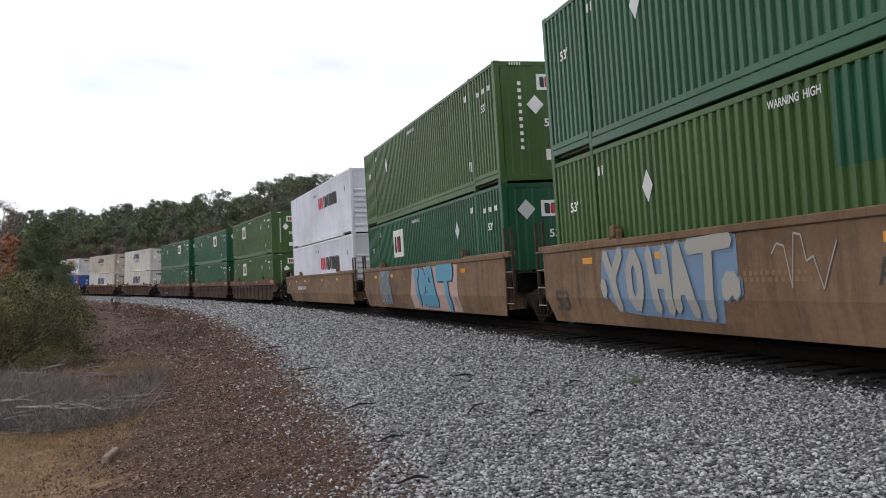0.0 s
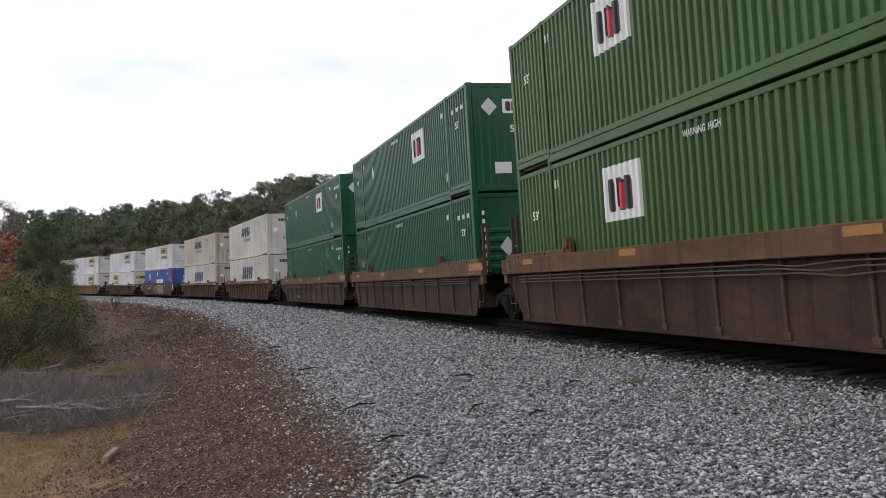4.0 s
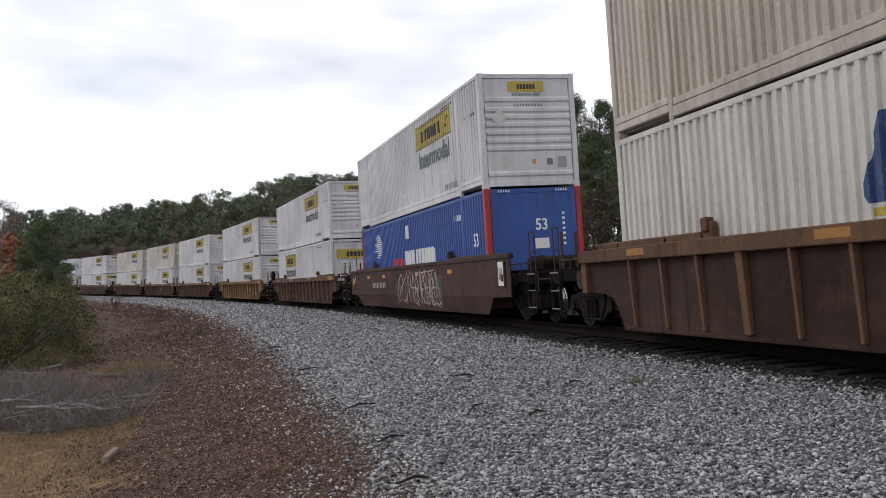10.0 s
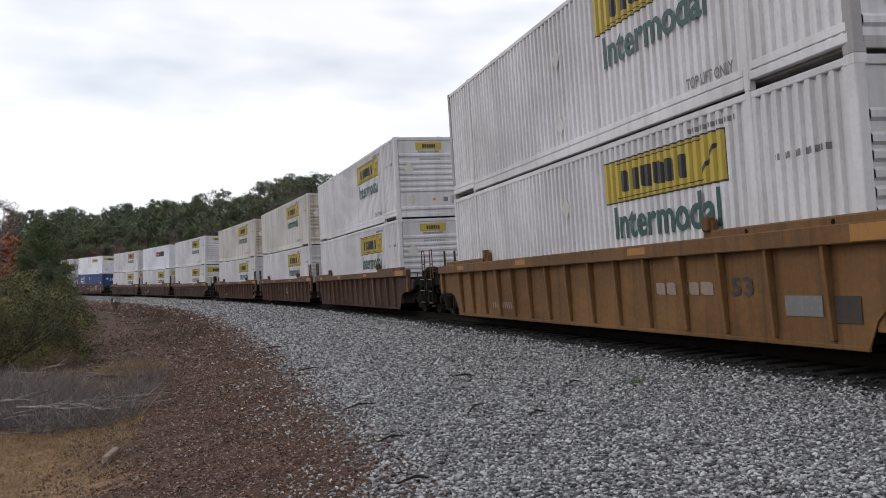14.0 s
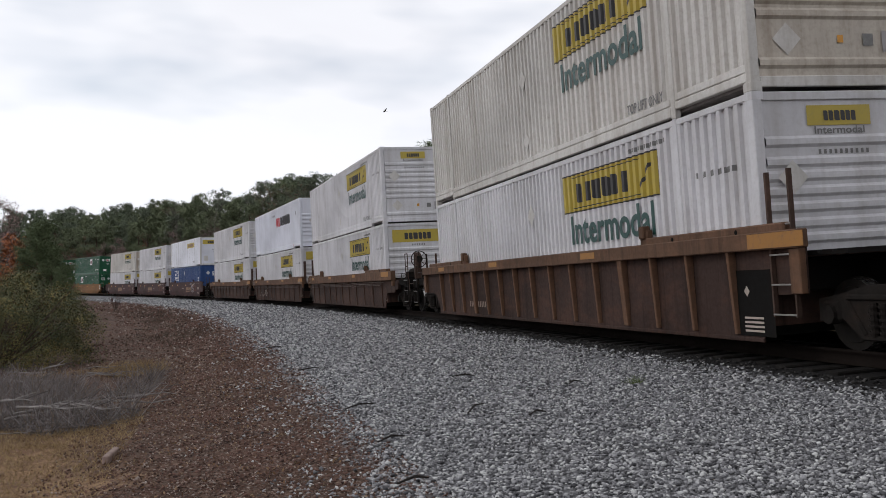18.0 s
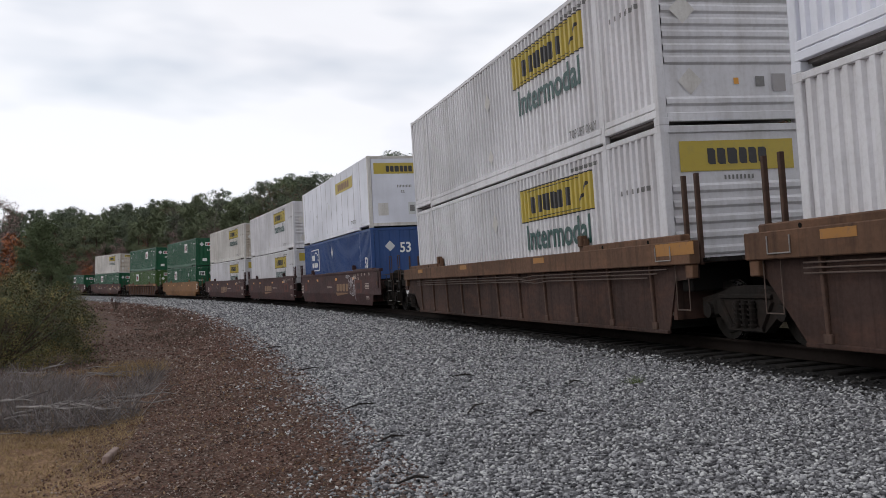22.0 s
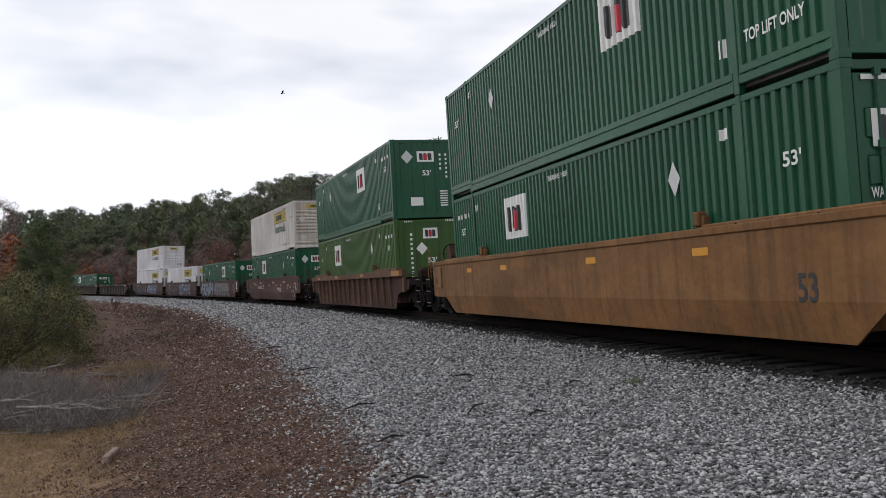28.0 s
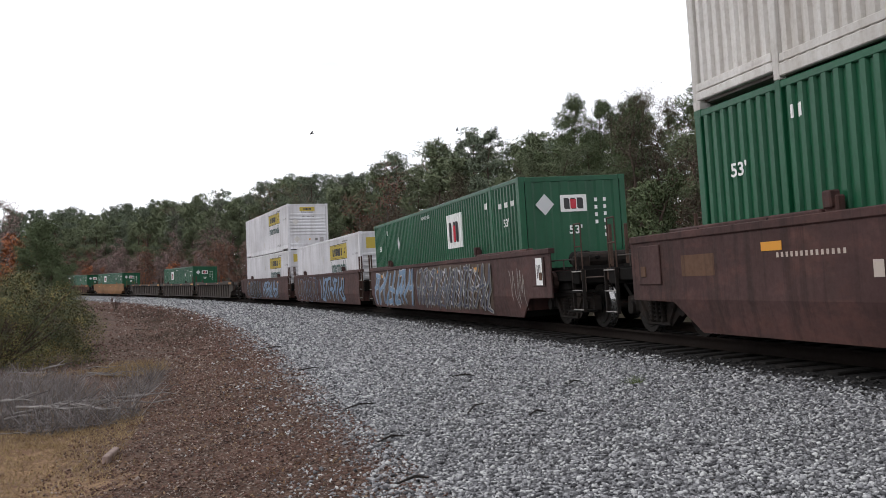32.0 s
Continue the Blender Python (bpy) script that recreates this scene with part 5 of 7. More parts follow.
BUBBLES = [[(0.02, 0.95), (0.06, 0.42), (0.16, 0.36)], [(0.02, 0.95), (0.12, 1.0), (0.28, 0.93)], [(0.16, 0.36), (0.20, 0.14), (0.27, 0.10), (0.33, 0.3), (0.31, 0.7), (0.28, 0.93)], [(0.17, 0.66), (0.22, 0.70), (0.22, 0.48)], [(0.34, 0.9), (0.33, 0.3), (0.38, 0.06), (0.46, 0.04), (0.50, 0.25), (0.48, 0.7), (0.42, 0.95)],
           [(0.38, 0.85), (0.42, 0.5)], [(0.50, 0.78), (0.56, 0.85), (0.64, 0.80), (0.60, 0.72), (0.50, 0.68)], [(0.51, 0.6), (0.50, 0.2), (0.57, 0.03), (0.66, 0.06), (0.69, 0.3), (0.66, 0.6), (0.58, 0.66), (0.51, 0.6)], [(0.64, 0.85), (0.72, 0.93), (0.86, 0.84), (0.92, 0.6), (0.94, 0.3), (0.88, 0.06)],
           [(0.68, 0.78), (0.76, 0.4), (0.82, 0.02)], [(0.76, 0.5), (0.90, 0.54), (0.84, 0.2)], [(0.82, 0.1), (0.85, -0.2)]]
LOOPS = [[(0.1, 0.1), (0.05, 0.6), (0.2, 0.9), (0.3, 0.5), (0.12, 0.2)], [(0.4, 0.2), (0.4, 0.8), (0.6, 0.7), (0.55, 0.15), (0.4, 0.2)], [(0.68, 0.85), (0.78, 0.1), (0.95, 0.5), (0.9, 0.95)]]


def dress_cars():
    """What sets single cars apart: sprayed pictures, signs and data plates."""
    cars = [t[1] for t in TRAIN]
    sprayed(cars[0], 13.75, 9.4, 0.30, 1.47, PALE_PIECE, 0.11, "spray_blue", "spray_pale", "faded pale sprayed lettering with blue edges", "spray_blue", [(0.0, 0.46), (0.03, 0.97), (0.5, 0.96), (0.99, 1.0), (0.99, 0.30), (0.90, 0.26), (0.88, 0.0), (0.3, 0.05), (0.14, 0.10)], 0.04)
    scribble(cars[0], 8.7, 7.5, 0.75, 1.45, "spray_pale", 5, 10)
    for k, z in ((0, 1.02), (1, 0.94)):
        car_mark(cars[0], "data_lettering", number_bars(11), "mark_gold", 9.35, 8.0 - 0.1 * k, z - 0.09, z - 0.03)
    sprayed(cars[1], 8.85, 3.35, 0.17, 1.47, CYAN_PIECE, 0.17, "spray_dark", "spray_cyan", "cyan sprayed lettering with dark edges on pink", "spray_pink", [(0.0, 0.35), (0.07, 1.0), (0.99, 1.0), (0.97, 0.55), (1.0, 0.0), (0.03, 0.02)], 0.045)
    scribble(cars[1], 3.95, 3.45, 0.25, 0.62, "spray_dark", 41, 14, wid=0.03)
    scribble(cars[1], 3.85, 3.6, 0.78, 1.0, "spray_dark", 42, 6, wid=0.04)
    sprayed(cars[1], 13.5, 11.65, 0.22, 1.47, wild_lines(9, 7, -0.1), 0.035, "spray_blue", "spray_pale", "slate blue sprayed lettering", "spray_blue", [(0.0, 0.6), (0.02, 1), (0.9, 1), (1, 0.1), (0.4, 0.1)], 0.03)
    scribble(cars[1], 10.4, 9.4, 0.95, 1.3, "spray_pale", 43, 9)
    for k, b in ((0, 6.9), (1, 10.6)):
        car_mark(cars[k], "length_text", text_mesh("C") if k else text_mesh("A"), "mark_dark", b, b - 0.22, 0.80, 1.08)
    car_mark(cars[2], "number_plate", unit_plate(), "mark_dark", 14.0, 10.9, 0.76, 1.06)
    car_mark(cars[2], "number_lettering", number_bars(9), "mark_white", 13.8, 11.1, 0.82, 1.0, lift=0.009)
    scribble(cars[2], 6.0, 4.4, 0.9, 1.4, "spray_pale", 9, 12)
    for k in (0, 1, 2, 20):
        car_mark(cars[k], "length_text", text_mesh("53"), "mark_dark", 15.98 + (0.5 if k == 2 else 0) if k < 3 else 0.78, 15.26 + (0.45 if k == 2 else 0) if k < 3 else 0.42, 0.37 if k < 3 else 0.6, 0.76 if k < 3 else 0.95)
    sprayed(cars[8], 9.3, 4.2, 0.28, 1.45, wild_lines(13, 12, 0.12), 0.016, "mark_faint", None, "pale scribbled spray paint", rim=0.006)
    sprayed(cars[8], 7.2, 3.9, 0.25, 1.40, wild_lines(12, 13, -0.1), 0.02, "mark_faint", None, "pale sprayed strokes", rim=0.006)
    scribble(cars[8], 9.5, 3.8, 0.25, 1.42, "mark_faint", 12, 42, "pale scribbled spray paint", wid=0.0045)
    mark(TRAIN[20][2][1][0], "lift_text", text_mesh("TOP LIFT ONLY"), "mark_white", 1.74, 0.52, 0.62, 0.78)
    car_mark(cars[8], "number_lettering", number_bars(9), "mark_faint", 13.6, 11.2, 0.86, 1.06)
    car_mark(cars[8], "patch", unit_plate(), "mark_dark", 4.5, 3.7, 0.55, 1.2, lift=0.003)
    for k in (17, 18, 19):
        b = 6.6 if k == 17 else 9.6
        car_mark(cars[k], "logo_lettering", block_word(4, 61), "mark_gold", b, b - 2.65, 0.72, 1.06, slant=0.2, label="worn orange shapes of a sign")
        car_mark(cars[k], "logo_bar", plate(bmesh.new(), [(0, 0), (0.05, 0.05), (1, 0.75), (1, 1), (0, 1)]), "mark_gold", b + 0.05, b - 2.5, 0.50, 0.66)
        b = 8.9 if k == 17 else 6.5
        car_mark(cars[k], "data_lettering", number_bars(12), "mark_faint", b, b - 1.35, 0.88, 0.96)
        if k > 17:
            car_mark(cars[k], "mark_letter", text_mesh("C"), "mark_faint", 11.72, 11.55, 0.86, 1.1)
        panel = car_mark(cars[k], "data_panel", unit_plate(), "primer_red", 2.63, 1.2, 0.66, 1.2, label="faded primer red panel")
        car_mark(panel, "panel_seam", unit_plate(), "car_maroon", 2.3, 1.55, 0.80, 1.08, lift=0.009)
        for word, b in (("40", 1.97), ("20", 1.95), ("45", 1.28), ("48", 0.72), ("53", -0.05)):
            z = 1.20 if word == "20" else 1.36
            car_mark(cars[k], "length_text", text_mesh(word), "mark_faint", b, b - 0.22, z, z + 0.11, lift=0.013)
        car_mark(cars[k], "data_lettering", number_bars(4, True), "mark_faint", 0.80, -0.24, 0.82, 1.06)
        car_mark(cars[k], "data_lettering", number_bars(4, True), "mark_faint", 2.9, 2.05, 1.24, 1.44)
        car_mark(cars[k], "data_lettering", number_bars(3, True), "mark_faint", 0.74, -0.02, 0.39, 0.54)
        car_mark(cars[k], "orange_square", unit_plate(), "primer_red", 15.6, 14.7, 0.75, 1.16)
    sprayed(cars[17], 3.85, 2.4, 0.50, 1.42, BUBBLES, 0.012, "spray_white", None, "white-outlined sprayed bubble letters", rim=0.008)
    sprayed(cars[17], 4.4, 3.85, 1.27, 1.47, LOOPS, 0.010, "spray_white", None, "small white sprayed loops", rim=0.006)
    for k in (17, 19):
        car_mark(cars[k], "length_text", text_mesh("53"), "mark_faint", 16.6, 15.9, 0.62, 1.05)
    # the brown car near the train's end: faded patch, company sign, figures and frames
    c = cars[22]
    car_mark(c, "faded_patch", plate(bmesh.new(), [(0.45, 0), (1.0, 0.0), (0.82, 0.9), (0.8, 1), (0, 1), (0.05, 0.85)]), "faded_patch", 6.9, 4.3, 0.2, 1.02, "faded tan patch on the brown side", lift=0.003)
    for n, b0, b1, z0, z1 in ((6, 5.15, 4.62, 0.80, 0.94), (4, 4.56, 4.25, 0.80, 0.94), (5, 4.19, 3.82, 0.80, 0.94), (7, 4.55, 3.84, 0.68, 0.74)):
        car_mark(c, "company_lettering", block_word(n, 90 + n), "mark_faint", b0, b1, z0, z1)
    car_mark(c, "sign_line", unit_plate(), "mark_faint", 4.8, 3.82, 0.755, 0.77)
    car_mark(c, "orange_square", unit_plate(), "patch_yellow", 4.2, 3.72, 1.03, 1.14)
    car_mark(c, "number_lettering", number_bars(5), "mark_faint", 12.6, 11.0, 0.88, 1.06)
    ring = car_mark(c, "round_emblem", blob(5, 16, 0.0), "mark_faint", 10.75, 10.3, 0.86, 1.16)
    car_mark(ring, "emblem_ground", blob(5, 16, 0.0), "car_red", 10.70, 10.35, 0.90, 1.12, lift=0.009)
    for n, b0, b1, z in ((5, 8.3, 7.7, 1.08), (4, 7.2, 6.95, 0.84), (6, 5.9, 5.1, 1.08), (14, 14.2, 12.9, 1.14)):
        car_mark(c, "data_lettering", number_bars(n), "mark_faint", b0, b1, z, z + 0.06)
    for word, b, z in (("40", 1.95, 0.98), ("20", 1.95, 0.82), ("45", 1.35, 0.90), ("48", 0.9, 0.90), ("53", 0.1, 0.90)):
        car_mark(c, "length_text", text_mesh(word), "mark_faint", b, b - 0.22, z, z + 0.13)
    car_mark(c, "orange_band", unit_plate(), "patch_yellow", -0.22, -1.15, 1.11, 1.22)
    car_mark(c, "orange_band", unit_plate(), "patch_yellow", 1.75, 1.3, 1.02, 1.12)
    car_mark(c, "data_lettering", number_bars(5, True), "mark_faint", -0.48, -1.2, 0.78, 1.09)
    fr = car_mark(c, "painted_frame", plate(bmesh.new(), [(0.12, 0), (1.0, 0), (0.88, 1), (0, 1)]), "mark_faint", 0.52, -0.2, 0.40, 0.74)
    car_mark(fr, "frame_ground", plate(bmesh.new(), [(0.12, 0), (1.0, 0), (0.88, 1), (0, 1)]), "car_gray", 0.47, -0.14, 0.43, 0.71, lift=0.009)
    car_mark(c, "data_panel", unit_plate(), "beam_brown", 16.5, 15.6, 0.95, 1.25)
    car_mark(c, "data_panel", unit_plate(), "car_maroon", 2.6, 1.6, 0.42, 0.85)
    car_mark(c, "end_sticker", unit_plate(), "mark_faint", -1.48, -1.64, 0.98, 1.18, y=1.502)
    sprayed(cars[23], 15.9, 9.4, 0.20, 1.47, wild_lines(11, 18, 0.2), 0.07, "spray_white", "spray_blue", "blue and white sprayed lettering", "faded_patch", rim=0.035)
    sprayed(cars[23], 9.3, 1.6, 0.20, 1.47, wild_lines(24, 19, 0.1), 0.028, "spray_pale", "spray_dark", "dark and pale wild sprayed lettering", "faded_patch", rim=0.03)
    sprayed(cars[23], 8.6, 1.9, 0.26, 1.42, wild_lines(21, 29, -0.16), 0.018, "spray_white", None, "thin white sprayed strokes over it", rim=0.006)
    sprayed(cars[23], 9.0, 4.4, 0.24, 1.40, wild_lines(13, 37, 0.3), 0.03, "spray_dark", None, "dark sprayed strokes over it", rim=0.006)
    scribble(cars[23], 0.5, -0.5, 0.25, 1.3, "spray_pale", 20, 12)
    mark(TRAIN[0][2][0][0], "repaired_panel", unit_plate(), "green_dark", 7.72, 5.9, 1.72, 2.78, label="darker green repaired stretch of the side")
    # reflector and white plate on the end panels
    for k in (2, 8):
        if k == 8:
            car_mark(cars[k], "end_reflector", unit_plate(), "reflector", 17.55, 17.22, 1.02, 1.28, label="square orange reflector", y=1.503)
        car_mark(cars[k], "end_placard", unit_plate(), "mark_white", 17.24, 17.04, 1.10, 1.36)
    for k in (8, 20, 23):
        pl = car_mark(cars[k], "end_placard", unit_plate(), "mark_white", -1.25, -1.6, 0.86, 1.42, y=1.502)
        car_mark(pl, "end_label", number_bars(3), "mark_dark", -1.31, -1.54, 1.0, 1.28, lift=0.009, y=1.502)
    for k, sd in ((24, 22), (25, 23)):
        sprayed(cars[k], 15.4, 9.0, 0.22, 1.45, wild_lines(11, sd), 0.09, "spray_blue", "car_red" if k == 24 else "car_gray", "faded blue sprayed lettering", "faded_patch", rim=0.04)
        sprayed(cars[k], 8.4, 2.4, 0.22, 1.42, wild_lines(11, sd + 4), 0.08, "car_gray", "spray_blue", "faded gray sprayed lettering", "faded_patch", rim=0.04)
    mark(TRAIN[5][2][0][0], "paint_smudge", blob(44, 14, 0.5), "spray_green", 4.15, 3.45, 1.85, 2.5, label="bright green smudge of paint")
    for k in (5, 10, 13, 9):
        car_mark(cars[k], "number_lettering", number_bars(11), "mark_worn", 13.0, 11.4, 0.34, 0.48, y=1.372)
    sprayed(cars[12], 7.25, 6.3, 0.50, 1.06, LOOPS + [[(0.1, 0.5), (0.5, 0.55), (0.92, 0.62)], [(0.2, 0.95), (0.3, 0.2)]], 0.010, "spray_white", None, "small white sprayed tag", rim=0.006, y=1.372)
    car_mark(cars[10], "length_text", text_mesh("53"), "mark_dark", 2.55, 2.05, 0.67, 0.91, y=1.372)
    car_mark(cars[10], "logo_lettering", block_word(5, 81), "mark_worn", 4.65, 2.96, 0.68, 0.86, y=1.372)
    car_mark(cars[10], "data_panel", unit_plate(), "mark_gray", 1.41, 0.72, 0.44, 0.68, y=1.372)
    car_mark(cars[10], "data_panel", unit_plate(), "car_gray", 0.52, 0.09, 0.38, 0.68, y=1.372)
    car_mark(cars[13], "data_panel", unit_plate(), "black_steel", 0.62, -0.26, 0.16, 1.0, y=1.372)
    car_mark(cars[13], "data_lettering", number_bars(4, True), "mark_faint", 0.45, -0.15, 0.2, 0.42, y=1.372, lift=0.009)
    car_mark(cars[13], "data_badge", diamond(), "mark_faint", 0.36, 0.24, 0.66, 0.8, y=1.372, lift=0.009)
    scribble(cars[15], 14.5, 11.0, 0.3, 1.0, "mark_faint", 28, 16, y=1.372)


dress_cars()
# ---- ground: one sheet out to the horizon ----
def ground_material():
    m, nt, ln, bs = nodes_of("trackside_ground")
    at = nt.new("ShaderNodeAttribute")
    at.attribute_name = "lat"
    lat = at.outputs["Fac"]
    co = scaled(nt, ln, (1, 1, 1))
    edge = noise_node(nt, ln, co, 0.55, 6, 0.6)
    wob = nt.new("ShaderNodeMath")
    wob.operation = "MULTIPLY_ADD"
    ln.new(edge, wob.inputs[0])
    wob.inputs[1].default_value = 1.6
    ln.new(lat, wob.inputs[2])
    side = wob.outputs[0]
    vor = nt.new("ShaderNodeTexVoronoi")
    vor.inputs["Scale"].default_value = 19.0
    ln.new(co, vor.inputs["Vector"])
    stone = nt.new("ShaderNodeValToRGB")
    e = stone.color_ramp.elements
    e.new(0.5)
    for i, (p, c) in enumerate(((0.0, (0.08, 0.08, 0.085)), (0.5, (0.22, 0.22, 0.23)), (1.0, (0.44, 0.44, 0.45)))):
        e[i].position, e[i].color = p, (*c, 1)
    sepc = nt.new("ShaderNodeSeparateColor")
    ln.new(vor.outputs["Color"], sepc.inputs[0])
    ln.new(sepc.outputs[0], stone.inputs[0])
    # cells darken towards their edges: shade of the crevices painted into the gravel
    gravel = mixed(nt, ln, ranged(nt, ln, vor.outputs["Distance"], 0.25, 0.7, 0, 0.6), stone.outputs[0], (0.07, 0.068, 0.068))
    patch = noise_node(nt, ln, co, 0.22, 5)
    fine = noise_node(nt, ln, co, 7.0, 8, 0.7)
    grit = noise_node(nt, ln, co, 38.0, 4, 0.6)
    dirt = mixed(nt, ln, ranged(nt, ln, fine, 0.35, 0.65, 0, 1), (0.060, 0.036, 0.027), (0.142, 0.085, 0.060))
    mid = noise_node(nt, ln, co, 1.6, 7, 0.65)
    dirt = mixed(nt, ln, ranged(nt, ln, patch, 0.50, 0.62, 0, 0.6), dirt, (0.135, 0.062, 0.046))
    dirt = mixed(nt, ln, ranged(nt, ln, mid, 0.50, 0.66, 0, 0.75), dirt, (0.030, 0.021, 0.017))
    clod = nt.new("ShaderNodeTexVoronoi")
    clod.inputs["Scale"].default_value = 34.0
    ln.new(co, clod.inputs["Vector"])
    sepd = nt.new("ShaderNodeSeparateColor")
    ln.new(clod.outputs["Color"], sepd.inputs[0])
    dirt = mixed(nt, ln, ranged(nt, ln, sepd.outputs[0], 0.55, 0.85, 0, 0.55), dirt, (0.034, 0.024, 0.020))
    dirt = mixed(nt, ln, ranged(nt, ln, sepd.outputs[1], 0.80, 0.97, 0, 0.55), dirt, (0.24, 0.175, 0.14))
    dirt = mixed(nt, ln, ranged(nt, ln, grit, 0.60, 0.68, 0, 0.6), dirt, (0.30, 0.27, 0.24))
    straw = mixed(nt, ln, ranged(nt, ln, fine, 0.4, 0.62, 0, 1), (0.17, 0.100, 0.058), (0.40, 0.262, 0.150))
    straw = mixed(nt, ln, ranged(nt, ln, grit, 0.52, 0.66, 0, 0.6), straw, (0.10, 0.062, 0.042))
    straw = mixed(nt, ln, ranged(nt, ln, mid, 0.50, 0.64, 0, 0.6), straw, (0.16, 0.085, 0.058))
    c = mixed(nt, ln, ranged(nt, ln, side, 7.35, 7.75, 0, 1), gravel, dirt)
    at2 = nt.new("ShaderNodeAttribute")
    at2.attribute_name = "straw"
    sw = nt.new("ShaderNodeMath")
    sw.operation = "MULTIPLY_ADD"
    ln.new(edge, sw.inputs[0])
    sw.inputs[1].default_value = 0.9
    ln.new(at2.outputs["Fac"], sw.inputs[2])
    c = mixed(nt, ln, ranged(nt, ln, sw.outputs[0], 0.78, 1.1, 0, 0.9), c, straw)
    far = mixed(nt, ln, ranged(nt, ln, fine, 0.35, 0.65, 0, 1), (0.030, 0.026, 0.018), (0.070, 0.055, 0.034))
    c = mixed(nt, ln, ranged(nt, ln, lat, -4.0, -2.6, 1, 0), c, far)
    # strip under the train painted near black: its shade put into the colour
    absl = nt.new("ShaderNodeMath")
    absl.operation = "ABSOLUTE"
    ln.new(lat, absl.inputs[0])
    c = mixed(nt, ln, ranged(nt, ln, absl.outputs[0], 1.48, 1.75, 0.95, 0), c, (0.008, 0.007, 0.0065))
    ln.new(c, bs.inputs["Base Color"])
    bs.inputs["Roughness"].default_value = 0.95
    bs.inputs["Specular IOR Level"].default_value = 0.15
    hm = nt.new("ShaderNodeMath")
    hm.operation = "ADD"
    ln.new(fine, hm.inputs[0])
    ln.new(vor.outputs["Distance"], hm.inputs[1])
    bumped(nt, ln, bs, hm.outputs[0], 0.7, 0.04)
    return m


def build_ground():
    ang = np.concatenate([np.arange(-34, 34, 0.3), np.arange(34, 326, 4.0)])
    rad = np.concatenate([[0.0], 1.5 * 1.042 ** np.arange(0, 186)])
    A, Rr = np.meshgrid(np.radians(ang), rad[1:], indexing="ij")
    x, y = (Rr * np.sin(A)).ravel(), (Rr * np.cos(A)).ravel()
    x, y = np.append(x, 0.0), np.append(y, 0.0)
    z, lat, u = ground_z(x, y)
    na, nr = A.shape
    i = np.arange(na)[:, None]
    k = np.arange(nr - 1)[None, :]
    a0, a1 = i * nr + k, ((i + 1) % na) * nr + k
    quads = np.stack([a0, a0 + 1, a1 + 1, a1], -1).reshape(-1, 4)[:, ::-1]
    me = quick_mesh("ground", np.column_stack([x, y, z]), quads, True)
    # the fan at the middle
    bm = bmesh.new()
    bm.from_mesh(me)
    bm.verts.ensure_lookup_table()
    for q in range(na):
        bm.faces.new((bm.verts[len(x) - 1], bm.verts[((q + 1) % na) * nr], bm.verts[q * nr]))
    bmesh.ops.recalc_face_normals(bm, faces=bm.faces)
    bm.to_mesh(me)
    bm.free()
    at = me.attributes.new("lat", "FLOAT", "POINT")
    at.data.foreach_set("value", lat.astype(np.float32))
    at = me.attributes.new("straw", "FLOAT", "POINT")
    sw = np.zeros(len(x))
    for cx, cy, sx, sy, k in ((-5.0, 9.6, 1.8, 2.1, 1.0), (-3.4, 8.0, 1.1, 1.4, 0.8), (-6.6, 19.7, 0.5, 0.5, 0.7), (-8.3, 19.4, 0.9, 0.6, 0.6), (-7.2, 15.5, 2.4, 3.2, 0.5)):
        sw = np.maximum(sw, k * np.exp(-((x - cx) / sx) ** 2 - ((y - cy) / sy) ** 2))
    at.data.foreach_set("value", sw.astype(np.float32))
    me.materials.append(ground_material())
    g = new("ground", me)
    tagged(g, "gravel ballast shoulder, brown dirt and dry grass", "ground", kind="structure")
    return g


build_ground()


# ---- track ----
def sweep(us, section, name, material, closed=True):
    """A section (y, z) drawn along the track."""
    verts, faces = [], []
    n = len(section)
    for u in us:
        m = track_pose(u + 0.5, u - 0.5, u)
        verts += [m @ Vector((0, y, z)) for y, z in section]
    for i in range(len(us) - 1):
        for k in range(n):
            j = (k + 1) % n
            faces.append((i * n + k, i * n + j, (i + 1) * n + j, (i + 1) * n + k))
    me = quick_mesh(name, np.array([tuple(v) for v in verts]), np.array(faces))
    me.materials.append(material)
    return me


def build_track():
    tr = tagged(new("railway_track"), "steel rails on dark wooden ties in gray ballast", "railway track", kind="structure")
    us = np.concatenate([np.arange(-420, -60, 4.0), np.arange(-60, 60, 1.0)])
    for y in (-0.755, 0.755):
        sec = [(y - 0.07, -0.175), (y + 0.07, -0.175), (y + 0.07, -0.16), (y + 0.012, -0.14), (y + 0.012, -0.045), (y + 0.036, -0.035), (y + 0.034, 0.0), (y - 0.034, 0.0), (y - 0.036, -0.035), (y - 0.012, -0.045), (y - 0.012, -0.14), (y - 0.07, -0.16)]
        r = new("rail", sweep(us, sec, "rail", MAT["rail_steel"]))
        r.parent = tr
    me = mesh_of(boxes((-0.115, 0.115, -1.30, 1.30, -0.36, -0.18), bevel=0.015), "tie")
    rr = random.Random(8)
    rest = bmesh.new()
    u = -330.0
    while u < 45:
        m = track_pose(u + 0.4, u - 0.4, u) @ pose(0, rr.uniform(-0.05, 0.05), rr.uniform(-0.01, 0.006), 0, 0, rr.uniform(-1.2, 1.2))
        if -85 < u < 22:
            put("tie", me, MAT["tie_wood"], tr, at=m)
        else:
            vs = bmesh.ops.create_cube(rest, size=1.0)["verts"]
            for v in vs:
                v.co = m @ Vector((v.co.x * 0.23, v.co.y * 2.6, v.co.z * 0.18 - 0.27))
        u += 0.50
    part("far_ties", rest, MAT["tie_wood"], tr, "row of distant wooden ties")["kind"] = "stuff"


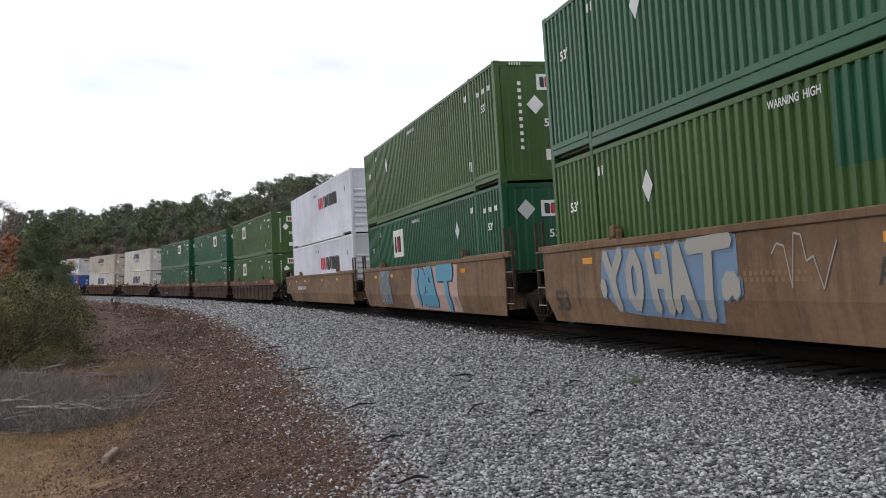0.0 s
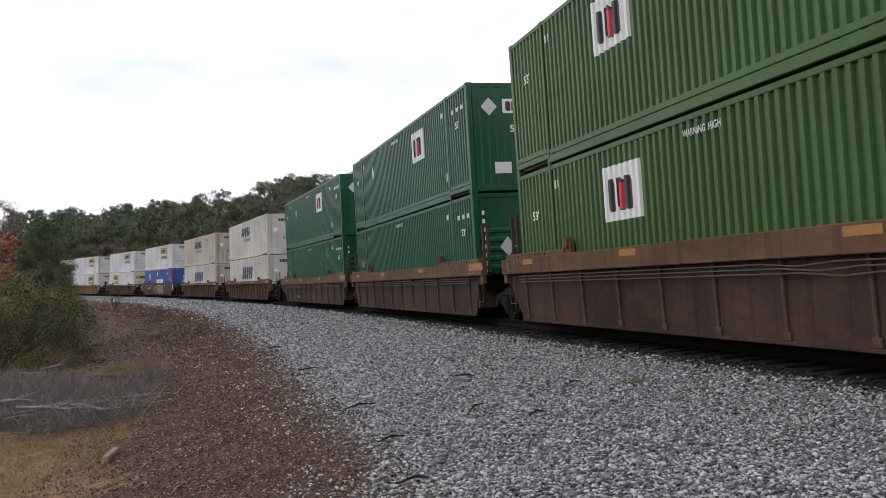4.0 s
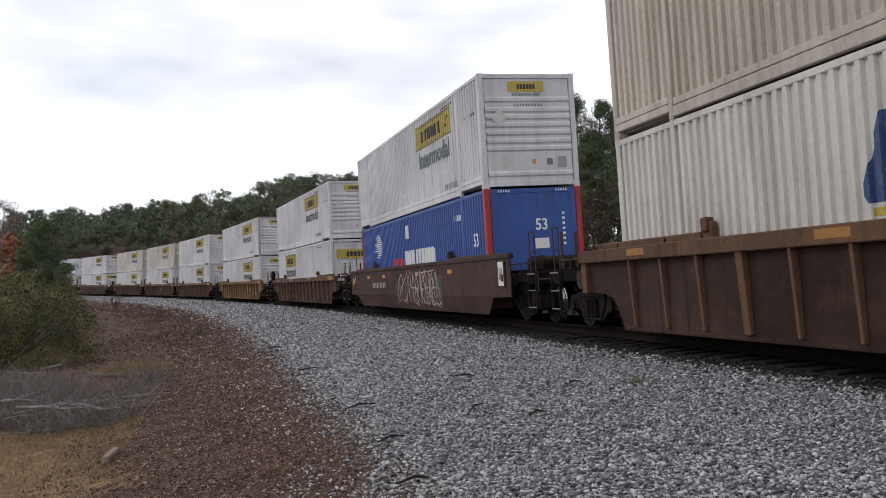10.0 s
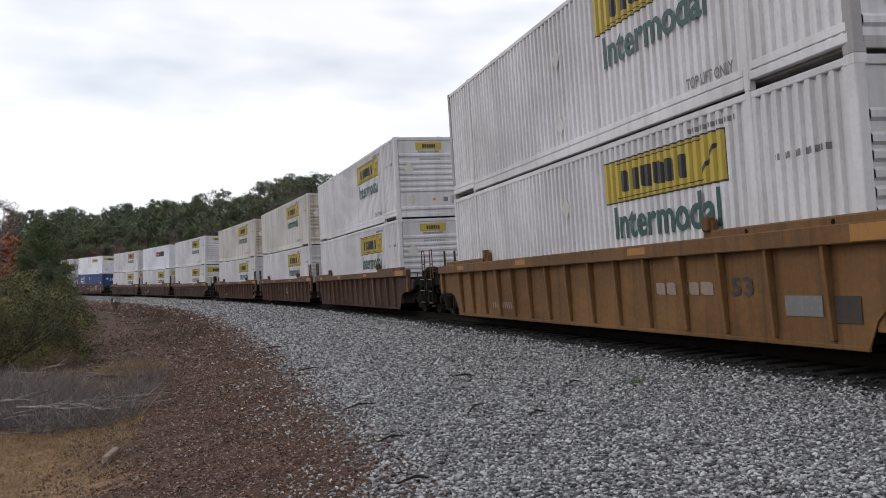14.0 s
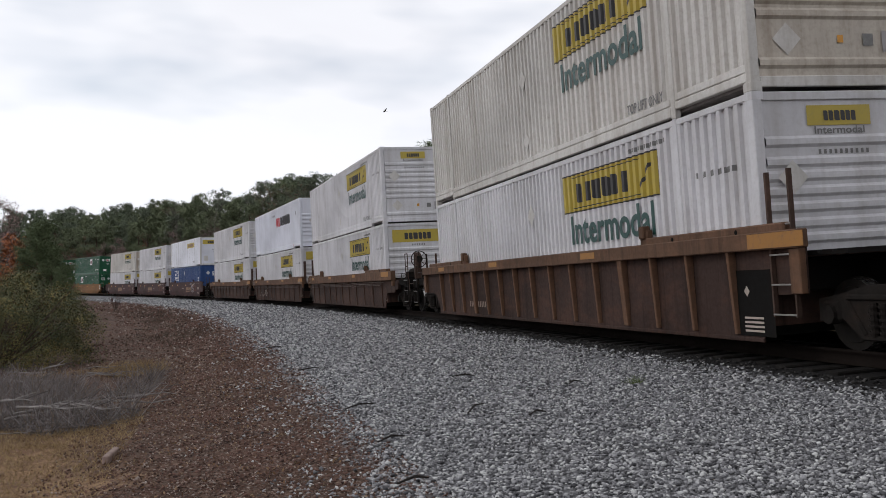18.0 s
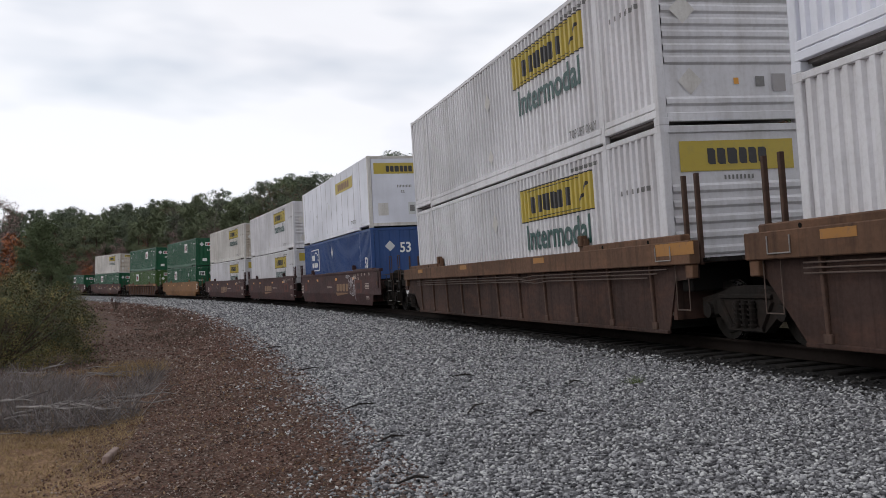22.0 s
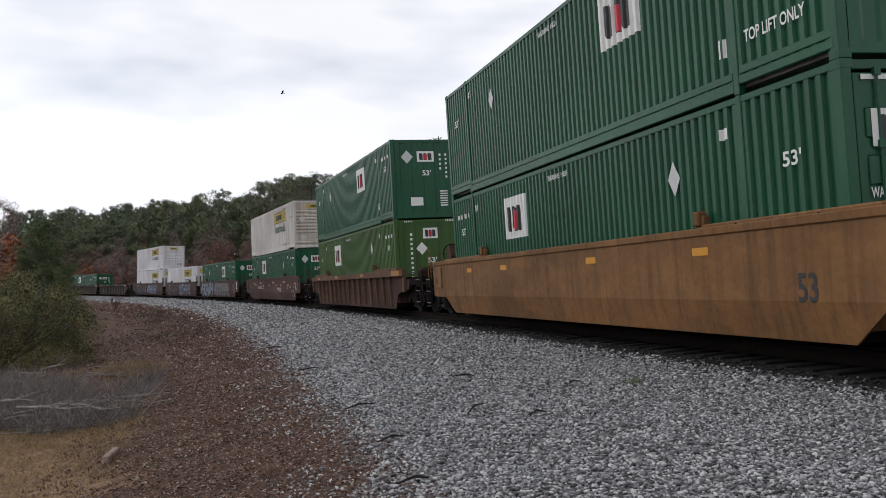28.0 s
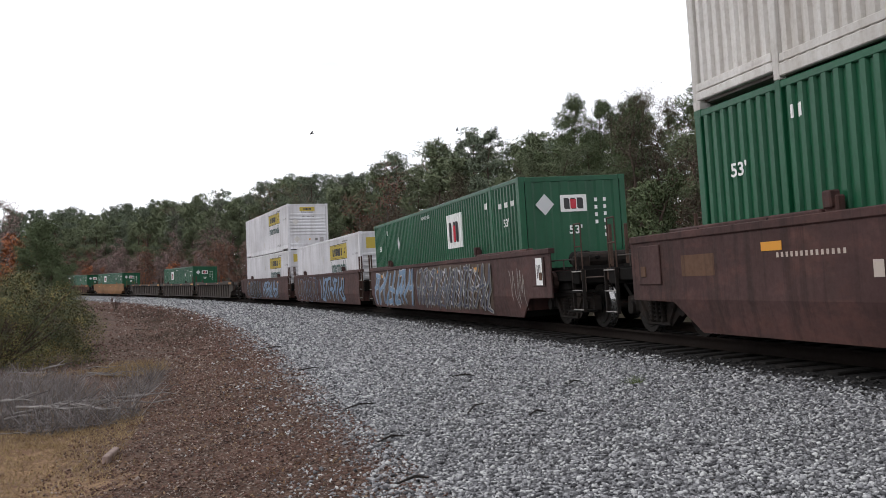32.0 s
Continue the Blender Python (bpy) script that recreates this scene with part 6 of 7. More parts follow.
build_track()

# ---- loose stones ----
def stone_base(fine):
    """A rough lump: twenty faces near the camera, eight further off."""
    if not fine:
        v = np.array([(1, 0, 0), (-1, 0, 0), (0, 1, 0), (0, -1, 0), (0, 0, 1), (0, 0, -1)], float)
        f = np.array([(0, 2, 4), (2, 1, 4), (1, 3, 4), (3, 0, 4), (2, 0, 5), (1, 2, 5), (3, 1, 5), (0, 3, 5)])
        return v * 1.15, f
    bm = bmesh.new()
    bmesh.ops.create_icosphere(bm, subdivisions=1, radius=1.0)
    v = np.array([tuple(q.co) for q in bm.verts])
    f = np.array([[q.index for q in p.verts] for p in bm.faces])
    bm.free()
    return v, f


def stones(name, x, y, size, material, label, seed, flat=0.62, sink=0.25, fine=True):
    """Broken stones lying on the ground at the given places."""
    rs = np.random.RandomState(seed)
    v, f = stone_base(fine)
    n = len(x)
    z, lat, u = ground_z(x, y)
    P = v[None] * (1 + rs.uniform(-0.42, 0.34, (n, len(v), 1)))
    P *= rs.uniform(0.55, 1.35, (n, 1, 3)) * np.array([1.0, 1.0, flat])
    a, b = rs.uniform(0, math.tau, n), rs.uniform(-0.6, 0.6, n)
    ca, sa, cb, sb = np.cos(a), np.sin(a), np.cos(b), np.sin(b)
    X, Y, Z = P[..., 0], P[..., 1], P[..., 2]
    X, Z = X * cb[:, None] + Z * sb[:, None], -X * sb[:, None] + Z * cb[:, None]
    X, Y = X * ca[:, None] - Y * sa[:, None], X * sa[:, None] + Y * ca[:, None]
    V = np.stack([X, Y, Z], -1) * size[:, None, None]
    V += np.stack([x, y, z + size * flat * (0.5 - sink) + rs.uniform(-0.5, 0.7, n) * size], -1)[:, None]
    F = (f[None] + (np.arange(n) * len(v))[:, None, None]).reshape(-1, 3)
    me = quick_mesh(name, V.reshape(-1, 3), F)
    me.materials.append(material)
    return tagged(new(name, me), label, "gravel", kind="stuff")


def sector(r0, r1, per_m2, rs, a0=-29.0, a1=29.0):
    area = 0.5 * (r1 * r1 - r0 * r0) * radians(a1 - a0)
    n = int(area * per_m2)
    r = np.sqrt(rs.uniform(r0 * r0, r1 * r1, n))
    a = np.radians(rs.uniform(a0, a1, n))
    return r * np.sin(a), r * np.cos(a)


MAT["ballast"] = island_mix("ballast_stone", [(0.046, 0.045, 0.049), (0.155, 0.154, 0.162), (0.285, 0.283, 0.295), (0.42, 0.418, 0.425), (0.66, 0.66, 0.65)], 0.85, 0.006, 40)
MAT["brown_stone"] = island_mix("brown_stone", [(0.042, 0.026, 0.022), (0.088, 0.054, 0.043), (0.130, 0.072, 0.056), (0.165, 0.090, 0.070), (0.19, 0.125, 0.10), (0.44, 0.38, 0.34)], 0.9, 0.006, 40)


MAT["shade_dark_stone"] = island_mix("shade_dark_stone", [(0.010, 0.009, 0.009), (0.022, 0.020, 0.019), (0.045, 0.042, 0.040), (0.11, 0.105, 0.10)], 0.85, 0.006, 40)


def build_stones():
    rs = np.random.RandomState(5)
    for fine, zones in ((True, ((4.5, 6.8, 1500, 0.010, 0.021),)), (False, ((6.8, 10.5, 1050, 0.011, 0.022), (10.5, 15, 680, 0.013, 0.026), (15, 22, 360, 0.017, 0.031), (22, 32, 190, 0.022, 0.038), (32, 48, 90, 0.032, 0.05), (48, 80, 34, 0.05, 0.075), (80, 135, 16, 0.07, 0.10)))):
        parts_ = []
        for r0, r1, dens, lo, hi in zones:
            x, y = sector(r0, r1, dens, rs)
            z, lat, u = ground_z(x, y)
            ok = (lat > np.where(rs.uniform(0, 1, len(x)) < 0.3, 1.48, 1.62)) & (lat < 8.6)
            x, y, lat = x[ok], y[ok], lat[ok]
            edge = np.array([noise.noise((a * 0.5, b * 0.5, 9.0)) + 0.6 * noise.noise((a * 2.1, b * 2.1, 3.0)) for a, b in zip(x, y)]) * 0.8
            keep = lat + edge * 0.5 < 6.85 - rs.uniform(0, 0.3, len(x))
            fringe = (lat + edge > 6.3) & (lat + edge < 7.7) & (rs.uniform(0, 1, len(x)) < 0.30 * (7.7 - (lat + edge)) / 1.4)
            k = keep | fringe
            parts_.append((x[k], y[k], rs.uniform(lo, hi, k.sum())))
        x, y, s = (np.concatenate([p[i] for p in parts_]) for i in range(3))
        stones("ballast_stones" if fine else "distant_ballast", x, y, s, MAT["ballast"], "gray crushed stone ballast beside the track", 6, fine=fine)
    # stones along the ends of the ties, coloured dark for the train's shade
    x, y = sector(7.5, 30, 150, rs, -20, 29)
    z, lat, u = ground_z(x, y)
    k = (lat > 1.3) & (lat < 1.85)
    stones("oily_ballast", x[k], y[k], rs.uniform(0.016, 0.03, k.sum()), MAT["shade_dark_stone"], "stones along the ties, coloured dark for the train's shade", 8, fine=False)
    xs = []
    for r0, r1, dens, lo, hi in ((4.5, 8, 1500, 0.006, 0.014), (8, 13, 1000, 0.007, 0.016), (13, 20, 480, 0.010, 0.021), (20, 34, 140, 0.017, 0.036), (34, 62, 34, 0.03, 0.06), (62, 115, 12, 0.06, 0.10)):
        x, y = sector(r0, r1, dens, rs, -29, 12)
        z, lat, u = ground_z(x, y)
        k = (lat > 6.5) & (lat < np.where(y < 19, 9.6, 11.5)) & (rs.uniform(0, 1, len(x)) < np.interp(lat, [6.5, 7.2, 8.5, 9.1, 11.5], [0.7, 1, 0.85, 0.4, 0.2]))
        xs.append((x[k], y[k], rs.uniform(lo, hi, k.sum())))
    x, y, s = (np.concatenate([p[i] for p in xs]) for i in range(3))
    stones("dirt_stones", x, y, s, MAT["brown_stone"], "brown stones and clods on the dirt bank", 7, fine=False)


build_stones()


# ---- plants ----
def leaf_cloud(centres, radii, per, size, seed, squash=0.8, shell=0.0, spike=False, heart=None):
    """Many small leaf-shaped pieces in uneven clumps."""
    rs = np.random.RandomState(seed)
    n = len(centres) * per
    c = np.repeat(np.asarray(centres, float), per, 0)
    r = np.repeat(np.asarray(radii, float), per)
    d = rs.normal(size=(n, 3))
    d /= np.linalg.norm(d, axis=1)[:, None]
    q = rs.uniform(shell, 1, n) ** (1 / 2.0)
    p = c + d * (r * q)[:, None] * np.array([1, 1, squash])
    a = rs.normal(size=(n, 3))
    if spike:
        a = d + 0.7 * a
    a /= np.linalg.norm(a, axis=1)[:, None]
    b = np.cross(a, rs.normal(size=(n, 3)))
    b /= np.linalg.norm(b, axis=1)[:, None]
    s = size * rs.uniform(0.6, 1.5, n)
    w = s * (0.22 if spike else 0.5)
    V = np.stack([p - a * s[:, None] * 0.5, p + b * w[:, None] * 0.5, p + a * s[:, None] * 0.6, p - b * w[:, None] * 0.5], 1)
    h = p - (np.asarray(heart, float) if heart is not None else p.mean(0))
    h /= np.linalg.norm(h, axis=1)[:, None] + 1e-6
    N = d * 0.75 + h * 0.75 + np.array([0, 0, 0.35]) + rs.normal(size=(n, 3)) * 0.22
    N /= np.linalg.norm(N, axis=1)[:, None]
    turn = (np.cross(a, b) * N).sum(1) > 0
    V[turn] = V[turn][:, ::-1]
    F = np.arange(n * 4).reshape(-1, 4)
    return V.reshape(-1, 3), F, np.repeat(N, 4, 0)


def leaf_mesh(name, cloud):
    """Leaves that take the light as the rounded clump does that they are part of."""
    V, F, N = cloud
    me = quick_mesh(name, V, F)
    at = me.attributes.new("custom_normal", "FLOAT_VECTOR", "POINT")
    at.data.foreach_set("vector", N.astype(np.float32).ravel())
    return me


def foliage(name, cols):
    m = island_mix(name, cols, 0.75, 0, 3)
    return m


# pine, pine2, twig_brown lightened: distance haze in the colour; near copies go without
MAT["pine"] = foliage("hazed_pine_needles", [(0.125, 0.158, 0.105), (0.150, 0.182, 0.122), (0.175, 0.202, 0.136)])
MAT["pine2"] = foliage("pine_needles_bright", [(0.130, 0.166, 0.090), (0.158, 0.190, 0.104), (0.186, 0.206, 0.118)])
MAT["pine_near"] = foliage("haze_free_pine_needles", [(0.080, 0.112, 0.052), (0.108, 0.140, 0.066), (0.138, 0.164, 0.080)])
MAT["twig_near"] = foliage("haze_free_bare_twigs", [(0.084, 0.070, 0.048), (0.112, 0.090, 0.062), (0.145, 0.112, 0.078)])
MAT["autumn"] = foliage("autumn_leaves", [(0.17, 0.092, 0.064), (0.205, 0.106, 0.072), (0.24, 0.122, 0.080)])
MAT["orange"] = foliage("orange_leaves", [(0.30, 0.105, 0.048), (0.36, 0.125, 0.054), (0.40, 0.155, 0.064)])
MAT["twig_brown"] = foliage("hazed_bare_twigs", [(0.245, 0.165, 0.150), (0.285, 0.195, 0.176), (0.31, 0.225, 0.205)])
MAT["bark"] = paint("bark", (0.085, 0.060, 0.045), 0.9, (0.03, 0.022, 0.018), 0.6)
MAT["gray_bark"] = paint("gray_bark", (0.15, 0.13, 0.115), 0.9, (0.06, 0.05, 0.045), 0.5)


def bush_material():
    """Dark green leaves, yellowing in sprays."""
    m = foliage("bush_leaves", [(0.052, 0.066, 0.034), (0.076, 0.090, 0.044), (0.102, 0.110, 0.050)])
    nt, ln = m.node_tree.nodes, m.node_tree.links
    bs = nt["Principled BSDF"]
    old = bs.inputs["Base Color"].links[0].from_socket
    spray = noise_node(nt, ln, scaled(nt, ln, (1, 1, 1)), 1.5, 5, 0.6)
    c = mixed(nt, ln, ranged(nt, ln, spray, 0.48, 0.62, 0, 0.85), old, (0.28, 0.22, 0.075))
    brown = noise_node(nt, ln, scaled(nt, ln, (1, 1, 1.4)), 2.6, 4, 0.6)
    c = mixed(nt, ln, ranged(nt, ln, brown, 0.56, 0.68, 0, 0.7), c, (0.135, 0.095, 0.062))
    ln.new(c, bs.inputs["Base Color"])
    return m


MAT["bush"] = bush_material()
MAT["dead_stem"] = foliage("dead_stems", [(0.085, 0.070, 0.066), (0.16, 0.138, 0.132), (0.22, 0.195, 0.188), (0.36, 0.33, 0.32)])
MAT["gray_wood"] = foliage("gray_dead_wood", [(0.07, 0.06, 0.056), (0.17, 0.15, 0.142), (0.33, 0.305, 0.29)])
MAT["straw"] = foliage("straw", [(0.19, 0.12, 0.06), (0.32, 0.22, 0.11), (0.44, 0.33, 0.18)])
MAT["weed"] = foliage("dark_weeds", [(0.035, 0.024, 0.018), (0.07, 0.048, 0.034), (0.12, 0.09, 0.06)])
MAT["weed_tan"] = foliage("tan_stalks", [(0.15, 0.11, 0.085), (0.22, 0.165, 0.125), (0.30, 0.235, 0.18)])
MAT["leaf_litter"] = foliage("leaf_litter", [(0.07, 0.04, 0.028), (0.16, 0.085, 0.05), (0.26, 0.16, 0.09), (0.34, 0.27, 0.18)])


def trunk_mesh(h, r, seed, limbs, low, reach, droop=0.0):
    """A tapered, slightly bent trunk with limbs."""
    rr = random.Random(seed)
    bm = bmesh.new()
    pts = [Vector((0, 0, -0.3))]
    for i in range(1, 7):
        pts.append(Vector((rr.uniform(-0.16, 0.16) * i * 0.35, rr.uniform(-0.16, 0.16) * i * 0.35, h * i / 6.4)))
    for i in range(6):
        rod(bm, pts[i], pts[i + 1], r * (1 - i / 6.5), r * (1 - (i + 1) / 6.5), n=7, caps=False)
    tips = []
    for k in range(limbs):
        f = low + (0.97 - low) * (k + rr.random() * 0.6) / limbs
        i = min(5, int(f * 6.4))
        p = pts[i].lerp(pts[i + 1], f * 6.4 - i) if i < 6 else pts[-1]
        a = rr.uniform(0, math.tau)
        l = reach * (1.15 - 0.75 * (f - low) / (1 - low)) * rr.uniform(0.6, 1.15)
        q = p + Vector((math.cos(a) * l, math.sin(a) * l, l * rr.uniform(0.1, 0.5) - droop))
        rod(bm, p, q, r * 0.22 * (1.2 - f * 0.7), 0.015, n=4, caps=False)
        tips.append((p, q))
    return bm, tips, pts


def pine_proto(seed, h, mat, low=0.42, limbs=30, reach=2.6, per=44, size=0.36):
    t = new("pine_tree")
    bm, tips, pts = trunk_mesh(h, 0.17 + h * 0.006, seed, limbs, low, reach)
    part("trunk", bm, MAT["bark"], t, smooth=True)
    rr = random.Random(seed + 50)
    cs, rs_ = [], []
    for p, q in tips:
        for k in range(4):
            f = 0.35 + 0.25 * k + rr.uniform(-0.1, 0.1)
            c = p.lerp(q, min(f, 1.05)) + Vector((rr.uniform(-0.35, 0.35), rr.uniform(-0.35, 0.35), rr.uniform(-0.1, 0.4)))
            cs.append(tuple(c))
            rs_.append(rr.uniform(0.38, 0.78))
    for k in range(6):
        cs.append((pts[-1].x + rr.uniform(-0.4, 0.4), pts[-1].y + rr.uniform(-0.4, 0.4), h * (0.94 + 0.012 * k)))
        rs_.append(0.45)
    put("crown", leaf_mesh("pine_crown", leaf_cloud(cs, rs_, per, size, seed, 0.7, 0.1, True, (0, 0, h * 0.66))), MAT[mat], t)
    return t


def leafy_proto(seed, h, mat, leaves=26, size=0.17, low=0.25, bark="gray_bark"):
    t = new("broadleaf_tree")
    bm, tips, pts = trunk_mesh(h, 0.11 + h * 0.005, seed, 22, low, h * 0.22)
    rr = random.Random(seed)
    ends = []
    for p, q in list(tips):
        for k in range(4):
            s = p.lerp(q, rr.uniform(0.35, 1.0))
            e = s + Vector((rr.uniform(-1, 1), rr.uniform(-1, 1), rr.uniform(0.3, 1.5))) * (h * 0.075)
            rod(bm, s, e, 0.022, 0.008, n=3, caps=False)
            ends.append(e)
            for j in range(2):
                e2 = e + Vector((rr.uniform(-1, 1), rr.uniform(-1, 1), rr.uniform(0.0, 1.2))) * (h * 0.04)
                rod(bm, s.lerp(e, 0.6), e2, 0.012, 0.005, n=3, caps=False)
    part("trunk", bm, MAT[bark], t, smooth=True)
    if leaves:
        put("crown", leaf_mesh("leaf_crown", leaf_cloud([tuple(e) for e in ends], [h * 0.065] * len(ends), leaves, size, seed, 0.9, 0.0, False, (0, 0, h * 0.55))), MAT[mat], t)
    return t


def build_woods():
    """The wood on the far side of the line: pines with some bare and russet trees at its edge."""
    rr = random.Random(77)
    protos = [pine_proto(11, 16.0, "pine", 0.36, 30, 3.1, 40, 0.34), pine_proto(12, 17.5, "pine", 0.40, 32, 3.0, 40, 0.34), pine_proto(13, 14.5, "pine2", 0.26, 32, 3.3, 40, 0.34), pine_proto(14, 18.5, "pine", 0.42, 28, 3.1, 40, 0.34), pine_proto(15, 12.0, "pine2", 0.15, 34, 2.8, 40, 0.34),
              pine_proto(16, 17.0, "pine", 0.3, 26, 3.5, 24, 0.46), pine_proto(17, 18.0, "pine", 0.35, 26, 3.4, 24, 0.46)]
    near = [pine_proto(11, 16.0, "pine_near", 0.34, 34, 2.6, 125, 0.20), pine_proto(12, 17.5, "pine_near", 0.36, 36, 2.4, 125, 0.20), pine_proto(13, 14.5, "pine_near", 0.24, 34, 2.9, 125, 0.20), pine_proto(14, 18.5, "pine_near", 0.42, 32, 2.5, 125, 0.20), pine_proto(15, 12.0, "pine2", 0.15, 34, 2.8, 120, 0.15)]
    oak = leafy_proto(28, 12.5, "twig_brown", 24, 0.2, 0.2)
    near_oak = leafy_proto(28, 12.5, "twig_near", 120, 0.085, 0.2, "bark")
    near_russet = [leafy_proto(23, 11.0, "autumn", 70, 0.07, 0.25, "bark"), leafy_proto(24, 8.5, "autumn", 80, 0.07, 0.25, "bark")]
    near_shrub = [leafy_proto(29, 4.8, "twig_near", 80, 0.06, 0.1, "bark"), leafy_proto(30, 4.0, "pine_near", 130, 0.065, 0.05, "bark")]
    bare = [leafy_proto(21, 13.0, "autumn", 0), leafy_proto(22, 12.0, "autumn", 9, 0.16)]
    russet = [leafy_proto(23, 11.0, "autumn", 26), leafy_proto(24, 8.5, "autumn", 34)]
    shrub = [leafy_proto(25, 4.6, "orange", 18, 0.16, 0.1), leafy_proto(26, 5.0, "twig_brown", 20, 0.14, 0.1), leafy_proto(27, 4.0, "pine2", 30, 0.18, 0.05)]
    used = set()

    def plant(ob, p, scale, label, category, group):
        x, y = p.x, p.y
        z = float(ground_z(x, y)[0][0])
        m = Matrix.Translation((x, y, z)) @ pose(0, 0, 0, rr.uniform(-2, 2), rr.uniform(-2, 2), rr.uniform(0, 360))
        if ob.name in used:
            ob = copy_thing(ob, m)
        used.add(ob.name)
        ob.matrix_basis = m
        ob.scale = (scale * rr.uniform(0.9, 1.1), scale * rr.uniform(0.9, 1.1), scale)
        tagged(ob, label, category, group)

    def at(u, lat):
        m = track_pose(u + 1, u - 1, -300)
        return m @ Vector((0, -lat, 0))

    # wanted height of the wood's edge along the line, rising and falling
    along_u = [-260, -209, -165, -141, -119, -101, -85, -72, -61, -52, -45, -34, -29, -10]
    along_h = [20.6, 20.2, 19.3, 18.9, 17.9, 17.3, 18.0, 16.9, 14.5, 16.5, 15.4, 14.4, 14.0, 14.2]
    for row, (lat, gap) in enumerate(((-21, 3.6), (-25, 3.9), (-30, 4.6), (-37, 6.0))):
        u = -262.0 + row * 1.3
        while u < 0:
            h = float(np.interp(u, along_u, along_h)) * rr.uniform(0.91, 1.04)
            p = at(u + rr.uniform(-1, 1), lat + rr.uniform(-1.6, 1.6))
            k = rr.random()
            if row == 0 and k < (0.20 if u > -80 else 0.10):
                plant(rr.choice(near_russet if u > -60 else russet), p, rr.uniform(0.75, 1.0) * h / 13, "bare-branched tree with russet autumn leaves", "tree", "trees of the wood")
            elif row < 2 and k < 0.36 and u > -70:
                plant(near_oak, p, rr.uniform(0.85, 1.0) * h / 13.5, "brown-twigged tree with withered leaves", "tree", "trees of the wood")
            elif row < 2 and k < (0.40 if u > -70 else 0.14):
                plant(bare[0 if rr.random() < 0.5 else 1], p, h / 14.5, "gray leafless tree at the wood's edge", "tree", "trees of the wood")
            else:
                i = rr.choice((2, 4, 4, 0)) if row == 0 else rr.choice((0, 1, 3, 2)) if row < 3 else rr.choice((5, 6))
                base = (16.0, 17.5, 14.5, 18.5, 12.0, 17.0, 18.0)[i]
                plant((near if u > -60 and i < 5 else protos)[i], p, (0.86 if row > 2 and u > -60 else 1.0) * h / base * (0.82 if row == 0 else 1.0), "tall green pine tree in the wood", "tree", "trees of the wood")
            u += gap * rr.uniform(0.8, 1.25) * (0.72 if u > -75 else 1.0)
    u = -250.0
    while u < -5:
        p = at(u, -17 + rr.uniform(-2.0, 2.2))
        k = rr.random()
        ob = shrub[0] if (k < 0.35 and u < -120) else shrub[1] if k < 0.7 else shrub[2]
        if u > -85:
            ob = near_shrub[0] if k < 0.45 else near_shrub[1]
        names = {near_shrub[0]: "bare brown shrub", near_shrub[1]: "green undergrowth shrub", shrub[0]: "orange-leaved shrub", shrub[1]: "bare brown shrub", shrub[2]: "green undergrowth shrub"}
        plant(ob, p, rr.uniform(0.7, 1.25) * (1.55 if u > -85 else 1.0), names[ob] + " at the edge of the wood", "shrub", "shrubs along the wood")
        u += rr.uniform(2.2, 3.8) * (0.6 if u > -85 else 1.0)
    # russet and bare thicket where the line bends away
    u = -235.0
    while u < -118:
        for lat in (-10.5, -14.0):
            ob = rr.choice((shrub[0], shrub[0], shrub[1], shrub[1], russet[1]))
            plant(ob, at(u + rr.uniform(-1.5, 1.5), lat + rr.uniform(-1.5, 1.5)), rr.uniform(1.1, 1.75) * (0.55 if ob is russet[1] else 0.8 if ob is shrub[0] else 1.0), {shrub[0]: "orange-leaved shrub", shrub[1]: "bare brown shrub", russet[1]: "small russet tree"}[ob] + " in the thicket", "shrub", "thicket by the bend")
        u += rr.uniform(2.6, 4.0)
    u = -232.0
    while u < -112:
        ob = oak if rr.random() < 0.5 else russet[0]
        plant(ob, at(u, -17.5 + rr.uniform(-1.5, 1.5)), rr.uniform(0.62, 0.92), "brown-twigged tree in the thicket" if ob is oak else "small russet tree in the thicket", "tree", "thicket by the bend")
        u += rr.uniform(2.4, 4.0)
    # the taller bare tree that stands out of the edge
    plant(bare[0], Vector((19.3, 60.0, 0)), 1.06, "tall gray leafless tree above the pines", "tree", "trees of the wood")
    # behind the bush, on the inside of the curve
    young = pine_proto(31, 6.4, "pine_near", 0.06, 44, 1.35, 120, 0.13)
    for x, y, s in ((-26.9, 61.0, 1.0), (-25.7, 60.0, 0.78), (-24.3, 59.0, 0.55), (-28.0, 61.6, 0.72)):
        plant(young, Vector((x, y, 0)), s, "young green pine behind the bush", "tree", "plants behind the bush")
    for x, y, ob, s, lab in (
                             (-29.3, 63.0, shrub[0], 1.15, "orange-leaved shrub behind the bush"), (-30.6, 65.0, shrub[0], 1.2, "orange-leaved shrub behind the bush"), (-31.8, 69.0, shrub[1], 1.1, "bare brown shrub behind the bush"), (-33.6, 72.0, shrub[1], 1.2, "bare brown shrub behind the bush"), (-51.7, 110.0, oak, 0.95, "brown-twigged tree behind the bush"), (-36.0, 68.0, shrub[1], 1.4, "bare brown shrub behind the bush"),
                             (-40.0, 75.0, russet[1], 0.8, "russet tree behind the bush"),
                             (-45.0, 88.0, protos[2], 0.6, "green pine behind the bush"), (-52.0, 100.0, protos[4], 0.7, "green pine behind the bush")):
        plant(ob, Vector((x, y, 0)), s, lab, "tree" if "shrub" not in lab else "shrub", "plants behind the bush")
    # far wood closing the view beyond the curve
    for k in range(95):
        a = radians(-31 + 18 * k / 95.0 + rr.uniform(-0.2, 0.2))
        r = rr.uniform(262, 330)
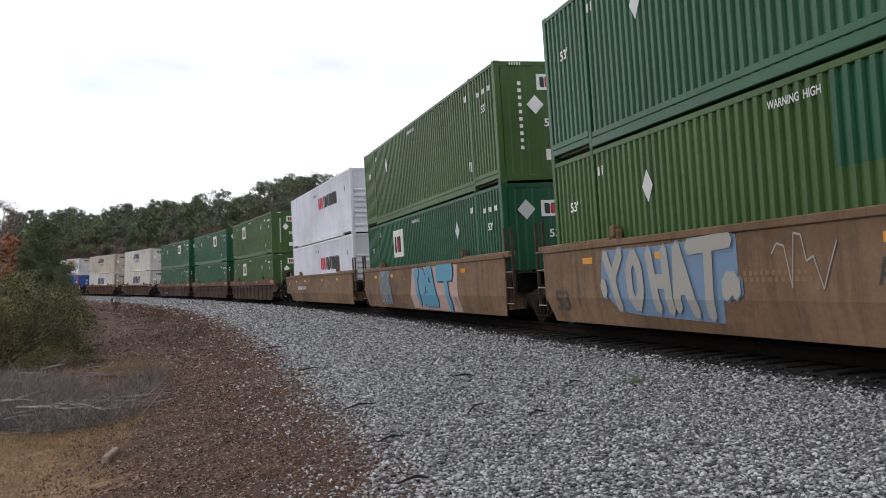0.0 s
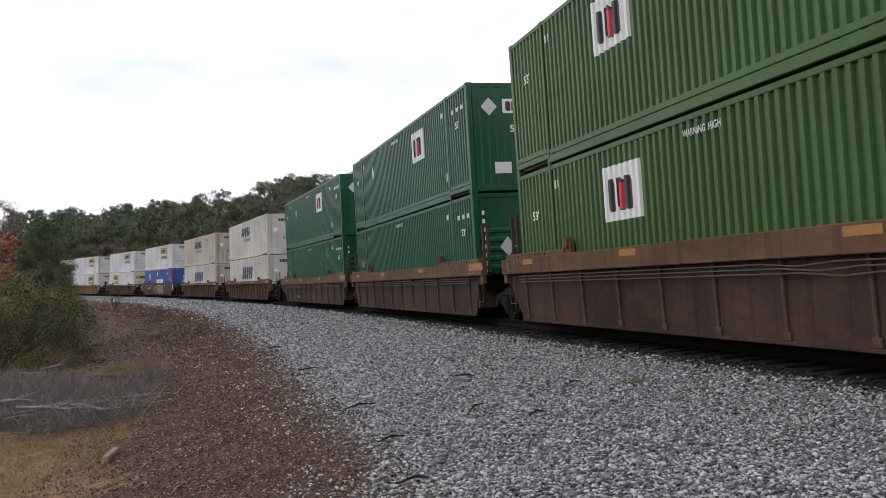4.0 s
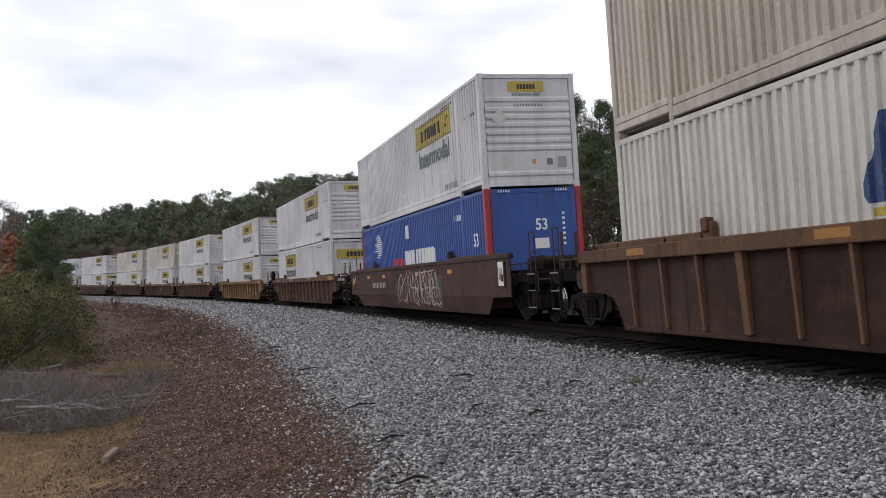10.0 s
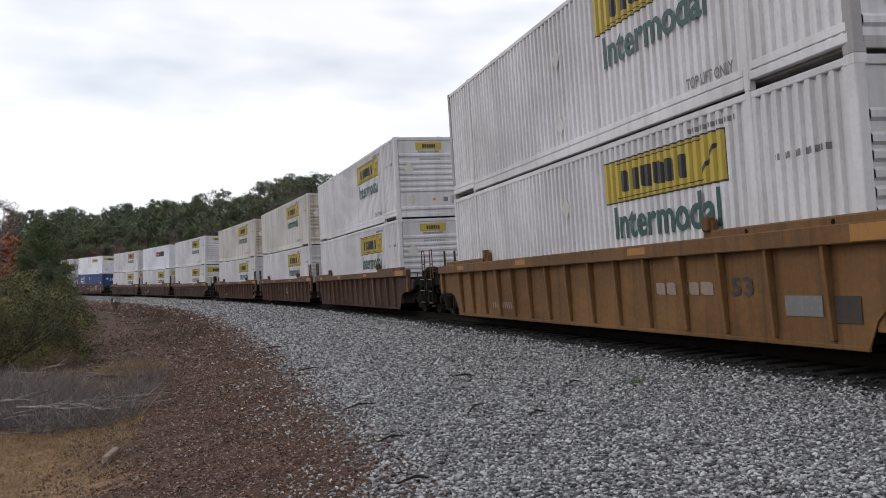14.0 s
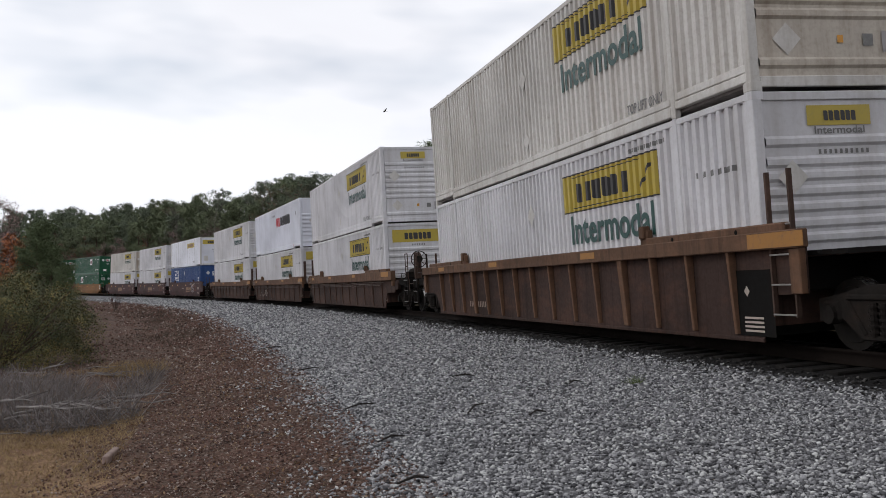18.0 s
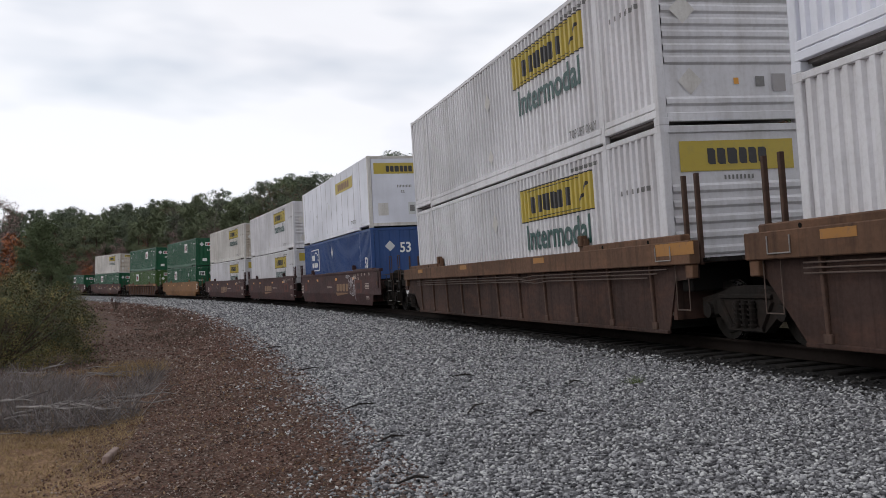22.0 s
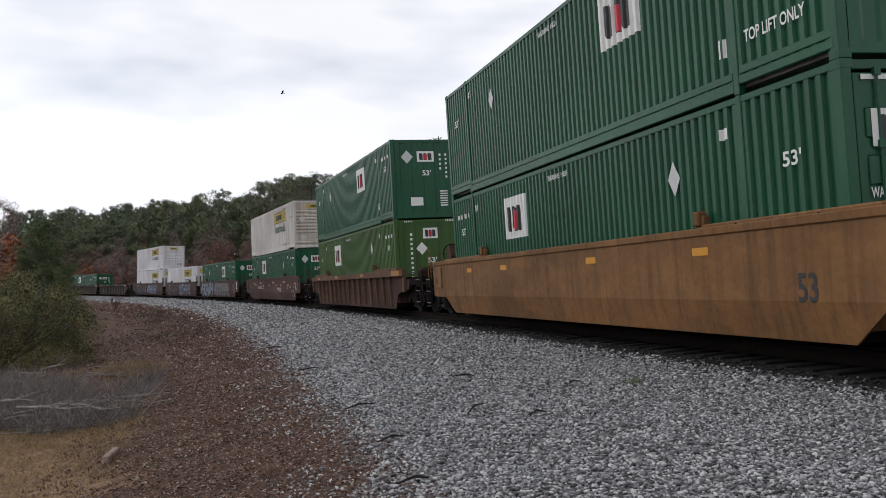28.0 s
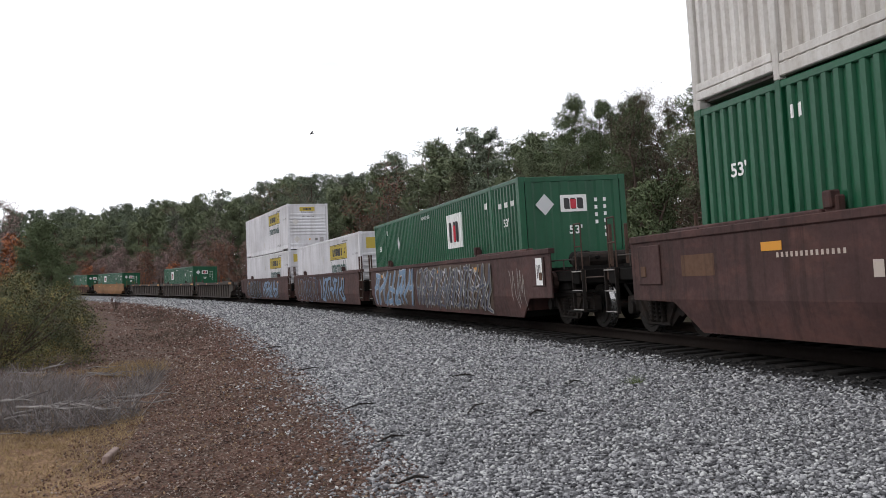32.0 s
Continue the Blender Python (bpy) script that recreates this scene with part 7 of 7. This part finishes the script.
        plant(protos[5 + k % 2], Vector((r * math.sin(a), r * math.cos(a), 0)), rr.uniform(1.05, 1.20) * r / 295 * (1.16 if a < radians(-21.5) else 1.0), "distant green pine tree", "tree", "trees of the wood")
    for ob, x, y, sc in ((near_russet[0], 16.2, 44.6, 1.05), (near_russet[1], 17.4, 46.0, 1.12), (near_russet[1], 16.9, 45.4, 1.3)):
        plant(ob, Vector((x, y, 0)), sc, "tall tree with thin reddish-brown autumn leaves", "tree", "trees of the wood")


build_woods()


def stick_cloud(name, places, length, radius, seed, material, label, category, lean=0.5, kind="stuff"):
    """Thin three-sided stems standing or leaning at the given places (x, y, z)."""
    rs = np.random.RandomState(seed)
    n = len(places)
    d = rs.normal(size=(n, 3)) * np.array([lean, lean, 0.12]) + np.array([0, 0, 1.0 if lean < 1.5 else 0.12])
    d /= np.linalg.norm(d, axis=1)[:, None]
    l = length * rs.uniform(0.45, 1.3, n)
    a = np.cross(d, np.array([0.3, 0.9, 0.2]))
    a /= np.linalg.norm(a, axis=1)[:, None]
    b = np.cross(d, a)
    P = np.asarray(places, float)
    V = []
    for k in range(3):
        t = k * math.tau / 3
        V.append(P + (a * math.cos(t) + b * math.sin(t)) * radius)
    for k in range(3):
        t = k * math.tau / 3
        V.append(P + d * l[:, None] + (a * math.cos(t) + b * math.sin(t)) * radius * 0.35)
    V = np.stack(V, 1).reshape(-1, 3)
    base = np.array([[0, 1, 4, 3], [1, 2, 5, 4], [2, 0, 3, 5]])
    F = (base[None] + (np.arange(n) * 6)[:, None, None]).reshape(-1, 4)
    me = quick_mesh(name, V, F)
    me.materials.append(material)
    return tagged(new(name, me), label, category, kind=kind)


def build_bank():
    rs = np.random.RandomState(31)
    rr = random.Random(31)
    # the big bush
    bush = tagged(new("evergreen_bush"), "big dark green bush with yellowing sprigs on the bank", "bush")
    bx, by = -11.0, 22.5
    gz = float(ground_z(bx, by)[0][0])
    bush.location = (bx, by, gz)
    cs, rd = [], []
    for k in range(170):
        a, q = rr.uniform(0, math.tau), math.sqrt(rr.random())
        x, y = math.cos(a) * q * 2.45, math.sin(a) * q * 2.2
        top = 2.25 * math.sqrt(max(0.0, 1 - (x / 3.1) ** 2 - (y / 2.8) ** 2)) * rr.uniform(0.8, 1.08)
        cs.append((x, y, max(0.15, top - rr.random() ** 1.2 * top)))
        rd.append(rr.uniform(0.28, 0.52))
    put("leaves", leaf_mesh("bush_leaves", leaf_cloud(cs, rd, 260, 0.042, 4, 0.8, 0.15, False, (0, 0, 0.5))), MAT["bush"], bush)
    bm = bmesh.new()
    for k in range(40):
        a = rr.uniform(0, math.tau)
        e = Vector((math.cos(a) * rr.uniform(0.3, 2.2), math.sin(a) * rr.uniform(0.3, 1.8), rr.uniform(1.0, 2.1)))
        rod(bm, (e.x * 0.15, e.y * 0.15, 0), e, 0.03, 0.008, n=4, caps=False)
    part("woody_growth", bm, MAT["bark"], bush)
    for i, (dx, dy, s) in enumerate(((-3.4, -1.0, 0.95), (-2.2, 6.0, 1.05), (-6.4, 3.0, 1.15), (-5.0, 10.0, 1.2))):
        b = copy_thing(bush, pose(bx + dx, by + dy, float(ground_z(bx + dx, by + dy)[0][0]) - 0.05, 0, 0, 70 * i + 35))
        b.scale = (s, s, s * 0.95)
        tagged(b, "smaller green bush beside the big one", "bush")
    # dead brush: tufts of gray stems that fan out from one foot
    pts = []
    while len(pts) < 760:
        x, y = rs.uniform(-13, -3.9), rs.uniform(11.7, 18.6)
        lat = float(lateral(x, y)[0][0])
        if 9.0 < lat < 14 and noise.noise((x * 0.7, y * 0.7, 2.0)) > -0.12 - (lat - 9.6) * 0.12:
            pts.append((x, y))
    pts = np.repeat(np.array(pts), 7, 0) + rs.normal(0, 0.04, (760 * 7, 2))
    z = ground_z(pts[:, 0], pts[:, 1])[0]
    stick_cloud("dead_brush", np.column_stack([pts, z]), 0.46, 0.0065, 3, MAT["dead_stem"], "gray tangle of dead weeds and stems", "dead brush", 0.95)
    k = rs.permutation(len(pts))[:1500]
    stick_cloud("dry_weeds", np.column_stack([pts[k], z[k]]), 0.36, 0.006, 14, MAT["weed_tan"], "tan dry weed stalks among the gray stems", "dead brush", 0.7)
    low = pts[:2600:4]
    stick_cloud("brush_litter", np.column_stack([low, z[:2600:4] + 0.05]), 0.6, 0.008, 5, MAT["dead_stem"], "fallen gray twigs in the dead weeds", "dead brush", 2.5)
    for k in range(22):
        x, y = rr.uniform(-6.0, -4.5), rr.uniform(12.1, 13.4)
        if k > 13:
            x, y = rr.uniform(-9.5, -6), rr.uniform(13.0, 19)
        zz = float(ground_z(x, y)[0][0])
        bm = bmesh.new()
        a, l = rr.uniform(-0.9, 0.8), rr.uniform(0.5, 1.35)
        p, r0 = Vector((0, 0, rr.uniform(0.12, 0.36))), rr.uniform(0.010, 0.024)
        for s in range(4):
            q = p + Vector((math.cos(a) * l / 4, math.sin(a) * l / 4, rr.uniform(-0.04, 0.05)))
            rod(bm, p, q, r0 * (1 - s * 0.18), r0 * (0.82 - s * 0.18), n=6)
            if s in (1, 2) and rr.random() < 0.7:
                rod(bm, q, q + Vector((math.cos(a + 0.7) * 0.35, math.sin(a + 0.7) * 0.35, 0.12)), r0 * 0.5, 0.004, n=5)
            p, a = q, a + rr.uniform(-0.25, 0.25)
        st = new("dead_branch", mesh_of(bm, "dead_branch"))
        st.material_slots[0].link, st.material_slots[0].material = "OBJECT", MAT["gray_wood"]
        st.location = (x, y, zz)
        tagged(st, "bleached gray dead branch lying in the weeds", "branch", "fallen branches")
    # dry grass
    for i, (cx, cy, sx, sy, n, h) in enumerate(((-4.6, 9.4, 1.6, 1.6, 9500, 0.05), (-6.6, 19.7, 0.26, 0.24, 4200, 0.26), (-7.9, 19.6, 0.9, 0.4, 500, 0.12), (-3.9, 12.2, 0.8, 0.5, 700, 0.07), (-5.6, 11.2, 1.2, 0.8, 2600, 0.09))):
        x, y = rs.normal(cx, sx, n), rs.normal(cy, sy, n)
        lat = lateral(x, y)[0]
        k = lat > 8.9
        z = ground_z(x[k], y[k])[0]
        stick_cloud("dry_grass", np.column_stack([x[k], y[k], z]), h, 0.004, 40 + i, MAT["straw"], "patch of short straw-coloured dry grass", "grass", 0.9)
    # leaf litter and chips on the bank
    x, y = sector(5, 24, 42, rs, -29, 2)
    z, lat, u = ground_z(x, y)
    k = (lat > 7.0) & (lat < 11.0)
    V, F, N = leaf_cloud(np.column_stack([x[k], y[k], z[k] + 0.02]), np.full(k.sum(), 0.03), 2, 0.028, 9, 0.3)
    me = quick_mesh("leaf_litter", V, F)
    me.materials.append(MAT["leaf_litter"])
    tagged(new("leaf_litter", me), "fallen brown leaves and chips on the dirt", "leaf litter", kind="stuff")
    # weeds along the crest of the bank
    pts = []
    while len(pts) < 2600:
        u, lat = rs.uniform(-75, -14), rs.normal(8.8, 0.9)
        if lat > 7.4 and noise.noise((u * 0.35, lat * 0.8, 5.0)) > 0.02:
            q = track_pose(u + 0.5, u - 0.5, -300) @ Vector((0, -lat, 0))
            pts.append((q.x, q.y))
    pts = np.array(pts)
    z = ground_z(pts[:, 0], pts[:, 1])[0]
    stick_cloud("crest_weeds", np.column_stack([pts, z]), 0.26, 0.006, 71, MAT["weed"], "sparse dark dead weeds along the bank", "weeds", 0.8)
    # a small red-leaved sapling on the crest, and a green tuft between the stones
    sap = tagged(new("sapling"), "small dark red sapling on the bank's crest", "sapling")
    sap.location = (-31.4, 88.4, float(ground_z(-31.4, 88.4)[0][0]))
    bm, ends = bmesh.new(), []
    for k in range(9):
        e = Vector((rr.uniform(-0.45, 0.5), rr.uniform(-0.4, 0.4), rr.uniform(0.4, 1.35)))
        rod(bm, (e.x * 0.1, e.y * 0.1, -0.1), e, 0.03, 0.012, n=4, caps=False)
        ends.append(tuple(e))
    part("twigs", bm, MAT["bark"], sap)
    put("leaves", leaf_mesh("sapling_leaves", leaf_cloud(ends, [0.2] * 9, 26, 0.1, 12)), MAT["sapling_red"], sap)
    zz = float(ground_z(2.37, 11.3)[0][0])
    x, y = rs.normal(2.37, 0.05, 60), rs.normal(11.3, 0.05, 60)
    stick_cloud("green_tuft", np.column_stack([x, y, np.full(60, zz)]), 0.11, 0.004, 91, MAT["tuft_green"], "small green weed growing between the stones", "weed", 0.9)
    # a short piece of squared timber
    zz = float(ground_z(-3.40, 9.35)[0][0])
    tb = new("timber_block", mesh_of(boxes((-0.034, 0.034, -0.27, 0.27, -0.02, 0.068), bevel=0.012), "timber_block"))
    tb.material_slots[0].link, tb.material_slots[0].material = "OBJECT", MAT["timber"]
    tb.matrix_basis = pose(-3.34, 9.38, zz + 0.015, 0, 3, 9)
    tagged(tb, "short weathered piece of squared timber on the dirt", "timber")
    # dark sticks on the ballast
    for x, y, a, l in ((0.35, 9.6, 78, 0.85), (-0.45, 8.2, 62, 0.4), (-0.2, 6.5, 48, 0.3), (-0.95, 10.6, 66, 0.6), (0.28, 12.4, 35, 0.35), (-3.9, 21.5, 70, 1.3), (-13.6, 43.0, 25, 1.5), (-2.2, 15.5, 55, 0.6), (0.9, 8.8, 58, 0.3), (1.6, 11.2, 64, 0.4)):
        zz = float(ground_z(x, y)[0][0])
        bm = rod(bmesh.new(), (-l / 2, 0, 0), (0.05, 0.02, 0.02), 0.008, 0.011, n=6)
        rod(bm, (0.05, 0.02, 0.02), (l / 2, -0.03, 0), 0.011, 0.005, n=6)
        s = new("dark_stick", mesh_of(bm, "dark_stick"))
        s.material_slots[0].link, s.material_slots[0].material = "OBJECT", MAT["stick"]
        s.matrix_basis = pose(x, y, zz + 0.04, 0, 0, a)
        tagged(s, "dark broken stick lying on the gravel", "stick", "sticks on the ballast")


MAT["sapling_red"] = foliage("sapling_leaves", [(0.06, 0.03, 0.028), (0.10, 0.045, 0.04)])
MAT["tuft_green"] = foliage("weed_leaves", [(0.07, 0.10, 0.03), (0.12, 0.15, 0.05)])
MAT["stick"] = paint("dark_wet_wood", (0.018, 0.014, 0.012), 0.9, (0.04, 0.03, 0.024), 0.4)
MAT["timber"] = paint("weathered_timber", (0.30, 0.22, 0.19), 0.85, (0.10, 0.065, 0.05), 0.6)
build_bank()


# ---- birds soaring far beyond the line ----
BIRD_A = [(0.0, 11.8, 171.7, 102.4), (10.0, -2.2, 177.8, 92.1), (14.5, -7.8, 187.2, 70.6), (15.6, -9.2, 193.6, 49.8), (16.6, -10.2, 196.1, 38.5), (17.0, -12.3, 195.9, 38.9), (17.4, -13.8, 195.7, 39.4), (17.8, -13.3, 195.7, 39.6), (18.2, -11.6, 195.8, 39.6), (18.6, -7.9, 196.0, 39.8), (19.4, 1.7, 195.9, 40.6), (20.5, 14.4, 195.1, 42.2), (22.5, 10.1, 194.7, 45.3), (24.0, -3.0, 194.7, 46.4), (24.4, -7.2, 194.7, 45.8), (26.0, -23.6, 193.4, 45.9), (27.6, -33.8, 192.2, 44.1), (28.0, -34.2, 192.5, 42.6), (28.4, -33.1, 193.1, 40.6), (28.8, -31.9, 193.6, 39.5), (30.2, -25.8, 195.1, 36.3), (31.4, -26.1, 195.5, 33.9), (31.8, -27.6, 195.2, 34.1), (32.0, -28.3, 195.1, 34.5)]
BIRD_B = [(0.0, 110.7, 159.9, 47.2), (27.0, 100.8, 166.7, 45.9), (29.5, 54.0, 187.8, 42.9), (31.0, 14.5, 196.0, 37.5), (31.8, 4.5, 196.8, 36.0), (32.0, 2.8, 196.9, 35.8)]


def build_bird():
    b = new("soaring_bird")
    body = bmesh.new()
    rod(body, (-0.28, 0, 0), (0.1, 0, 0.01), 0.05, 0.10, n=8)
    rod(body, (0.1, 0, 0.01), (0.34, 0, 0.02), 0.10, 0.03, n=8)
    part("body", body, MAT["feather"], b)
    part("tail", prism(bmesh.new(), [(-0.52, -0.0), (-0.24, -0.012), (-0.24, 0.012), (-0.52, 0.012)], -0.09, 0.09), MAT["feather"], b)
    for s in (-1, 1):
        w = bmesh.new()
        pts = [(0.16, 0.04, 0.02), (0.2, 0.42, 0.12), (0.05, 0.86, 0.2), (-0.1, 0.84, 0.2), (-0.14, 0.4, 0.11), (-0.16, 0.04, 0.02)]
        up = [w.verts.new((x, s * y, z + 0.012)) for x, y, z in pts]
        dn = [w.verts.new((x, s * y, z - 0.012)) for x, y, z in pts]
        w.faces.new(up)
        w.faces.new(dn[::-1])
        for i in range(6):
            w.faces.new((up[i], dn[i], dn[(i + 1) % 6], up[(i + 1) % 6]))
        bmesh.ops.recalc_face_normals(w, faces=w.faces)
        part("wing", w, MAT["feather"], b)
    return b


MAT["feather"] = paint("dark_feathers", (0.03, 0.026, 0.024), 0.8)
bird = build_bird()
bird_far = copy_thing(bird, Matrix())
for ob in (bird, bird_far):
    tagged(ob, "dark bird soaring with spread wings under the clouds", "bird", "birds over the wood")


# ---- movement ----
def motions():
    times = [float(k) for k in range(33)]
    for place, car, load, trail in TRAIN:
        rows = []
        for t in times:
            s = place + train_run(t)
            rows.append((t, track_pose(s - 2.5, s - CL + 2.5, s)))
        walk(car, rows)
        for b, z in load:
            walk(b, [(t, m @ Matrix.Translation((0, 0, z))) for t, m in rows])
    for ob, rows, yaw in ((bird, BIRD_A, 205), (bird_far, BIRD_B, 190)):
        walk(ob, [(t, pose(x, y, z, 18, 0, yaw)) for t, x, y, z in rows])
    # wheels turn while their car is near
    for place, car, load, trail in TRAIN:
        near = [k / FPS for k in range(0, 32 * FPS + 1) if -34 < place + train_run(k / FPS) < 22]
        for tk in [c for c in car.children if c.name.startswith("truck")]:
            for ws in [c for c in tk.children if c.name.startswith("wheelset")]:
                home = ws.matrix_basis.copy()
                if len(near) < 3:
                    walk(ws, [(0.0, home), (32.0, home)])
                    continue

                def turned(t):
                    return home @ Matrix.Rotation(train_run(t) / 0.42, 4, "Y")
                rows = [(t, turned(t)) for t in near]
                if near[0] > 0.05:
                    rows.insert(0, (0.0, rows[0][1]))
                if near[-1] < 31.95:
                    rows.append((32.0, rows[-1][1]))
                walk(ws, rows)


motions()
